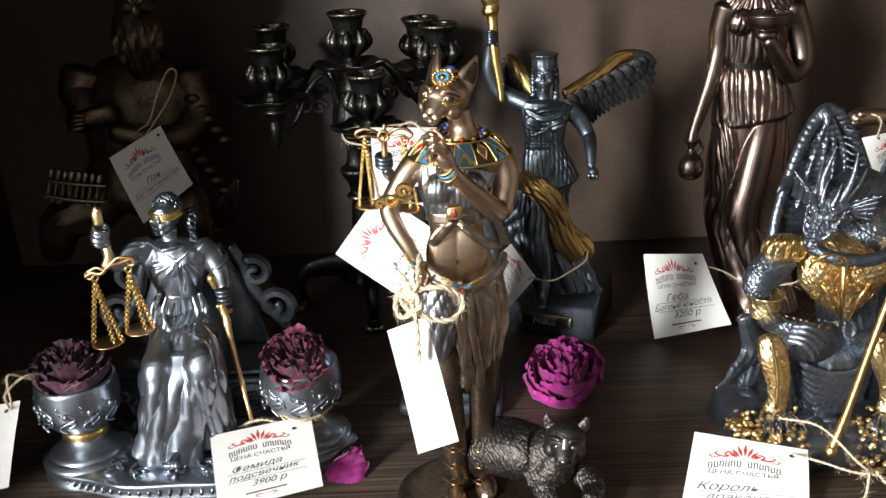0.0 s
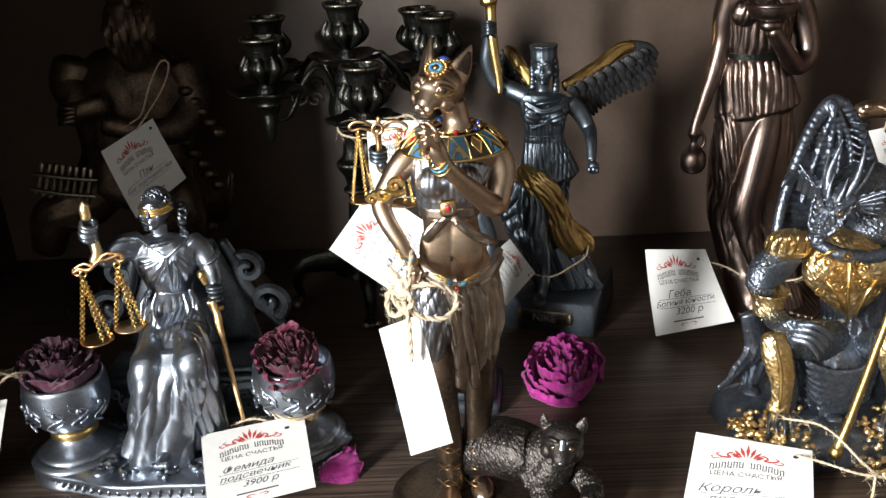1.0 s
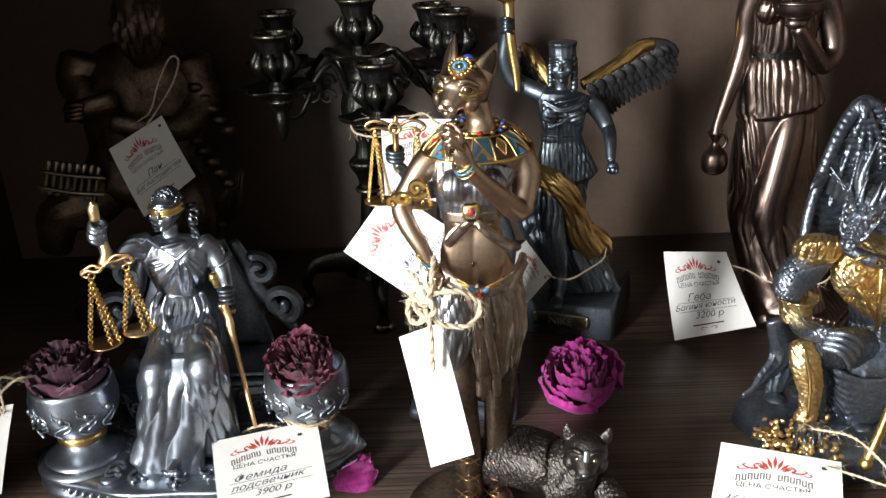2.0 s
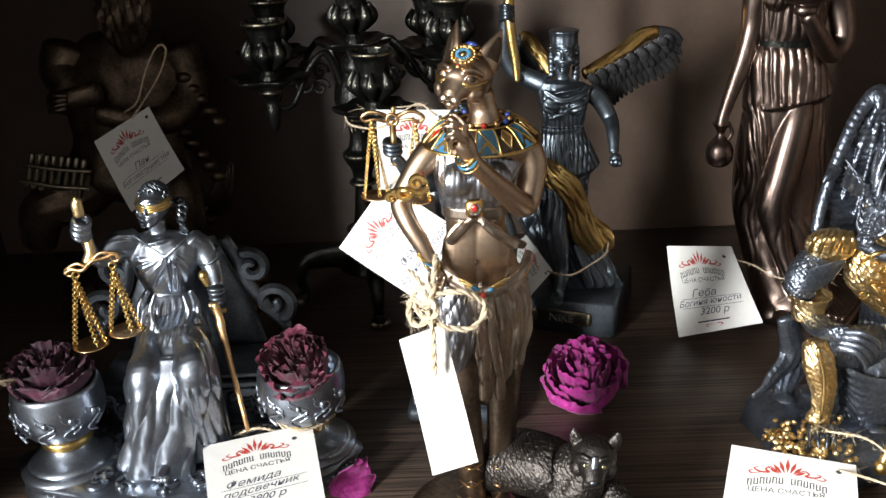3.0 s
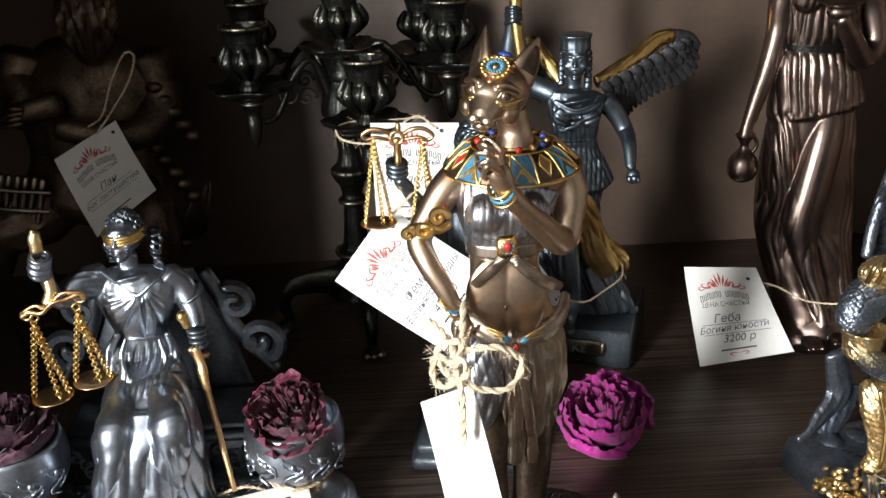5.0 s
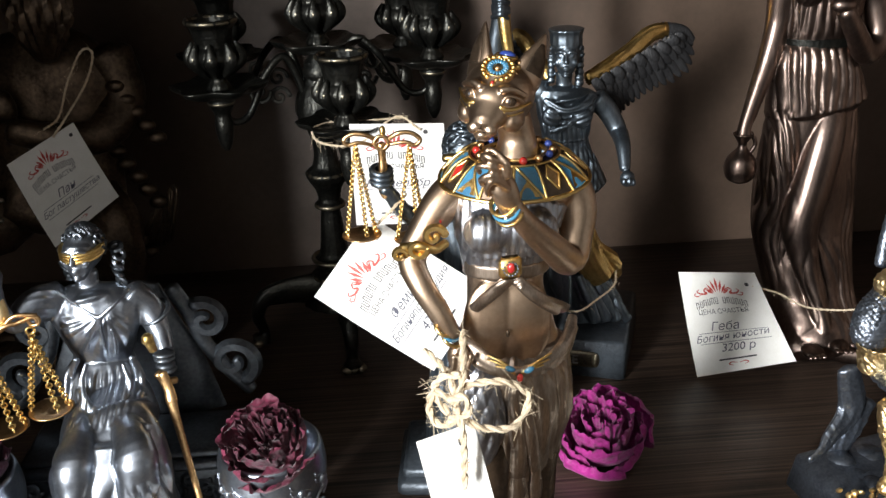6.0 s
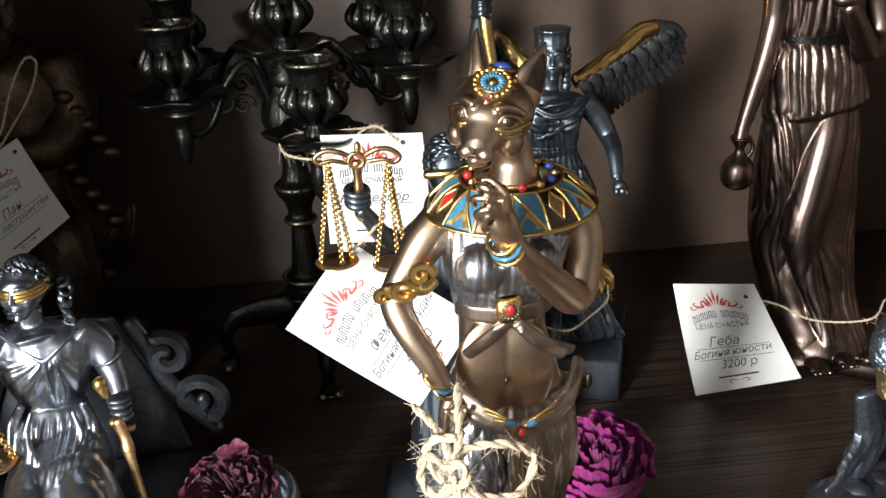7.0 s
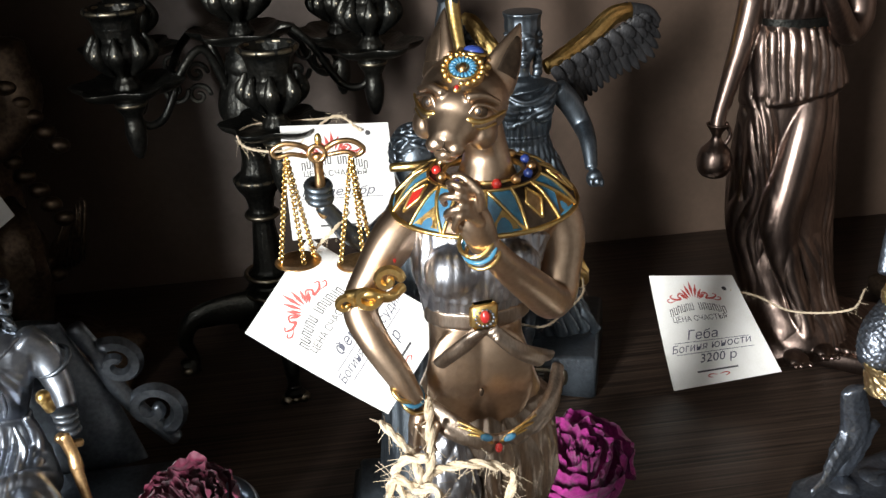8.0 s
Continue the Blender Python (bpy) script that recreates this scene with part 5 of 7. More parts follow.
    s.loft([(-16, -14, 44, 2.1, 1.1), (-9, -20, 37, 3.4, 1.7), (-6, -22, 36, 3.8, 1.9), (11, -21, 42, 3.4, 1.7), (30, -16, 49, 2.1, 1.1)], "dragon_black", folds=[(4, 0.12, 0.6, 4.199999999999999)], rough=0.03)
    s.loft([(-14, -14, 38, 2.1, 1.1), (-7, -20, 31, 3.4, 1.7), (-6, -22, 31, 3.8, 1.9), (10, -21, 38, 3.4, 1.7), (29, -16, 45, 2.1, 1.1)], "dragon_black", folds=[(4, 0.12, 0.6, 4.8999999999999995)], rough=0.03)
    s.loft([(-12, -14, 32, 2.1, 1.1), (-5, -20, 24, 3.4, 1.7), (-7, -22, 26, 3.8, 1.9), (10, -21, 34, 3.4, 1.7), (29, -16, 40, 2.1, 1.1)], "dragon_black", folds=[(4, 0.12, 0.6, 5.6)], rough=0.03)
    s.loft([(-18, 2, 33, 7.9, 7.1), (-6, -12, 26, 8.6, 7.8), (-7, -30, 18, 8.4, 7.6), (-30, -36, 13, 6.7, 6.1), (-49, -32, 11, 5.1, 4.6)], "dragon_scale")
    s.fuse(["gold_leaf"], 0.7, 2, [tufts(2.4, 0.9)], foot)
    s.fuse(["dragon_scale"], 0.8, 2, [tufts(1.9, 1.1)])
    s.fuse(["dragon_black"], 0.8, 1, [tufts(2.4, 0.4), pleats("arc", (10, 262), 5.0, 1.2, (-30, 40, 130), (50, 90, 240), 4, 0.2, 1.0)], foot)
    s.loft([(18, -56, 147, 2.6, 2.5), (12, -58, 128, 2.7, 2.5), (-5, -64, 61, 2.9, 2.8), (-15, -68, 30, 3.6, 3.4)], "gold")
    s.blob(-15, -68, 30, 4.8, 4.8, 5.6, "gold")
    s.blob(21, -56, 153, 5.3, 5.3, 7.5, "gold")
    return s


thing("dragon_king_statuette", dragon_king_statuette(), (290, 606, 0), "black armoured dragon king statuette with gold breastplate on a throne", "figurine")


def piper_statuette():
    s = Sculpt()
    for i in range(34):
        a = i * 2.399
        q = math.sqrt((i + 0.5) / 34)
        s.blob(8 + 92 * q * math.cos(a), 38 * q * math.sin(a), 10 + 58 * (1 - q) * random.random(), random.uniform(18, 34), random.uniform(16, 26), random.uniform(10, 24), "dark_bronze", 10, 6, rough=0.1)
    s.box(6, 4, 0, 190, 76, 12, "dark_bronze", 0, 3)
    s.loft([(0, 6, 266, 38.5, 19.3), (1, 4, 239, 58.3, 29.2), (-1, 0, 206, 56.1, 28), (-3, -4, 166, 54.5, 30), (-10, -10, 132, 60.1, 36.1)], "dark_bronze", folds=[(7, 0.05, 0.6, 0)], seg=40)
    s.blob(17, -8, 319, 21.2, 18, 27.6, "dark_bronze")
    s.curls(17, 0, 335, 24.4, 21.2, 26.5, "dark_bronze", 40, 6.9)
    s.loft([(18, -18, 311, 21, 14.7), (18, -26, 292, 23.1, 16.2), (17, -26, 274, 18, 12.6), (16, -24, 257, 8.6, 6)], "dark_bronze", folds=[(9, 0.14, 0.7, 0)], seg=48)
    s.blob(26, -38, 319, 4.1, 5.1, 7.2, "dark_bronze")
    s.tube([(12, -32, 326), (20, -36, 328), (25, -36, 326)], 2.1, "dark_bronze")
    s.tube([(38, -32, 326), (33, -36, 328), (28, -36, 325)], 2.1, "dark_bronze")
    s.tube([(3, -8, 342), (-11, 0, 357), (-15, 8, 376)], 6.3, "dark_bronze", r2=2.1)
    s.tube([(39, -8, 340), (53, 0, 354), (59, 8, 373)], 6.3, "dark_bronze", r2=2.1)
    s.loft([(-47, 0, 258, 22, 17.6), (-53, -8, 241, 19.8, 15.8), (-46, -20, 227, 15.3, 12.2), (-53, -30, 213, 11.9, 9.6)], "dark_bronze")
    s.loft([(51, 4, 253, 19.9, 15.9), (58, 0, 220, 17.8, 14.3), (44, -22, 198, 14.3, 11.4), (15, -36, 200, 11.9, 9.5), (-14, -42, 209, 9.7, 7.7)], "dark_bronze")
    s.loft([(-12, -38, 227, 11.8, 8.2), (-32, -44, 224, 9.6, 6.7), (-48, -46, 222, 8.5, 6)], "dark_bronze")
    s.tube([(-34, -52, 228), (-42, -54, 229), (-51, -50, 225)], 2.6, "dark_bronze", r2=2.1)
    s.tube([(-35, -52, 225), (-43, -54, 224), (-52, -50, 221)], 2.6, "dark_bronze", r2=2.1)
    s.tube([(-36, -52, 221), (-44, -54, 220), (-52, -50, 217)], 2.6, "dark_bronze", r2=2.1)
    s.tube([(-37, -52, 217), (-45, -54, 216), (-53, -50, 214)], 2.6, "dark_bronze", r2=2.1)
    s.tube([(-78, -46, 176), (-87, -48, 149), (-89, -48, 151)], 2.9, "brass_rub", r2=2.7)
    s.tube([(-71, -46, 175), (-81, -48, 147), (-83, -48, 148)], 2.9, "brass_rub", r2=2.7)
    s.tube([(-65, -46, 174), (-74, -48, 145), (-77, -48, 145)], 2.9, "brass_rub", r2=2.7)
    s.tube([(-59, -46, 173), (-68, -48, 143), (-71, -48, 142)], 2.9, "brass_rub", r2=2.7)
    s.tube([(-52, -46, 172), (-62, -48, 141), (-65, -48, 139)], 2.9, "brass_rub", r2=2.7)
    s.tube([(-46, -46, 171), (-56, -48, 139), (-59, -48, 135)], 2.9, "brass_rub", r2=2.7)
    s.tube([(-39, -46, 170), (-50, -48, 137), (-53, -48, 132)], 2.9, "brass_rub", r2=2.7)
    s.tube([(-33, -46, 168), (-43, -48, 135), (-47, -48, 129)], 2.9, "brass_rub", r2=2.7)
    s.tube([(-86, -52, 168), (-56, -54, 163), (-27, -52, 159)], 1.8, "brass_rub", r2=1.8)
    s.tube([(-91, -52, 153), (-60, -54, 147), (-31, -52, 143)], 1.9, "brass_rub", r2=1.9)
    s.loft([(-31, -10, 145, 28.5, 22.8), (-54, -34, 131, 24.6, 19.7), (-80, -44, 121, 20, 16), (-94, -40, 87, 15.9, 12.7)], "dark_bronze", folds=[(7, 0.1, 0.6, 0)])
    s.loft([(20, -10, 143, 29.6, 23.7), (40, -30, 125, 24.7, 19.8), (43, -34, 96, 20.4, 16.3), (40, -30, 64, 16.1, 12.9)], "dark_bronze", folds=[(7, 0.1, 0.6, 0)])
    s.blob(57, -10, 231, 7.7, 5.5, 5.5, "dark_bronze")
    s.blob(63, -10, 220, 7.7, 5.5, 5.5, "dark_bronze")
    s.blob(69, -10, 210, 7.7, 5.5, 5.5, "dark_bronze")
    s.blob(75, -10, 199, 7.8, 5.6, 5.6, "dark_bronze")
    s.blob(82, -10, 189, 7.8, 5.6, 5.6, "dark_bronze")
    s.blob(49, -10, 180, 7.8, 5.6, 5.6, "dark_bronze")
    s.blob(55, -10, 169, 7.9, 5.6, 5.6, "dark_bronze")
    s.blob(62, -10, 158, 7.9, 5.7, 5.7, "dark_bronze")
    s.blob(68, -10, 147, 8, 5.7, 5.7, "dark_bronze")
    s.blob(75, -10, 136, 8, 5.7, 5.7, "dark_bronze")
    s.blob(41, -10, 127, 8, 5.7, 5.7, "dark_bronze")
    s.blob(47, -10, 116, 8.1, 5.8, 5.8, "dark_bronze")
    s.blob(54, -10, 104, 8.1, 5.8, 5.8, "dark_bronze")
    s.blob(60, -10, 93, 8.1, 5.8, 5.8, "dark_bronze")
    s.tube([(45, -6, 85), (59, -10, 111), (69, -6, 127)], 1.8, "dark_bronze", r2=0.9)
    s.tube([(49, -6, 87), (63, -10, 114), (71, -6, 130)], 1.8, "dark_bronze", r2=0.9)
    s.tube([(53, -6, 89), (66, -10, 118), (73, -6, 132)], 1.8, "dark_bronze", r2=0.9)
    s.tube([(57, -6, 90), (70, -10, 121), (75, -6, 134)], 1.8, "dark_bronze", r2=0.9)
    s.tube([(60, -6, 92), (73, -10, 125), (77, -6, 137)], 1.7, "dark_bronze", r2=0.9)
    s.tube([(64, -6, 94), (76, -10, 128), (79, -6, 139)], 1.7, "dark_bronze", r2=0.9)
    s.tube([(68, -6, 95), (80, -10, 132), (81, -6, 141)], 1.7, "dark_bronze", r2=0.9)
    s.tube([(72, -6, 97), (83, -10, 135), (83, -6, 144)], 1.7, "dark_bronze", r2=0.9)
    s.tube([(75, -6, 99), (86, -10, 139), (85, -6, 146)], 1.7, "dark_bronze", r2=0.9)
    s.tube([(79, -6, 101), (90, -10, 142), (87, -6, 148)], 1.7, "dark_bronze", r2=0.9)
    return s


thing("piper_statuette", piper_statuette(), (-290, 880, 0), "dark bronze bearded piper statuette on rocks in deep shade", "figurine")


def standing_justice_statuette():
    s = Sculpt()
    s.box(-4, 0, 0, 86, 66, 12, "plinth_grey", -6, 3)
    s.box(-4, 0, 12, 78, 58, 8, "plinth_grey", -6, 2)
    s.loft([(0, 0, 18, 30, 24), (2, 0, 60, 28, 20), (2, 0, 105, 24, 17), (4, 0, 130, 18, 13), (4, 2, 150, 23, 14), (4, 4, 187, 24, 11), (2, 4, 211, 8, 8)], "blue_black", folds=[(11, .06, .4, 0)], seg=60)
    s.blob(2, 2, 223, 12, 13, 16, "blue_black")
    s.curls(2, 5, 226, 12, 13, 15, "blue_black", 100, 2.6)
    s.tube([(-11, -10, 225), (2, -13, 226), (14, -8, 225)], 2.4, "gold")
    s.loft([(24, 2, 164, 8, 8), (32, -2, 140, 7, 7), (28, -16, 118, 6, 6), (22, -24, 100, 5, 5)], "blue_black")
    s.tube([(20, -26, 110), (16, -30, 60), (14, -32, 22)], 2.4, "copper_gold", r2=1.2)
    s.loft([(-11, -4, 194, 7.5, 6.8), (-24, -18, 192, 6.5, 5.9), (-35, -28, 200, 5.1, 4.6), (-42, -32, 212, 4.2, 3.8), (-46, -34, 218, 3.8, 3.4)], "blue_black")
    s.ring(-47, -34, 228, 5, 1.9, "blue_black", (14, 6, 0), oval=1.0)
    s.ring(-47, -34, 225, 5, 1.9, "blue_black", (14, 6, 0), oval=1.0)
    s.ring(-47, -34, 222, 5, 1.9, "blue_black", (14, 6, 0), oval=1.0)
    s.loft([(-46, -34, 243, 2.5, 2.2), (-46, -34, 235, 2.1, 1.9), (-46, -34, 229, 2.5, 2.3), (-47, -34, 217, 2.1, 1.9), (-45, -34, 213, 2.5, 2.3)], "copper_gold")
    s.ring(-46, -35, 244, 3.7, 1.2, "copper_gold", (90, 0, 0), oval=1.0)
    s.blob(-45, -34, 250, 1.7, 1.7, 3.3, "gold")
    s.tube([(-48, -34, 245), (-54, -36, 249), (-61, -36, 250), (-66, -36, 247), (-64, -36, 244), (-58, -36, 245), (-51, -35, 243)], 1.4, "copper_gold", r2=1.1)
    s.tube([(-43, -34, 245), (-37, -36, 249), (-30, -36, 249), (-25, -36, 245), (-28, -36, 242), (-33, -36, 244), (-41, -35, 243)], 1.4, "copper_gold", r2=1.1)
    s.chain((-60, -36, 244), (-68, -36, 192), "gold", 1.1)
    s.chain((-60, -36, 244), (-57, -43, 194), "gold", 1.1)
    s.chain((-60, -36, 244), (-52, -32, 190), "gold", 1.1)
    s.lathe([(0.9, -1.7), (6, -1.3), (10.6, 0), (11.1, 0.9), (9.8, 0.9), (4.3, -0.4), (0.4, -0.4)], "copper_gold", at=(-60, -36, 191), seg=24)
    s.chain((-31, -36, 242), (-40, -36, 189), "gold", 1.1)
    s.chain((-31, -36, 242), (-29, -43, 191), "gold", 1.1)
    s.chain((-31, -36, 242), (-24, -32, 187), "gold", 1.1)
    s.lathe([(0.9, -1.7), (6, -1.3), (10.6, 0), (11.1, 0.9), (9.8, 0.9), (4.3, -0.4), (0.4, -0.4)], "copper_gold", at=(-31, -36, 187), seg=24)
    return s


thing("standing_justice_statuette", standing_justice_statuette(), (14, 680, 0), "blue-black standing justice statuette holding up copper-gold scales", "figurine")


def cat_head():
    """A sleek cat's head facing -y with a jewelled diadem."""
    h = Sculpt()
    h.blob(0, 2, 2, 13.4, 14.5, 12.6, "bronze", 30, 20)
    h.loft([(0, -2, 1, 12.6, 11.0), (0, -9, -1.5, 10.4, 9.4), (0, -13, -4.2, 7.6, 6.8), (0, -16.5, -6.4, 5.6, 5.0), (0, -18.6, -7.6, 4.4, 3.8)], "bronze", seg=32, sub=8)
    h.loft([(0, -9, 8.5, 4.2, 3.0), (0, -12.6, 3.2, 3.4, 2.6), (0, -16.4, -2.4, 2.9, 2.4), (0, -19.2, -5.6, 2.6, 2.0)], "bronze", seg=20)
    h.blob(0, -19.8, -6.4, 2.5, 1.5, 1.5, "bronze")
    h.blob(0, -14.8, -11.4, 3.6, 4.2, 2.6, "bronze")
    for f in (-1, 1):
        h.blob(f * 2.9, -17.8, -8.8, 2.9, 2.7, 2.5, "bronze")
        h.blob(f * 8.2, -6.0, -5.5, 4.4, 6.6, 5.0, "bronze", 18, 12)
        h.tube([(f * 3.6, -14.6, 5.0), (f * 7.4, -12.6, 6.0), (f * 11.6, -7.8, 4.0)], 1.6, "bronze", r2=1.1)
        h.tube([(f * 4.4, -15.4, -1.4), (f * 7.6, -13.6, -2.2), (f * 11.4, -8.8, -0.4)], 1.3, "bronze", r2=1.0)
        ear = Sculpt()
        ear.loft([(0, 0, -4, 6.6, 3.4), (0, 0, 3, 6.4, 3.0), (0, -0.4, 8.5, 4.2, 2.0), (0, -0.6, 13.5, 1.8, 1.0), (0, -0.6, 16, 0.5, 0.4)], "bronze", seg=24)
        h.absorb(ear, turned((f * 9.4, 3.5, 10.5), f * 48, -8, 4 + f * 17))
    h.fuse(["bronze"], 0.45, 3)
    for f in (-1, 1):
        inner = Sculpt()
        inner.loft([(0, -2.4, 0, 4.2, 0.9), (0, -2.4, 6, 3.2, 0.8), (0, -1.6, 11.5, 1.1, 0.5)], "dark_bronze", seg=18)
        h.absorb(inner, turned((f * 9.4, 3.5, 10.5), f * 48, -8, 4 + f * 17))
        h.blob(f * 7.2, -12.9, 1.9, 2.7, 1.9, 2.0, "dark_bronze", 16, 10, (0, f * 18, f * 35))
        h.blob(f * 7.2, -14.2, 1.9, 1.3, 0.9, 1.4, "bronze", 12, 8, (0, 0, f * 35))
        h.blob(f * 7.3, -15.0, 1.9, 0.6, 0.4, 0.7, "ink_black", 8, 6)
        h.tube([(f * 4.4, -15.2, 0.0), (f * 6.4, -14.8, 3.4), (f * 9.6, -11.8, 3.2), (f * 11.6, -9.0, 1.8)], 0.55, "bronze")
        h.tube([(f * 4.6, -15.6, -0.6), (f * 7.4, -14.6, -1.2), (f * 10.6, -10.8, -0.2), (f * 13.4, -5.0, 1.6)], 1.0, "gold", r2=0.5)
        h.tube([(f * 6.0, -15.2, -2.0), (f * 8.6, -12.8, -3.0), (f * 11.8, -8.4, -1.8)], 0.8, "gold", r2=0.4)
    h.tube([(-4.6, -17.4, -10.6), (-1.4, -20.0, -9.6), (0, -20.2, -9.0), (1.4, -20.0, -9.6), (4.6, -17.4, -10.6)], 0.4, "dark_bronze")
    h.tube([(0, -21.0, -7.0), (0, -20.2, -9.0)], 0.35, "dark_bronze")
    crown = Sculpt()
    crown.lathe([(8.6, -1.4), (8.4, 0.2), (6.6, 1.1), (2, 1.5)], "copper_gold", seg=32)
    for i in range(18):
        a = i * math.tau / 18
        c, k = math.cos(a), math.sin(a)
        crown.blob(4.0 * c, 4.0 * k, 1.7, 1.5, 0.75, 1.0, "turquoise", 8, 6, (0, 0, math.degrees(a)))
        if i % 9 != 4:
            crown.blob(7.5 * c, 7.5 * k, 0.9, 1.35, 1.2, 1.2, "gold", 8, 6)
    crown.ring(0, 0, 1.5, 5.7, 0.5, "gold", seg=28)
    crown.blob(0, 0, 1.8, 1.9, 2.3, 1.3, "copper_gold", 12, 8)
    crown.blob(0, -9.6, 0.2, 1.7, 2.0, 1.2, "gold", 12, 8)
    crown.blob(0, -9.7, 1.0, 1.0, 1.3, 0.9, "enamel_red", 10, 7)
    h.absorb(crown, turned((0, -7.6, 11.2), 0, 40, 0, 0.74))
    for i in range(5):
        for k in range(-2, 3):
            a = 0.5 + 0.27 * i
            h.blob(k * 3.0, 2 - 14.4 * math.cos(a) * 0.75 + 1.0, 2.4 + 13.0 * math.sin(a) - 0.22 * k * k, 1.25, 1.25, 1.1, "copper_gold" if (i + k) % 2 else "gold", 8, 6)
    h.blob(1, 0.5, 16.0, 3.2, 2.4, 1.7, "enamel_blue", 14, 8)
    h.ring(1, 0.5, 15.4, 3.4, 0.7, "gold", seg=18)
    return h


def cat_goddess_statuette():
    s = Sculpt()
    s.absorb(cat_head(), turned((-32.5, -10, 298.5), -21, -8, 9, 1.05))
    start = len(s.f)
    s.loft([(-25, 2, 288, 7.4, 6.7), (-23, 3, 278, 7.8, 7), (-23, 2, 269, 10.9, 9.8)], "bronze")
    def collar(a, e, up=0.0):
        ci, co = math.cos(a), math.sin(a)
        inner = Vector((-25 + 13 * ci, -4 + 12.5 * co, 274.5))
        outer = Vector((-25 + 31 * ci, -4 + 22.5 * co, 263.5 + 3.0 * co + 3.0 * max(0, co)))
        q = inner.lerp(outer, e)
        q.z += 3.4 * math.sin(math.pi * min(e, 1)) + up
        return q
    cells = 14
    for k in range(cells):
        a0 = k * 2 * math.pi / cells + 0.1
        step = 2 * math.pi / cells
        for e0, e1, tone in ((0.0, 0.3, "dark_bronze"), (0.3, 1.0, "dark_bronze" if k % 2 else "turquoise")):
            grid = [collar(a0 + step * u / 10, e0 + (e1 - e0) * v / 6) for v in range(7) for u in range(11)]
            s.add([tuple(q) for q in grid], [(v * 11 + u, (v + 1) * 11 + u, (v + 1) * 11 + u + 1, v * 11 + u + 1) for v in range(6) for u in range(10)], tone)
        s.tube([tuple(collar(a0, e, 0.3)) for e in (0.3, 0.55, 0.8, 1.0)], 0.62, "gold")
        if k % 2:
            rim = [(0.5, 0.42), (0.78, 0.66), (0.5, 0.9), (0.22, 0.66)]
            tips = [tuple(collar(a0 + step * u, e, 0.7)) for u, e in rim]
            s.add(tips, [(0, 1, 2, 3)], "copper_gold" if k % 6 == 5 else "enamel_red")
            s.add(list(reversed(tips)), [(0, 1, 2, 3)], "copper_gold" if k % 6 == 5 else "enamel_red")
            for p, q in zip(tips, tips[1:] + tips[:1]):
                s.tube([p, tuple((Vector(p) + Vector(q)) / 2), q], 0.5, "gold", sub=2)
        else:
            s.tube([tuple(collar(a0 + step * (0.05 + 0.9 * e), 0.32 + 0.66 * e, 0.3)) for e in (0, 0.33, 0.67, 1)], 0.6, "gold")
            corner = [tuple(collar(a0 + step * u, e, 0.45)) for u, e in ((0.1, 0.95), (0.5, 0.66), (0.82, 0.95))]
            s.add(corner, [(0, 1, 2)], "gold")
            s.add(list(reversed(corner)), [(0, 1, 2)], "gold")
        q = collar(a0 + step * 0.5, 0.14, 0.8)
        s.blob(q.x, q.y, q.z, 1.7, 1.7, 1.7, ("enamel_blue", "copper_gold", "enamel_red", "copper_gold")[k % 4], 10, 7)
    for e, r in ((0.0, 0.8), (0.3, 0.6), (1.0, 0.9)):
        s.tube([tuple(collar(i * 2 * math.pi / 40, e, 0.2)) for i in range(41)], r, "gold", sub=1)
    s.loft([(-23, 1, 267, 17, 8.5), (-24, 0, 262, 27.3, 13.6), (-26, -2, 253, 23.9, 12.4), (-28, -4, 239, 20, 12), (-29, -4, 225, 17.4, 10.4), (-29, -2, 212, 16.9, 10.1), (-28, -2, 199, 19.5, 11.7), (-28, 0, 183, 24.4, 14.7), (-27, 2, 164, 27, 16.2)], "bronze")
    s.blob(-35, -12, 200, 13.9, 4.2, 21.6, "bronze", seg=24, rings=14)
    s.blob(-24, -12, 199, 14, 4.2, 21.6, "bronze", seg=24, rings=14)
    s.blob(-30, -18, 198, 0.9, 0.7, 1.7, "dark_bronze")
    s.loft([(-26, -4, 256, 24.5, 12.2), (-29, -7, 245, 22.5, 14), (-29, -6, 235, 19.9, 12.4), (-29, -5, 224, 18.4, 11.8)], "silver_cloth", folds=[(17, 0.028, 0.3, 0), (9, 0.02, 0.6, 1)], seg=60)
    s.blob(-39, -19, 246, 9.0, 8.2, 9, "silver_cloth", 20, 14)
    s.blob(-18, -18, 246, 8.6, 7.6, 8.6, "silver_cloth", 20, 14)
    s.loft([(-29, -6, 236, 19.6, 12.9), (-29, -6, 233, 19.6, 13)], "silver_cloth", cap=0.05)
    s.loft([(-29, -6, 229, 18.6, 12.3), (-29, -6, 223, 18.7, 12.4)], "bronze_cloth", folds=[(24, 0.02, 0, 0)], seg=60, cap=0.05)
    s.box(-30, -26, 228.3, 9.5, 4, 9.5, "gold", 8, 1.5)
    for i in range(14):
        a = i * 0.449
        s.blob(-30 + 2.9 * math.cos(a), -28.2, 233 + 2.9 * math.sin(a), 0.6, 0.6, 0.6, "pewter", 6, 4)
    s.blob(-30, -29, 234, 1.7, 1.3, 2.3, "enamel_red")
    s.loft([(-30, -24, 227, 2.7, 1.6), (-37, -23, 220, 3, 1.8), (-44, -16, 210, 2.8, 1.7)], "bronze_cloth", folds=[(5, 0.16, 0.5, 0)])
    s.loft([(-31, -26, 227, 1.7, 1), (-35, -25, 224, 2, 1.2), (-42, -19, 215, 2, 1.2)], "bronze_cloth", folds=[(5, 0.16, 0.5, 0)])
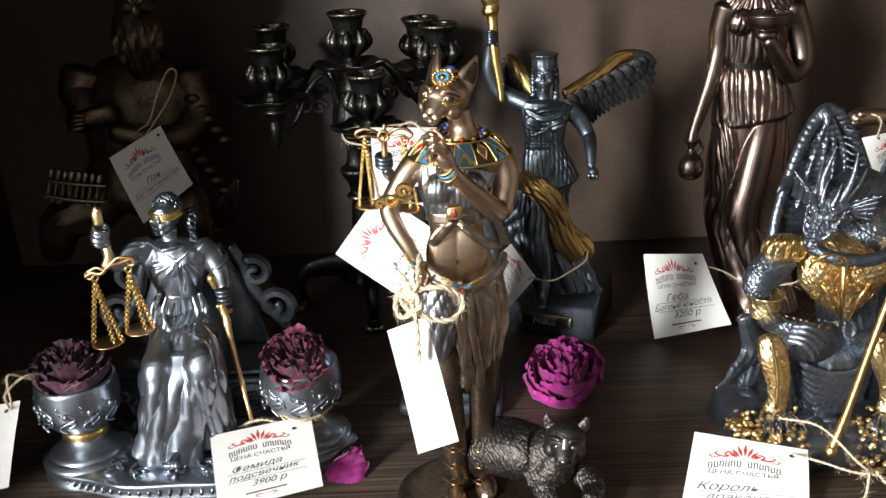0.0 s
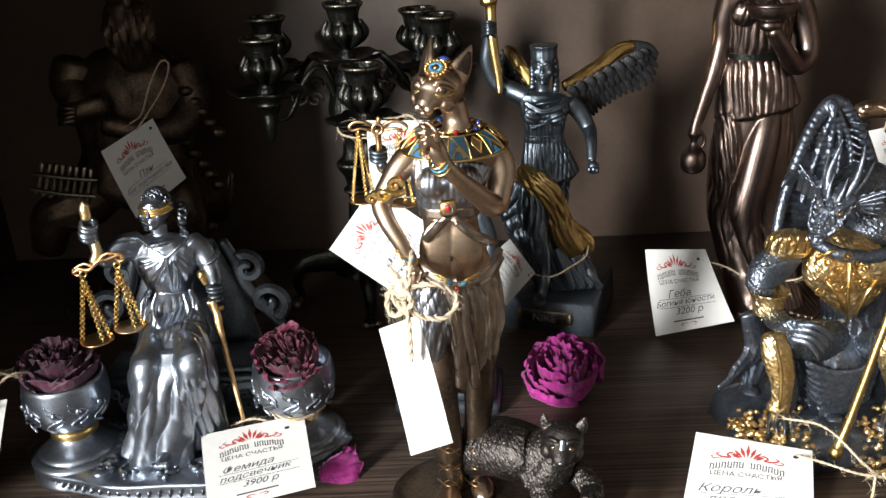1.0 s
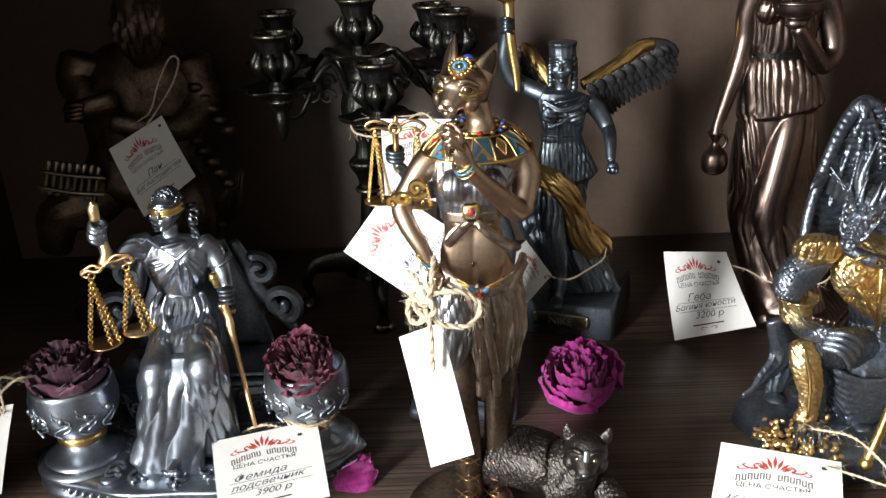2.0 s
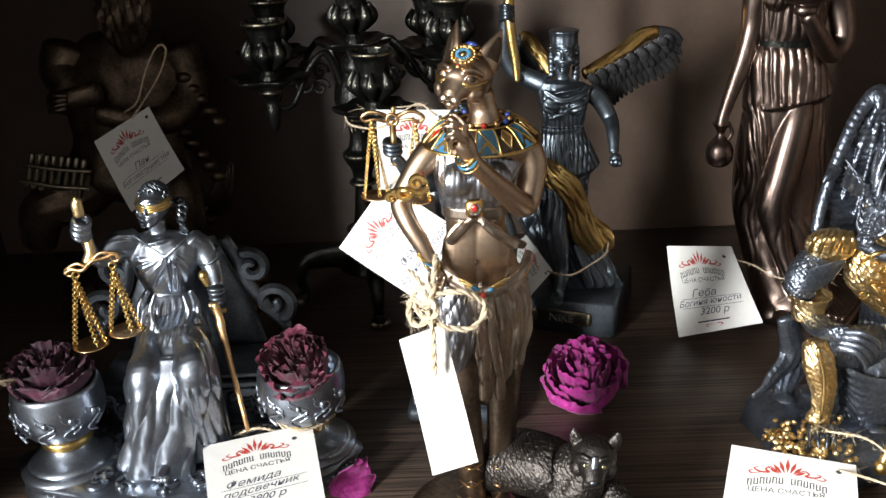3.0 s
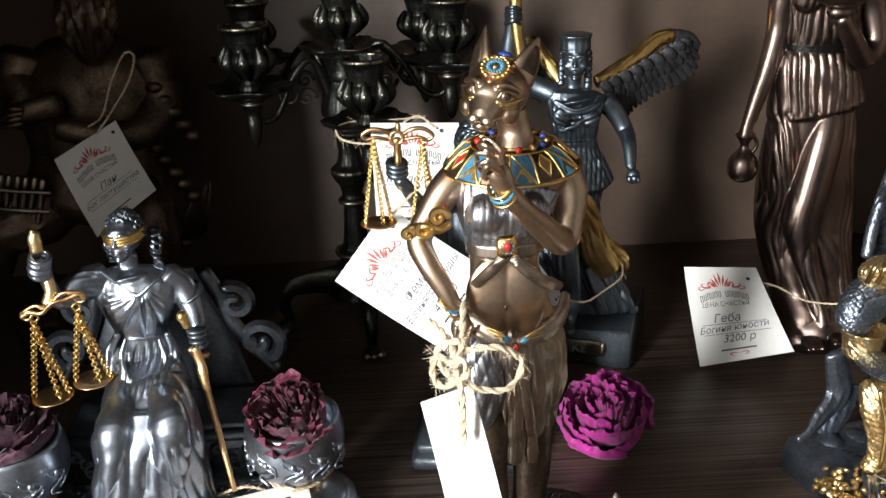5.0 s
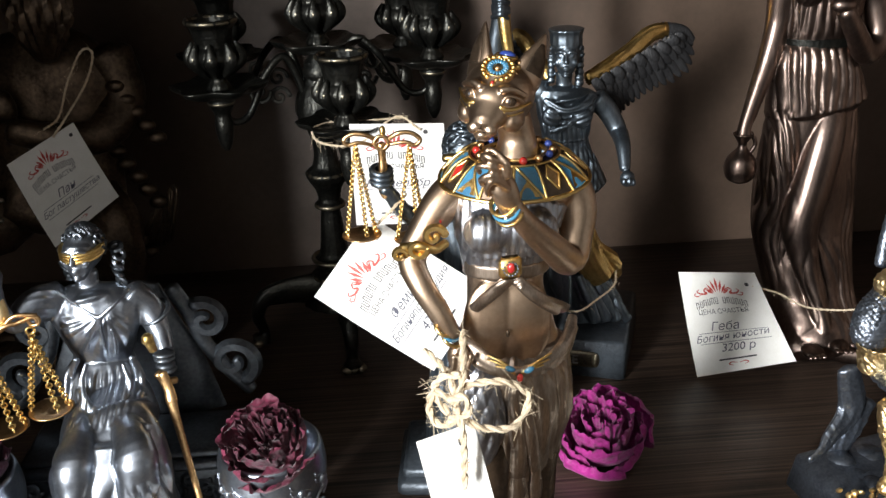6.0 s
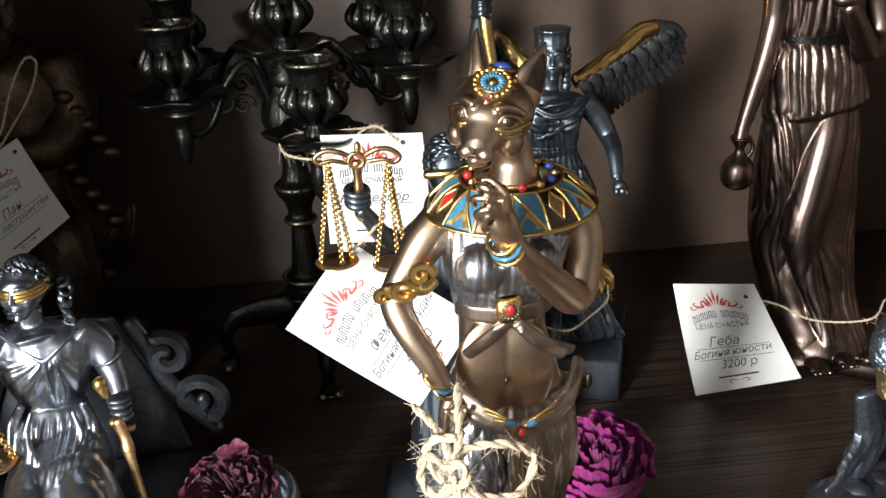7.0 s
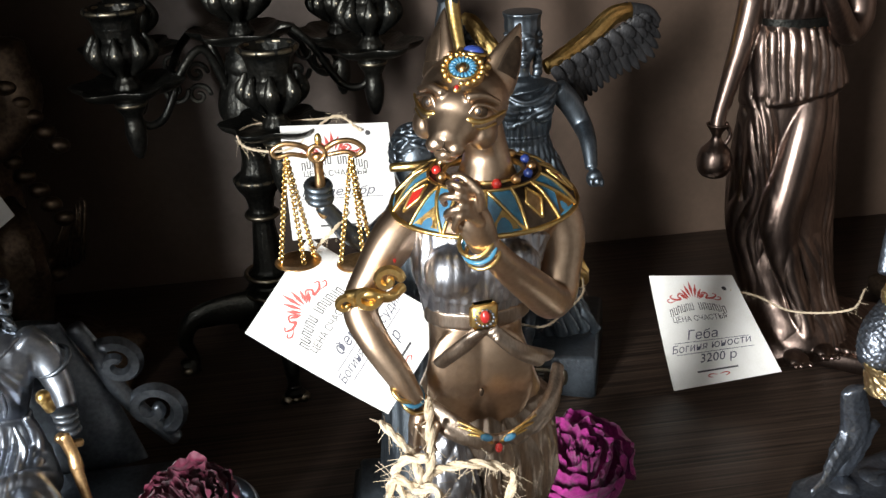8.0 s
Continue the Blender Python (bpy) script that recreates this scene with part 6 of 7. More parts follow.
    s.loft([(-27, -24, 226, 2.7, 1.6), (-19, -24, 218, 3, 1.8), (-9, -16, 209, 3.1, 1.9), (-3, -6, 202, 2.8, 1.7)], "bronze_cloth", folds=[(5, 0.16, 0.5, 0)])
    s.loft([(-26, -26, 224, 1.7, 1), (-18, -25, 216, 2, 1.2), (-8, -14, 205, 2.4, 1.5)], "bronze_cloth", folds=[(5, 0.16, 0.5, 0)])
    s.loft([(-27, 1, 185, 25.9, 15.5), (-27, 0, 169, 28.3, 17.5), (-26, 0, 153, 28.2, 18.1), (-25, 1, 135, 24.5, 16.2), (-23, 3, 117, 19.6, 13.7), (-22, 5, 99, 14.5, 10.2)], "bronze_cloth", folds=[(15, 0.035, 0.5, 0), (8, 0.03, -0.4, 1)], seg=80)
    s.loft([(-45, -10, 190, 7, 5.6), (-44, -14, 172, 9.9, 7.9), (-42, -16, 153, 11.4, 9.1), (-44, -14, 136, 8.7, 7), (-48, -10, 122, 4.4, 3.5)], "silver_cloth", folds=[(9, 0.07, 0.8, 0)], seg=48)
    s.loft([(-54, -14, 199, 2.4, 1.7), (-43, -24, 193, 3.1, 2.2), (-33, -29, 187, 2.7, 1.9), (-27, -30, 186, 2.4, 1.7)], "bronze_cloth", folds=[(5, 0.18, 0.7, 0)])
    s.loft([(0, -8, 199, 2.5, 1.7), (-5, -18, 192, 3.5, 2.4), (-16, -27, 187, 3.1, 2.2), (-26, -30, 186, 2.4, 1.7)], "bronze_cloth", folds=[(5, 0.18, 0.7, 0)])
    s.loft([(-52, -17, 195, 1.7, 1.2), (-43, -27, 189, 2.4, 1.7), (-29, -30, 183, 2.1, 1.4)], "bronze_cloth", folds=[(5, 0.18, 0.7, 0)])
    s.loft([(1, -8, 194, 2.1, 1.5), (-7, -20, 187, 2.8, 1.9), (-21, -29, 184, 2.4, 1.7)], "bronze_cloth", folds=[(5, 0.18, 0.7, 0)])
    s.loft([(-27, -28, 184, 3.1, 1.9), (-29, -29, 167, 3.1, 1.9), (-27, -26, 142, 3.5, 2.1), (-27, -22, 113, 3.6, 2.2)], "bronze_cloth", folds=[(6, 0.15, 0.2, 0)], seg=36)
    s.loft([(-24, -27, 183, 2.4, 1.4), (-22, -27, 158, 2.8, 1.7), (-19, -23, 132, 2.9, 1.7), (-18, -19, 111, 2.9, 1.8)], "bronze_cloth", folds=[(6, 0.15, 0.2, 0)], seg=36)
    s.tube([(-29, -31, 186), (-33, -31, 189), (-39, -28, 189)], 0.8, "gold", r2=0.4)
    s.tube([(-29, -31, 186), (-33, -31, 190), (-40, -28, 192)], 0.8, "gold", r2=0.4)
    s.tube([(-29, -31, 186), (-33, -31, 191), (-40, -28, 194)], 0.8, "gold", r2=0.4)
    s.tube([(-26, -31, 186), (-21, -31, 188), (-15, -28, 188)], 0.7, "gold", r2=0.4)
    s.tube([(-26, -31, 186), (-21, -31, 189), (-14, -28, 190)], 0.7, "gold", r2=0.4)
    s.tube([(-26, -31, 186), (-21, -31, 190), (-13, -28, 193)], 0.7, "gold", r2=0.4)
    s.blob(-31, -32, 189, 2.4, 1, 1.4, "turquoise", turn=(0, 25, 0))
    s.blob(-23, -32, 188, 2.4, 1, 1.4, "turquoise", turn=(0, -25, 0))
    s.blob(-27, -33, 185, 1.4, 1, 2, "enamel_red")
    s.loft([(-39, -8, 137, 11.7, 9.9), (-40, -10, 104, 10.4, 8.9), (-38, -8, 79, 9.1, 7.7), (-37, -4, 51, 8.5, 7.3), (-35, -2, 26, 7.1, 6), (-36, 0, -2, 6, 5.1)], "dark_bronze")
    s.loft([(-16, 0, 127, 11.9, 10.1), (-16, -2, 94, 9.9, 8.4), (-18, 0, 71, 8.5, 7.2), (-20, 4, 45, 7.9, 6.7), (-21, 6, 20, 6.8, 5.8), (-23, 6, -7, 6.1, 5.2)], "dark_bronze")
    s.tube([(-45, -9, 60), (-37, -20, 62), (-30, -9, 58)], 0.6, "copper_gold")
    s.tube([(-44, -9, 53), (-37, -20, 66), (-30, -9, 52)], 0.6, "bronze")
    s.tube([(-28, 0, 53), (-20, -11, 55), (-12, 0, 51)], 0.6, "copper_gold")
    s.tube([(-27, 0, 46), (-20, -11, 59), (-13, 0, 45)], 0.6, "bronze")
    s.tube([(-45, -9, 47), (-38, -20, 49), (-30, -9, 45)], 0.6, "copper_gold")
    s.tube([(-45, -9, 40), (-37, -20, 53), (-31, -9, 39)], 0.6, "bronze")
    s.tube([(-28, 0, 40), (-20, -11, 42), (-13, 0, 38)], 0.6, "copper_gold")
    s.tube([(-27, 0, 33), (-20, -11, 46), (-13, 0, 32)], 0.6, "bronze")
    s.tube([(-46, -9, 34), (-38, -20, 36), (-31, -9, 32)], 0.6, "copper_gold")
    s.tube([(-45, -9, 27), (-38, -20, 41), (-31, -9, 26)], 0.6, "bronze")
    s.tube([(-28, 0, 27), (-21, -11, 29), (-13, 0, 25)], 0.6, "copper_gold")
    s.tube([(-28, 0, 20), (-21, -11, 33), (-13, 0, 18)], 0.6, "bronze")
    s.tube([(-47, -9, 21), (-39, -20, 23), (-31, -9, 19)], 0.6, "copper_gold")
    s.tube([(-46, -9, 14), (-39, -20, 28), (-32, -9, 13)], 0.6, "bronze")
    s.tube([(-29, 0, 13), (-21, -11, 15), (-13, 0, 12)], 0.6, "copper_gold")
    s.tube([(-28, 0, 6), (-21, -11, 20), (-14, 0, 5)], 0.6, "bronze")
    s.blob(-38, -18, 24, 8, 13, 6, "bronze")
    s.blob(-16, -8, 24, 8, 13, 6, "bronze")
    s.loft([(-46, 0, 260, 9.2, 8.3), (-55, -4, 254, 8.2, 7.4), (-63, -8, 244, 6.8, 6.1), (-69, -12, 233, 6.1, 5.5), (-66, -18, 224, 5.4, 4.9), (-59, -22, 212, 4.8, 4.3), (-54, -24, 202, 3.8, 3.4)], "bronze")
    s.blob(-52, -24, 192, 4.8, 4.1, 6.9, "bronze")
    s.tube([(-54, -30, 196), (-55, -30, 188), (-54, -28, 183)], 1.4, "bronze", r2=1)
    s.tube([(-51, -30, 196), (-52, -30, 188), (-51, -28, 183)], 1.4, "bronze", r2=1)
    s.tube([(-47, -30, 196), (-49, -30, 188), (-48, -28, 183)], 1.4, "bronze", r2=1)
    s.ring(-57, -23, 206, 4.8, 0.8, "gold", (25, 32, 0), oval=1.0)
    s.ring(-55, -23, 204, 4.8, 0.8, "turquoise", (25, 32, 0), oval=1.0)
    s.ring(-54, -23, 201, 4.8, 0.8, "gold", (25, 32, 0), oval=1.0)
    s.tube([(-55, -16, 241), (-60, -20, 240), (-66, -22, 243), (-73, -18, 241)], 1.9, "gold")
    s.scroll(-60, -20, 246, 4.6, "gold", 1.8, 1.1, 1, start=0)
    s.scroll(-67, -22, 242, 4.4, "gold", 1.8, 1.1, -1, start=0)
    s.scroll(-74, -19, 238, 3.4, "gold", 1.6, 1, 1, start=0)
    s.blob(-57, -11, 249, 1.4, 1.4, 2, "enamel_red")
    s.loft([(-4, 2, 262, 8.9, 8), (2, 0, 249, 8.6, 7.7), (1, -4, 236, 7.6, 6.8), (-3, -12, 228, 6.8, 6.2), (-14, -24, 241, 6, 5.4), (-25, -34, 255, 4.8, 4.4), (-31, -38, 264, 4.1, 3.7)], "bronze")
    s.loft([(-31, -38, 263, 4.5, 3.1), (-34, -39, 271, 5.4, 3.8), (-37, -38, 277, 5.1, 3.5)], "bronze")
    s.tube([(-36, -42, 281), (-39, -47, 286), (-42, -45, 287), (-41, -41, 283)], 1.6, "bronze", r2=1.1)
    s.tube([(-35, -42, 278), (-39, -47, 283), (-44, -45, 283), (-43, -41, 279)], 1.6, "bronze", r2=1.1)
    s.tube([(-34, -42, 276), (-39, -47, 280), (-43, -45, 278), (-42, -41, 274)], 1.6, "bronze", r2=1.1)
    s.tube([(-33, -42, 273), (-39, -47, 278), (-41, -45, 274), (-40, -41, 270)], 1.6, "bronze", r2=1.1)
    s.tube([(-33, -44, 278), (-34, -46, 284), (-38, -44, 288), (-41, -42, 288)], 1.6, "bronze", r2=1.1)
    s.ring(-34, -38, 265, 5.1, 0.7, "gold", (35, -25, 0), oval=1.0)
    s.ring(-33, -38, 263, 5.1, 0.7, "turquoise", (35, -25, 0), oval=1.0)
    s.ring(-32, -38, 261, 5.1, 0.7, "gold", (35, -25, 0), oval=1.0)
    s.lathe([(70, 0), (74, 3), (72, 8), (73, 14), (68, 20), (40, 20.5)], "dark_bronze", seg=64, at=(-6, 0, 0), oval=0.66)
    s.fuse(["bronze"], 0.55, 3, (), start)
    s.fuse(["bronze_cloth"], 0.5, 2, [
        pleats("fan", (-27, 202), 0.26, 1.7, (-60, -50, 100), (8, 40, 188), 12, 0.9, 1.0)], start)
    s.fuse(["silver_cloth"], 0.5, 2, [
        pleats("line", (0.05, 1), 3.4, 0.8, (-60, -50, 214), (6, 40, 264), 5, 0.5, 3.0),
        pleats("fan", (-12, 215), 0.13, 1.6, (-64, -50, 118), (-22, 40, 192), 6, 0.4, 4.0)], start)
    fur = len(s.f)
    s.loft([(-26, 14, 40, 16, 18), (-8, 4, 50, 20, 20), (10, -8, 53, 20, 20), (22, -14, 55, 17, 17), (30, -20, 64, 13, 13)], "fur_black", seg=30)
    s.loft([(18, -22, 40, 14, 12), (28, -26, 50, 13, 12), (33, -26, 62, 11, 11)], "fur_black")
    s.loft([(20, -26, 40, 9, 8), (28, -44, 32, 8, 7), (40, -54, 27, 7, 6)], "fur_black")
    s.loft([(46, -20, 44, 9, 8), (54, -34, 40, 7.5, 7), (50, -46, 38, 7, 6)], "fur_black")
    for x, y, z in ((40, -55, 27), (50, -48, 37)):
        for d in (-4.5, -1.5, 1.5, 4.5):
            s.tube([(x + d, y, z + 3), (x + d * 1.2, y - 6, z + 1), (x + d * 1.2, y - 7, z - 5)], 2.3, "fur_black", r2=1.6)
    s.fuse(["fur_black"], 0.6, 2, [tufts(1.5, 0.9)], fur)
    h = Sculpt()
    h.blob(0, 0, 1, 13.4, 12.6, 12.4, "fur_black", 24, 16)
    h.loft([(0, -6, -1, 10.4, 9.4), (0, -12, -4, 7.2, 6.8), (0, -16.5, -6.6, 5.4, 4.6)], "fur_black", seg=24)
    for f in (-1, 1):
        h.blob(f * 8.4, -4, -4.5, 5.4, 6, 6, "fur_black")
        h.tube([(f * 3, -11.5, 5), (f * 7, -9.6, 5.6), (f * 10.4, -6, 3)], 1.5, "fur_black")
        h.loft([(f * 10, 1, 8, 4.2, 2.2), (f * 12, 0.5, 13, 3.4, 1.8), (f * 13, 1, 17.5, 1.0, 0.7)], "fur_black", seg=16)
        h.blob(f * 3.2, -15.8, -8.2, 3.0, 2.6, 2.5, "fur_black")
    h.blob(0, -13.5, -11, 3.4, 3, 2.2, "fur_black")
    h.fuse(["fur_black"], 0.5, 2, [tufts(1.4, 0.5, lo=(-99, -8, -99))])
    h.loft([(0, -11.8, 7, 1.8, 1.2), (0, -14.2, 1, 2.3, 1.5), (0, -17.2, -4.2, 2.6, 1.5)], "pewter", seg=14)
    h.blob(0, -18.6, -5.6, 2.4, 1.4, 1.5, "dark_pewter")
    for f in (-1, 1):
        h.blob(f * 5.2, -11.8, 1.6, 2.3, 1.6, 1.6, "dark_pewter", 12, 8, (0, f * 15, f * 25))
        h.blob(f * 5.2, -13.0, 1.6, 1.4, 0.9, 1.2, "gold", 12, 8)
        h.blob(f * 5.2, -13.8, 1.6, 0.5, 0.3, 0.7, "ink_black", 8, 6)
    s.absorb(h, turned((35, -31, 76), -8, -6, 4))
    return s


thing("cat_goddess_statuette", cat_goddess_statuette(), (48, 528, 0), "polished bronze cat-headed goddess statuette with enamel collar beside a panther", "figurine")

# ---- nameplate lettering ----


def text_mesh(body, size, shear=0.0, thick=0.0):
    """Outline of a word in the built-in font, centred, in millimetres."""
    curve = bpy.data.curves.new("lettering", "FONT")
    curve.body, curve.size, curve.shear, curve.extrude = body, size, shear, thick
    curve.align_x, curve.align_y, curve.resolution_u = "CENTER", "CENTER", 3
    ob = new("lettering", curve)
    bpy.context.view_layer.update()
    me = bpy.data.meshes.new_from_object(ob.evaluated_get(bpy.context.evaluated_depsgraph_get()))
    verts = np.array([v.co[:] for v in me.vertices]).reshape(-1, 3)
    faces = [tuple(p.vertices) for p in me.polygons]
    bpy.data.objects.remove(ob)
    bpy.data.meshes.remove(me)
    bpy.data.curves.remove(curve)
    return verts, faces


def nameplate():
    s = Sculpt()
    v, f = text_mesh("NIKE", 10.5, 0, 0.5)
    m = np.array((pose(0, 0, 0, 90, 0, -20)).to_3x3())
    s.add(v @ m.T, f, "worn_nickel")
    c, k = math.cos(radians(-20)), math.sin(radians(-20))
    thing("nameplate_lettering", s, (119 - 3 * c + 51.4 * k, 832 - 3 * k - 51.4 * c, 16.6), "raised brass lettering on the plinth of the winged statuette", "lettering", smooth=False)


nameplate()

# ---- candelabra ----
CUP = [(8, 0), (9, 2), (8, 5), (6, 9), (9, 14), (15, 20), (17, 26), (15, 31), (13, 34), (14, 40), (15.5, 46), (18, 49), (19, 51), (18, 53), (16.5, 52), (14.5, 46), (13, 38), (2, 36)]


def candelabra(at):
    stand = base_of("candelabra", at, "blackened iron candelabra with leafy cups and clawed feet", "candelabra")
    s = Sculpt()
    s.lathe([(20, 30), (30, 34), (24, 42), (16, 50), (19, 56), (20, 60), (14, 64), (15, 68), (19, 72), (13, 76), (11, 84), (9, 104), (8, 118), (12, 122), (9, 126), (11, 136), (16, 144), (17, 150), (11, 156), (9, 170), (13, 186), (20, 200), (17, 216), (12, 226), (10, 240)], "candle_iron", seg=40, flutes=14, depth=0.03)
    part("column", s, stand)
    for h, r in ((58, 20.5), (73, 19.5), (121, 12.5), (149, 17)):
        s = Sculpt()
        s.ring(0, 0, h, r - 1.4, 2.0, "brass_rub")
        part("collar", s, stand, "rubbed brass collar")
    for i in range(4):
        a = radians(-80 + 90 * i)
        c, k = math.cos(a), math.sin(a)
        s = Sculpt()
        s.loft([(14 * c, 14 * k, 46, 15, 10), (40 * c, 40 * k, 47, 12, 6), (62 * c, 62 * k, 43, 8, 6), (70 * c, 70 * k, 28, 6, 6), (66 * c, 66 * k, 12, 4.5, 4.5), (69 * c, 69 * k, 5, 9, 9)], "candle_iron", folds=[(6, 0.08, 0.5, 0)])
        for d in (-1, 0, 1):
            s.blob(72 * c - d * 6 * k, 72 * k + d * 6 * c, 4, 5, 5, 4, "brass_rub", 8, 5)
        s.scroll(52 * c, 52 * k, 46, 9, "candle_iron", 2.2, 1.3, 1)
        part("foot", s, stand)
    cups = ((22, -67, 258 - 52), (-71, -35, 281 - 52), (-81, 47, 288 - 52), (89, -7, 290 - 52), (69, 64, 287 - 52), (2, 0, 304 - 52))
    for x, y, z in cups:
        s = Sculpt()
        reach = math.hypot(x, y)
        if reach > 5:
            u, w = x / reach, y / reach
            bend = [(u * 8, w * 8, 200, 3.4, 3.4), (u * reach * 0.3, w * reach * 0.3, z + 16, 3, 3), (u * reach * 0.52, w * reach * 0.52, z + 8, 2.8, 2.8), (u * reach * 0.74, w * reach * 0.74, z - 22, 2.8, 2.8), (u * reach * 0.93, w * reach * 0.93, z - 24, 2.8, 2.8), (x, y, z - 6, 3, 3)]
            s.loft(bend, "candle_iron", seg=12)
            s.scroll(u * reach * 0.62, w * reach * 0.62, z - 6, 9, "candle_iron", 1.8, 1.3, 1 if x > 0 else -1)
            s.scroll(u * reach * 0.42, w * reach * 0.42, z - 12, 8, "candle_iron", 1.8, 1.3, -1 if x > 0 else 1)
            s.lathe([(2, -46), (5, -40), (7, -28), (6, -18), (9, -12), (10, -7), (6, -3)], "candle_iron", seg=20, at=(x, y, z))
            s.ring(x, y, z - 9, 8.6, 1.8, "brass_rub")
        else:
            s.lathe([(10, -30), (14, -20), (9, -8), (7, 0)], "candle_iron", at=(x, y, z))
        arm = part("arm", s, stand)
        s = Sculpt()
        s.lathe([(6, -4), (20, -3), (30, 1), (33, 5), (30, 4), (18, 0), (6, 0)], "candle_iron", seg=48, at=(x, y, z), flutes=6, depth=0.12)
        part("drip_pan", s, arm)
        s = Sculpt()
        s.lathe(CUP, "candle_iron", seg=40, at=(x, y, z), flutes=10, depth=0.03)
        for i in range(8):
            a = i * math.tau / 8
            c, k = math.cos(a), math.sin(a)
            s.loft([(x + 9 * c, y + 9 * k, z + 12, 2, 2), (x + 17 * c, y + 17 * k, z + 21, 4.5, 2.4), (x + 18.5 * c, y + 18.5 * k, z + 27, 4.5, 2.2), (x + 15.5 * c, y + 15.5 * k, z + 36, 1.4, 1.4)], "candle_iron", seg=10, sub=3)
            s.blob(x + 18.6 * c, y + 18.6 * k, z + 26, 2.4, 2.4, 3, "brass_rub", 7, 5)
        s.ring(x, y, z + 51, 17.8, 1.7, "brass_rub", seg=32)
        part("cup", s, arm, "fluted candle cup with a rubbed brass rim")
    return stand


candelabra((-80, 882, 0))

# ---- twine ----


def twine(s, pts, r, fuzz=0.5):
    """Two-ply jute with stray fibres."""
    p = spline(pts, 10)
    t = np.gradient(p, axis=0)
    t /= np.linalg.norm(t, axis=1)[:, None] + 1e-9
    a = np.cross(t, np.array([0.31, 0.87, 0.38]))
    a /= np.linalg.norm(a, axis=1)[:, None] + 1e-9
    b = np.cross(t, a)
    run = np.r_[0, np.cumsum(np.linalg.norm(np.diff(p, axis=0), axis=1))]
    ang = run / (r * 3.2) * 2
    for k in (0, math.pi):
        q = p + r * 0.55 * (a * np.cos(ang + k)[:, None] + b * np.sin(ang + k)[:, None])
        s.loft([(*x, r * 0.72, r * 0.72) for x in q], "jute", seg=6, sub=1)
    for i in range(int(run[-1] * fuzz)):
        j = random.randrange(len(p))
        d = np.array([random.uniform(-1, 1) for _ in range(3)]) + t[j] * random.choice((-1, 1))
        n = random.uniform(1.5, 6)
        s.tube([p[j], p[j] + d * n * 0.5, p[j] + d * n + (random.uniform(-1, 1), random.uniform(-1, 1), -0.8)], 0.11, "jute", 3, 2, 0.06)


# ---- price tags ----
SLOGAN = "ЦЕНА СЧАСТЬЯ"


class Card:
    """The face of a card between four corners: top left, top right, bottom right, bottom left."""

    def __init__(self, corners, curl, twist=0.0):
        self.c = [np.array(p, float) for p in corners]
        a, b, c, d = self.c
        self.n = np.cross(b - a, d - a)
        self.n /= -np.linalg.norm(self.n)
        if self.n[1] > 0:
            self.n = -self.n
        self.curl, self.twist = curl, twist

    def at(self, u, v, lift=0.0):
        a, b, c, d = self.c
        p = (a * (1 - u) + b * u) * (1 - v) + (d * (1 - u) + c * u) * v
        return p + self.n * (self.curl * (4 * v * (1 - v) - 0.5) + self.twist * (u - 0.5) * v * 4 + lift)

    def flat(self, s, poly, mat, lift=0.16):
        s.add([self.at(u, v, lift) for u, v in poly], [tuple(range(len(poly)))], mat)

    def bar(self, s, u0, v0, u1, v1, mat):
        n = 6
        top = [(u0 + (u1 - u0) * i / n, v0) for i in range(n + 1)]
        self.flat(s, top + [(u, v1) for u, v in reversed(top)], mat)

    def stroke(self, s, pts, wide, mat):
        p = spline([(u, v) for u, v in pts], 5)
        t = np.gradient(p, axis=0)
        nrm = np.stack([-t[:, 1], t[:, 0]], 1)
        nrm /= np.linalg.norm(nrm, axis=1)[:, None] + 1e-9
        for i in range(len(p) - 1):
            k0, k1 = wide * (0.35 + 0.65 * math.sin(math.pi * i / len(p))), wide * (0.35 + 0.65 * math.sin(math.pi * (i + 1) / len(p)))
            self.flat(s, [tuple(p[i] + nrm[i] * k0), tuple(p[i + 1] + nrm[i + 1] * k1), tuple(p[i + 1] - nrm[i + 1] * k1), tuple(p[i] - nrm[i] * k0)], mat)

    def words(self, s, body, u, v, size, mat, shear=0.0, wide=1.0, slope=0.0):
        pts, faces = text_mesh(body, size, shear)
        if len(pts):
            s.add([self.at(u + x * wide / 63, v - y / 75 + slope * x * wide / 63, 0.18) for x, y, z in pts], faces, mat)


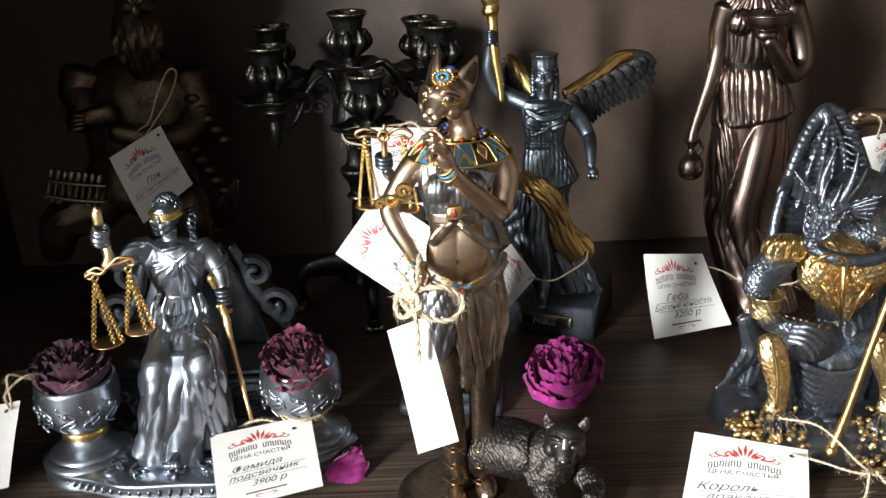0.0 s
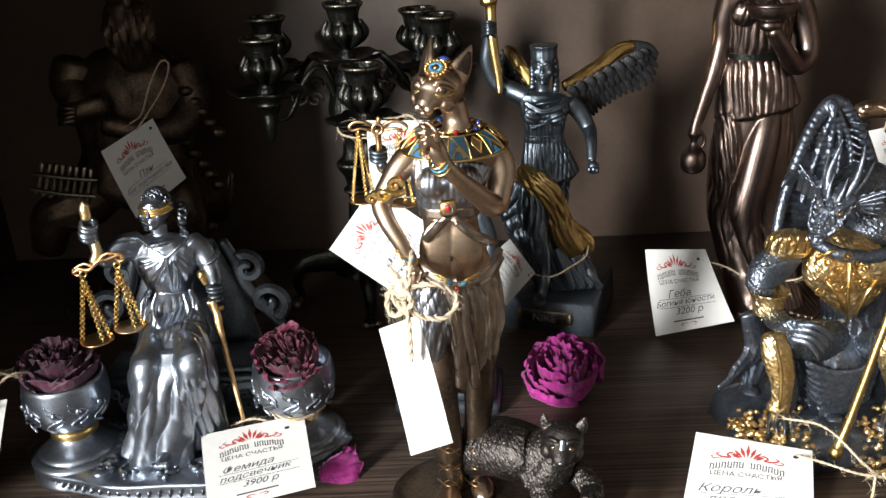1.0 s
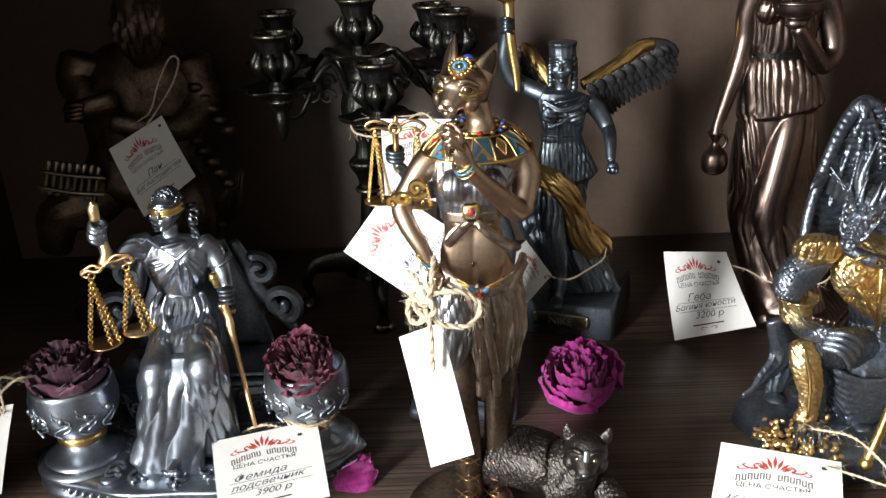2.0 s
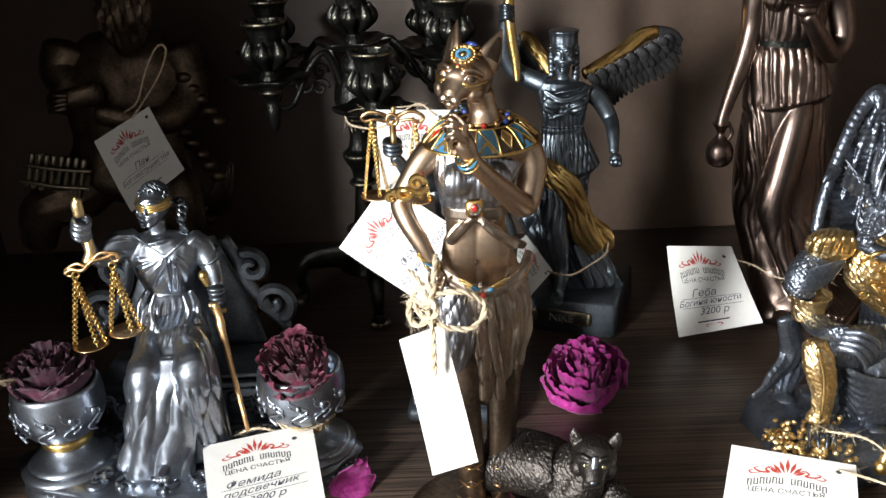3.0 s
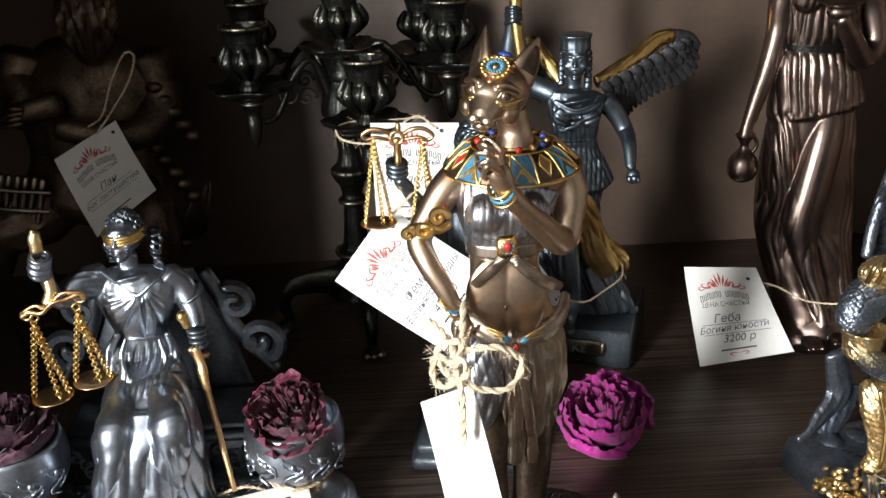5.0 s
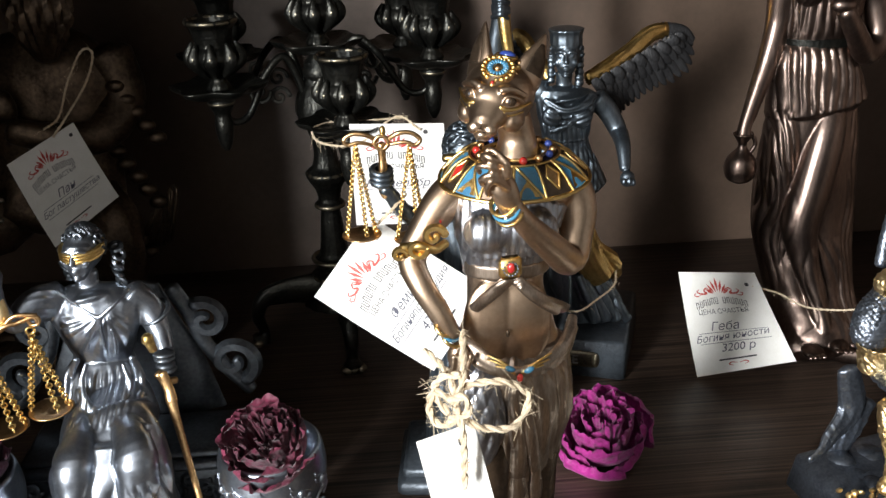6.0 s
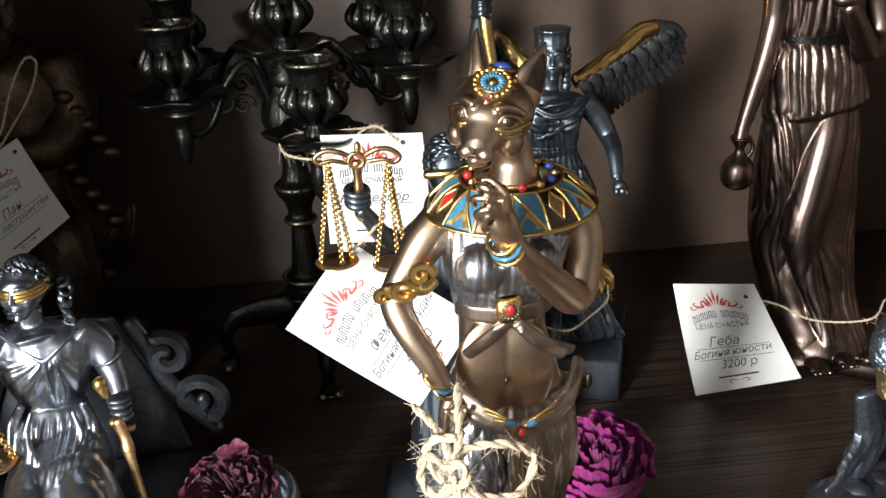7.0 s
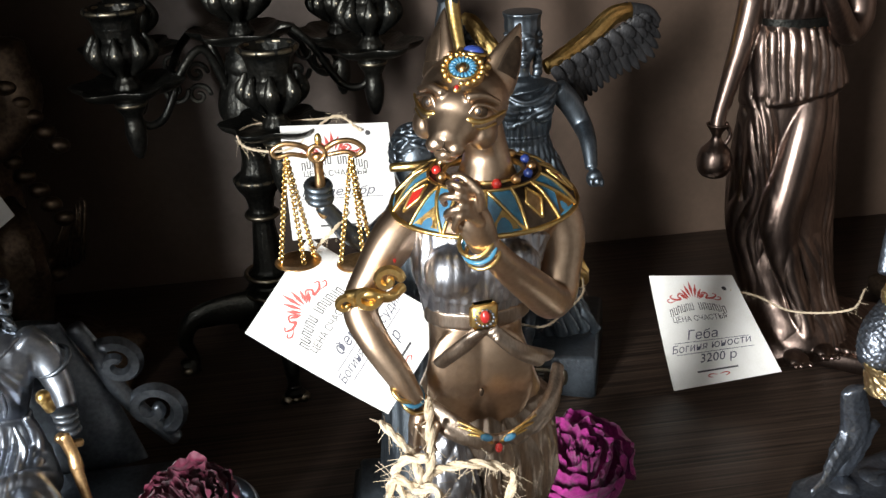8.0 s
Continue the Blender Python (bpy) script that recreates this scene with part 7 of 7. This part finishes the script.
def price_tag(label, corners, lines=(), hole=(0.82, 0.1), curl=1.5, twist=0.0, printed=True, strings=(), r=0.8, fuzz=0.5):
    a = np.array(corners, float)
    foot = a[a[:, 2].argmin()]
    tag = base_of("price_tag", (0, 0, 0), label, "price tag", "price tags on the shelf")
    tag.location = foot * 0.001
    face = Card(a - foot, curl, twist)
    s = Sculpt()
    n = 14
    rows = [face.at(i / n, j / n, k) for k in (0, -0.5) for i in range(n + 1) for j in range(n + 1)]
    w, half, faces = n + 1, (n + 1) ** 2, []
    for i in range(n):
        for j in range(n):
            q = (i * w + j, i * w + j + 1, (i + 1) * w + j + 1, (i + 1) * w + j)
            faces += [q, tuple(half + x for x in reversed(q))]
    rim = [i * w for i in range(w)] + [n * w + j for j in range(1, w)] + [i * w + n for i in range(n - 1, -1, -1)] + [j for j in range(n - 1, 0, -1)]
    faces += [(p, q, half + q, half + p) for p, q in zip(rim, rim[1:] + rim[:1])]
    s.add(rows, faces, "card")
    card = part("card", s, tag, "cream card with torn edges" if printed else "blank white back of a card")
    # card is not pierced: the hole's darkness is a flat black disc
    s = Sculpt()
    face.flat(s, [(hole[0] + 0.026 * math.cos(k * 0.6), hole[1] + 0.022 * math.sin(k * 0.6)) for k in range(10)], "ink_black", 0.14)
    part("hole_dark_disc", s, card)
    if printed:
        for k in range(-3, 4):
            lean, tall = k * 0.34, 0.165 - 0.02 * abs(k)
            du, dv = math.sin(lean), -math.cos(lean)
            pu, pv = -dv * 0.017, du * 0.014
            u0, v0 = 0.46 + k * 0.02, 0.215 + 0.006 * abs(k)
            s = Sculpt()
            face.flat(s, [(u0, v0), (u0 + du * tall * 0.5 + pu, v0 + dv * tall * 0.5 + pv), (u0 + du * tall, v0 + dv * tall), (u0 + du * tall * 0.5 - pu, v0 + dv * tall * 0.5 - pv)], "ink_red")
            part("flame", s, card)
        for f in (-1, 1):
            for wide, path in ((0.009, ((0.06, 0.22), (0.13, 0.17), (0.17, 0.20), (0.14, 0.225), (0.21, 0.23), (0.26, 0.205), (0.23, 0.185))), (0.006, ((0.2, 0.235), (0.27, 0.255), (0.30, 0.235), (0.27, 0.222))), (0.005, ((0.01, 0.925), (0.07, 0.915), (0.10, 0.93), (0.06, 0.945)))):
                s = Sculpt()
                face.stroke(s, [(0.46 + f * u, v) for u, v in path], wide, "ink_red")
                part("flourish", s, card)
        s = Sculpt()
        for k in range(13):
            if k == 6:
                continue
            x = 0.15 + 0.62 * (k + 0.5) / 13
            y = 0.30 + 1.1 * (x - 0.46) ** 2 * 0.55
            for dx in (-0.015, 0.011):
                face.bar(s, x + dx, y - 0.034, x + dx + 0.009, y + 0.034, "ink_black")
            face.bar(s, x - 0.015, y + (0.026 if k % 2 else -0.034), x + 0.02, y + (0.034 if k % 2 else -0.026), "ink_black")
        part("shop_name", s, card)
        s = Sculpt()
        face.words(s, SLOGAN, 0.46, 0.415, 5.2, "ink_black", 0, 0.92)
        for body, u, v, size, slope in lines:
            face.words(s, body, u, v, size, "ink_pen", 0.35, 1.0, slope)
        part("lettering", s, card)
        s = Sculpt()
        if lines:
            for body, u, v, size, slope in lines[:2]:
                face.bar(s, 0.12, v + 0.052, 0.88, v + 0.057, "ink_pen")
            face.bar(s, 0.27, 0.875, 0.66, 0.89, "ink_black")
        else:
            for v in (0.55, 0.66, 0.77):
                face.stroke(s, [(0.2 + 0.05 * k, v + 0.02 * math.sin(k * 2.1)) for k in range(12)], 0.005, "ink_pen")
        part("writing", s, card)
    for pts in strings:
        s = Sculpt()
        twine(s, [np.array(p, float) - foot for p in pts], r, fuzz)
        part("string", s, tag, "loose jute string")
    return tag


price_tag("cream price tag tied by string to the cupbearer statuette", [(201, 830, 64), (249, 794, 77), (262, 734, 32), (201, 768, 2)],
          (("Геба", 0.42, 0.565, 9, 0), ("Богиня юности", 0.47, 0.665, 7.0, -0.03), ("3200 р", 0.5, 0.775, 8, 0)), (0.84, 0.14), 2, strings=[[(246, 788, 68), (266, 786, 62), (290, 776, 52), (325, 764, 56), (345, 780, 62)]])
price_tag("cream price tag leaning on the seated justice statuette", [(-174, 580, 36), (-100, 598, 40), (-84, 534, 21), (-153, 509, 21)],
          (("Фемида", 0.40, 0.56, 8, -0.04), ("подсвечник", 0.46, 0.665, 7.4, -0.04), ("3900 р", 0.5, 0.775, 7.4, 0)), (0.82, 0.16), 1.5, strings=[[(-114, 592, 32), (-124, 596, 44), (-108, 580, 46), (-92, 588, 44), (-84, 604, 42)], [(-114, 592, 32), (-134, 598, 36), (-146, 600, 34), (-158, 602, 28)]], fuzz=0.8)
price_tag("cream price tag leaning on the dragon king statuette", [(183, 553, 41), (260, 540, 31), (246, 492, 3), (160, 500, 2)],
          (("Король", 0.34, 0.58, 9, 0), ("драконов", 0.46, 0.69, 8, 0)), (0.86, 0.12), 1.5, strings=[[(248, 538, 29), (262, 524, 32), (280, 514, 30), (296, 512, 28), (306, 516, 22)], [(292, 512, 30), (280, 508, 42), (262, 530, 56), (240, 546, 54)], [(290, 510, 30), (286, 504, 16), (276, 502, 4)], [(296, 512, 30), (306, 502, 18), (312, 500, 6)]], fuzz=1.2)
price_tag("white price tag hanging aslant from the standing justice statuette", [(-78, 659, 147), (-41, 665, 194), (24, 640, 154), (-10, 630, 108)],
          (("Фемида", 0.5, 0.55, 8, 0), ("Богиня", 0.22, 0.66, 6.4, 0), ("правосудия", 0.68, 0.66, 6.4, 0), ("4200 р", 0.5, 0.78, 8, 0)), (0.85, 0.12), 2, strings=[[(-44, 660, 182), (-36, 650, 196), (-28, 644, 206), (-20, 650, 212)]])
price_tag("cream price tag hanging from the iron candelabra", [(-55, 790, 214), (11, 790, 211), (14, 782, 139), (-55, 782, 141)],
          (("Канделябр", 0.46, 0.58, 8, 0),), (0.8, 0.08), 2, strings=[[(-6, 788, 208), (-22, 796, 216), (-50, 788, 200), (-76, 796, 200), (-82, 810, 206), (-70, 826, 206), (-44, 826, 206), (-14, 800, 214)]], fuzz=0.9)
price_tag("cream price tag tucked behind the winged victory statuette", [(69, 800, 93), (91, 785, 64), (63, 775, 36), (39, 790, 70)], (), (0.92, 0.16), 1.5, strings=[[(86, 784, 64), (104, 766, 68), (122, 776, 72), (138, 790, 76), (143, 806, 80)]])
price_tag("cream price tag lying by a pot at the shelf edge", [(-372, 566, 69), (-306, 572, 77), (-322, 556, 13), (-382, 550, 2)], (), (0.86, 0.09), 1.5, strings=[[(-314, 570, 72), (-312, 566, 86), (-300, 572, 96), (-292, 584, 92)], [(-314, 570, 72), (-306, 560, 80), (-308, 568, 100), (-298, 580, 90)]], fuzz=1.2)
price_tag("cream price tag tied with a loop to the piper statuette", [(-306, 822, 188), (-253, 822, 217), (-231, 822, 159), (-285, 822, 121)], (("Пан", 0.5, 0.56, 9, 0), ("Бог пастушества", 0.5, 0.67, 6.6, 0)), (0.9, 0.1), 1.5, strings=[[(-268, 820, 208), (-258, 822, 220), (-240, 826, 244), (-232, 828, 264), (-240, 830, 266), (-252, 826, 246), (-262, 822, 222), (-276, 826, 212)]])
price_tag("cream price tag on a bronze statuette by the shelf side", [(397, 818, 176), (444, 818, 184), (466, 812, 130), (420, 812, 118)], (), (0.3, 0.06), 1.5, strings=[[(410, 816, 176), (414, 822, 192), (404, 830, 196), (394, 836, 192)]])
price_tag("blank white tag tied with a jute bow to the cat statuette", [(-24, 474, 172), (-1, 472, 181), (15, 462, 102), (-10, 462, 94)], (), (0.7, 0.08), -1.5, printed=False, r=1.3, fuzz=2.2,
          strings=[[(-9, 474, 190), (-3, 470, 199), (10, 468, 201), (20, 472, 193), (20, 472, 185), (13, 466, 181), (0, 464, 184), (-8, 468, 189)],
                   [(-3, 486, 214), (-4, 476, 208), (-5, 470, 202), (-8, 466, 193)],
                   [(-8, 468, 193), (-16, 472, 196), (-18, 472, 187), (-14, 468, 183), (-6, 464, 189)],
                   [(-8, 464, 193), (-6, 462, 181), (-6, 462, 157)],
                   [(-6, 470, 204), (-13, 474, 201), (-16, 474, 194), (-11, 468, 188)],
                   [(-11, 464, 197), (-5, 462, 199), (-4, 462, 192), (-11, 464, 188)],
                   [(-18, 492, 203), (-10, 476, 201), (-8, 466, 195)]])

# ---- dried roses ----


def petal_mesh(name, rho, tall, flare, span, seed, mat):
    """A shrivelled petal wrapped round the flower's axis, with a wavy curled lip."""
    s = Sculpt()
    nu, nv = 30, 16
    verts = []
    for i in range(nu + 1):
        for j in range(nv + 1):
            u, v = 2 * i / nu - 1, j / nv
            lip = max(0.0, v - 0.7) / 0.3
            k = noise.noise(Vector((u * 1.6 + seed * 7.3, v * 1.5, seed)))
            k2 = noise.noise(Vector((u * 5.5 + seed * 3.1, v * 4.0, seed + 9)))
            crease = abs(noise.noise(Vector((u * 6.5 + seed, v * 0.8, seed + 4))))
            bowl = 0.30 + 0.70 * math.sin(math.pi * (0.08 + 0.60 * v)) ** 0.8
            r = rho * bowl * (1 + 0.10 * k * v) + tall * (0.10 * (crease - 0.2) * v + 0.06 * k2 * v) + flare * tall * 0.16 * lip ** 1.6 * (0.5 + 1.2 * abs(k) + 0.8 * k2)
            a = span * u * (0.35 + 0.65 * math.sin(math.pi * min(0.55, 0.10 + 0.6 * v))) + 0.10 * k
            z = tall * (v * (1 - 0.22 * abs(u) ** 3) + 0.13 * noise.noise(Vector((u * 3.2 + seed, 5, seed))) * v + 0.05 * k2 * v - 0.10 * flare * lip ** 2)
            verts.append((r * math.sin(a), r * math.cos(a), z))
    faces = [(i * (nv + 1) + j, (i + 1) * (nv + 1) + j, (i + 1) * (nv + 1) + j + 1, i * (nv + 1) + j + 1) for i in range(nu) for j in range(nv)]
    n = len(verts)
    verts += [(x * 1.012, y * 1.012, z - 0.15) for x, y, z in verts]
    faces += [tuple(n + k for k in reversed(f)) for f in faces]
    s.add(verts, faces, mat)
    return s.mesh(name)


def rose(label, at, radius, tall, mat, tilt, count=30, flare=1.0):
    flower = base_of("dried_rose", at, label, "rose", "dried roses")
    flower.rotation_euler = [radians(a) for a in tilt]
    for i in range(count):
        q = i / (count - 1)
        rho = radius * (0.05 + 0.95 * q ** 0.85)
        ob = new("petal", petal_mesh("petal", rho, tall * (0.92 + 0.08 * math.sin(5 * q) - 0.22 * q * q), flare * (0.2 + 0.8 * q), 1.5 - 0.55 * q, i * 1.7 + radius, mat))
        ob.parent = flower
        ob.matrix_local = pose(0, 0, 0, random.uniform(-5, 5), random.uniform(-5, 5), math.degrees(i * 2.399 + random.uniform(-0.3, 0.3)))
    s = Sculpt()
    s.blob(0, 0, tall * 0.16, radius * 0.5, radius * 0.5, tall * 0.18, mat, 14, 8)
    part("heart", s, flower)
    return flower


rose("dried magenta rose head lying on the shelf board", (106, 684, 4), 36, 42, "petal_pink", (16, -16, 20), 16, 0.45)
rose("dried dark wine rose head set in a pewter candle cup", (-277, 598, 74), 29, 34, "petal_wine", (6, -4, 60), 18, 1.3)
rose("dried dark red rose head set in a pewter candle cup", (-104, 606, 74), 27, 36, "petal_red", (26, -14, 10), 18, 1.0)


def loose_petal():
    ob = tagged(new("fallen_petal", petal_mesh("fallen_petal", 14, 34, 0.9, 1.2, 3, "petal_pink")), "curled magenta rose petal fallen on the shelf board", "petal")
    ob.matrix_world = pose(-0.084, 0.553, 0.010, 10, 78, 24)


loose_petal()


def side_statuette():
    s = Sculpt()
    s.box(0, 0, 0, 90, 70, 16, "dark_bronze", 0, 3)
    s.loft([(0, 0, 16, 34, 26), (4, 0, 90, 28, 22), (2, 0, 150, 32, 22), (0, 0, 200, 20, 16)], "dark_bronze", folds=[(9, 0.06, 0.4, 0)], seg=40)
    s.loft([(-14, -4, 186, 9, 9), (-34, -12, 190, 8, 8), (-58, -16, 192, 9, 8), (-70, -18, 190, 8, 7)], "bronze")
    for i in range(4):
        s.blob(-64 - 3 * i, -22, 196 - 4 * i, 5, 4, 4, "bronze", 8, 5)
    thing("bronze_statuette", s, (462, 850, 0), "dark bronze statuette stretching an arm by the shelf side", "figurine")


side_statuette()
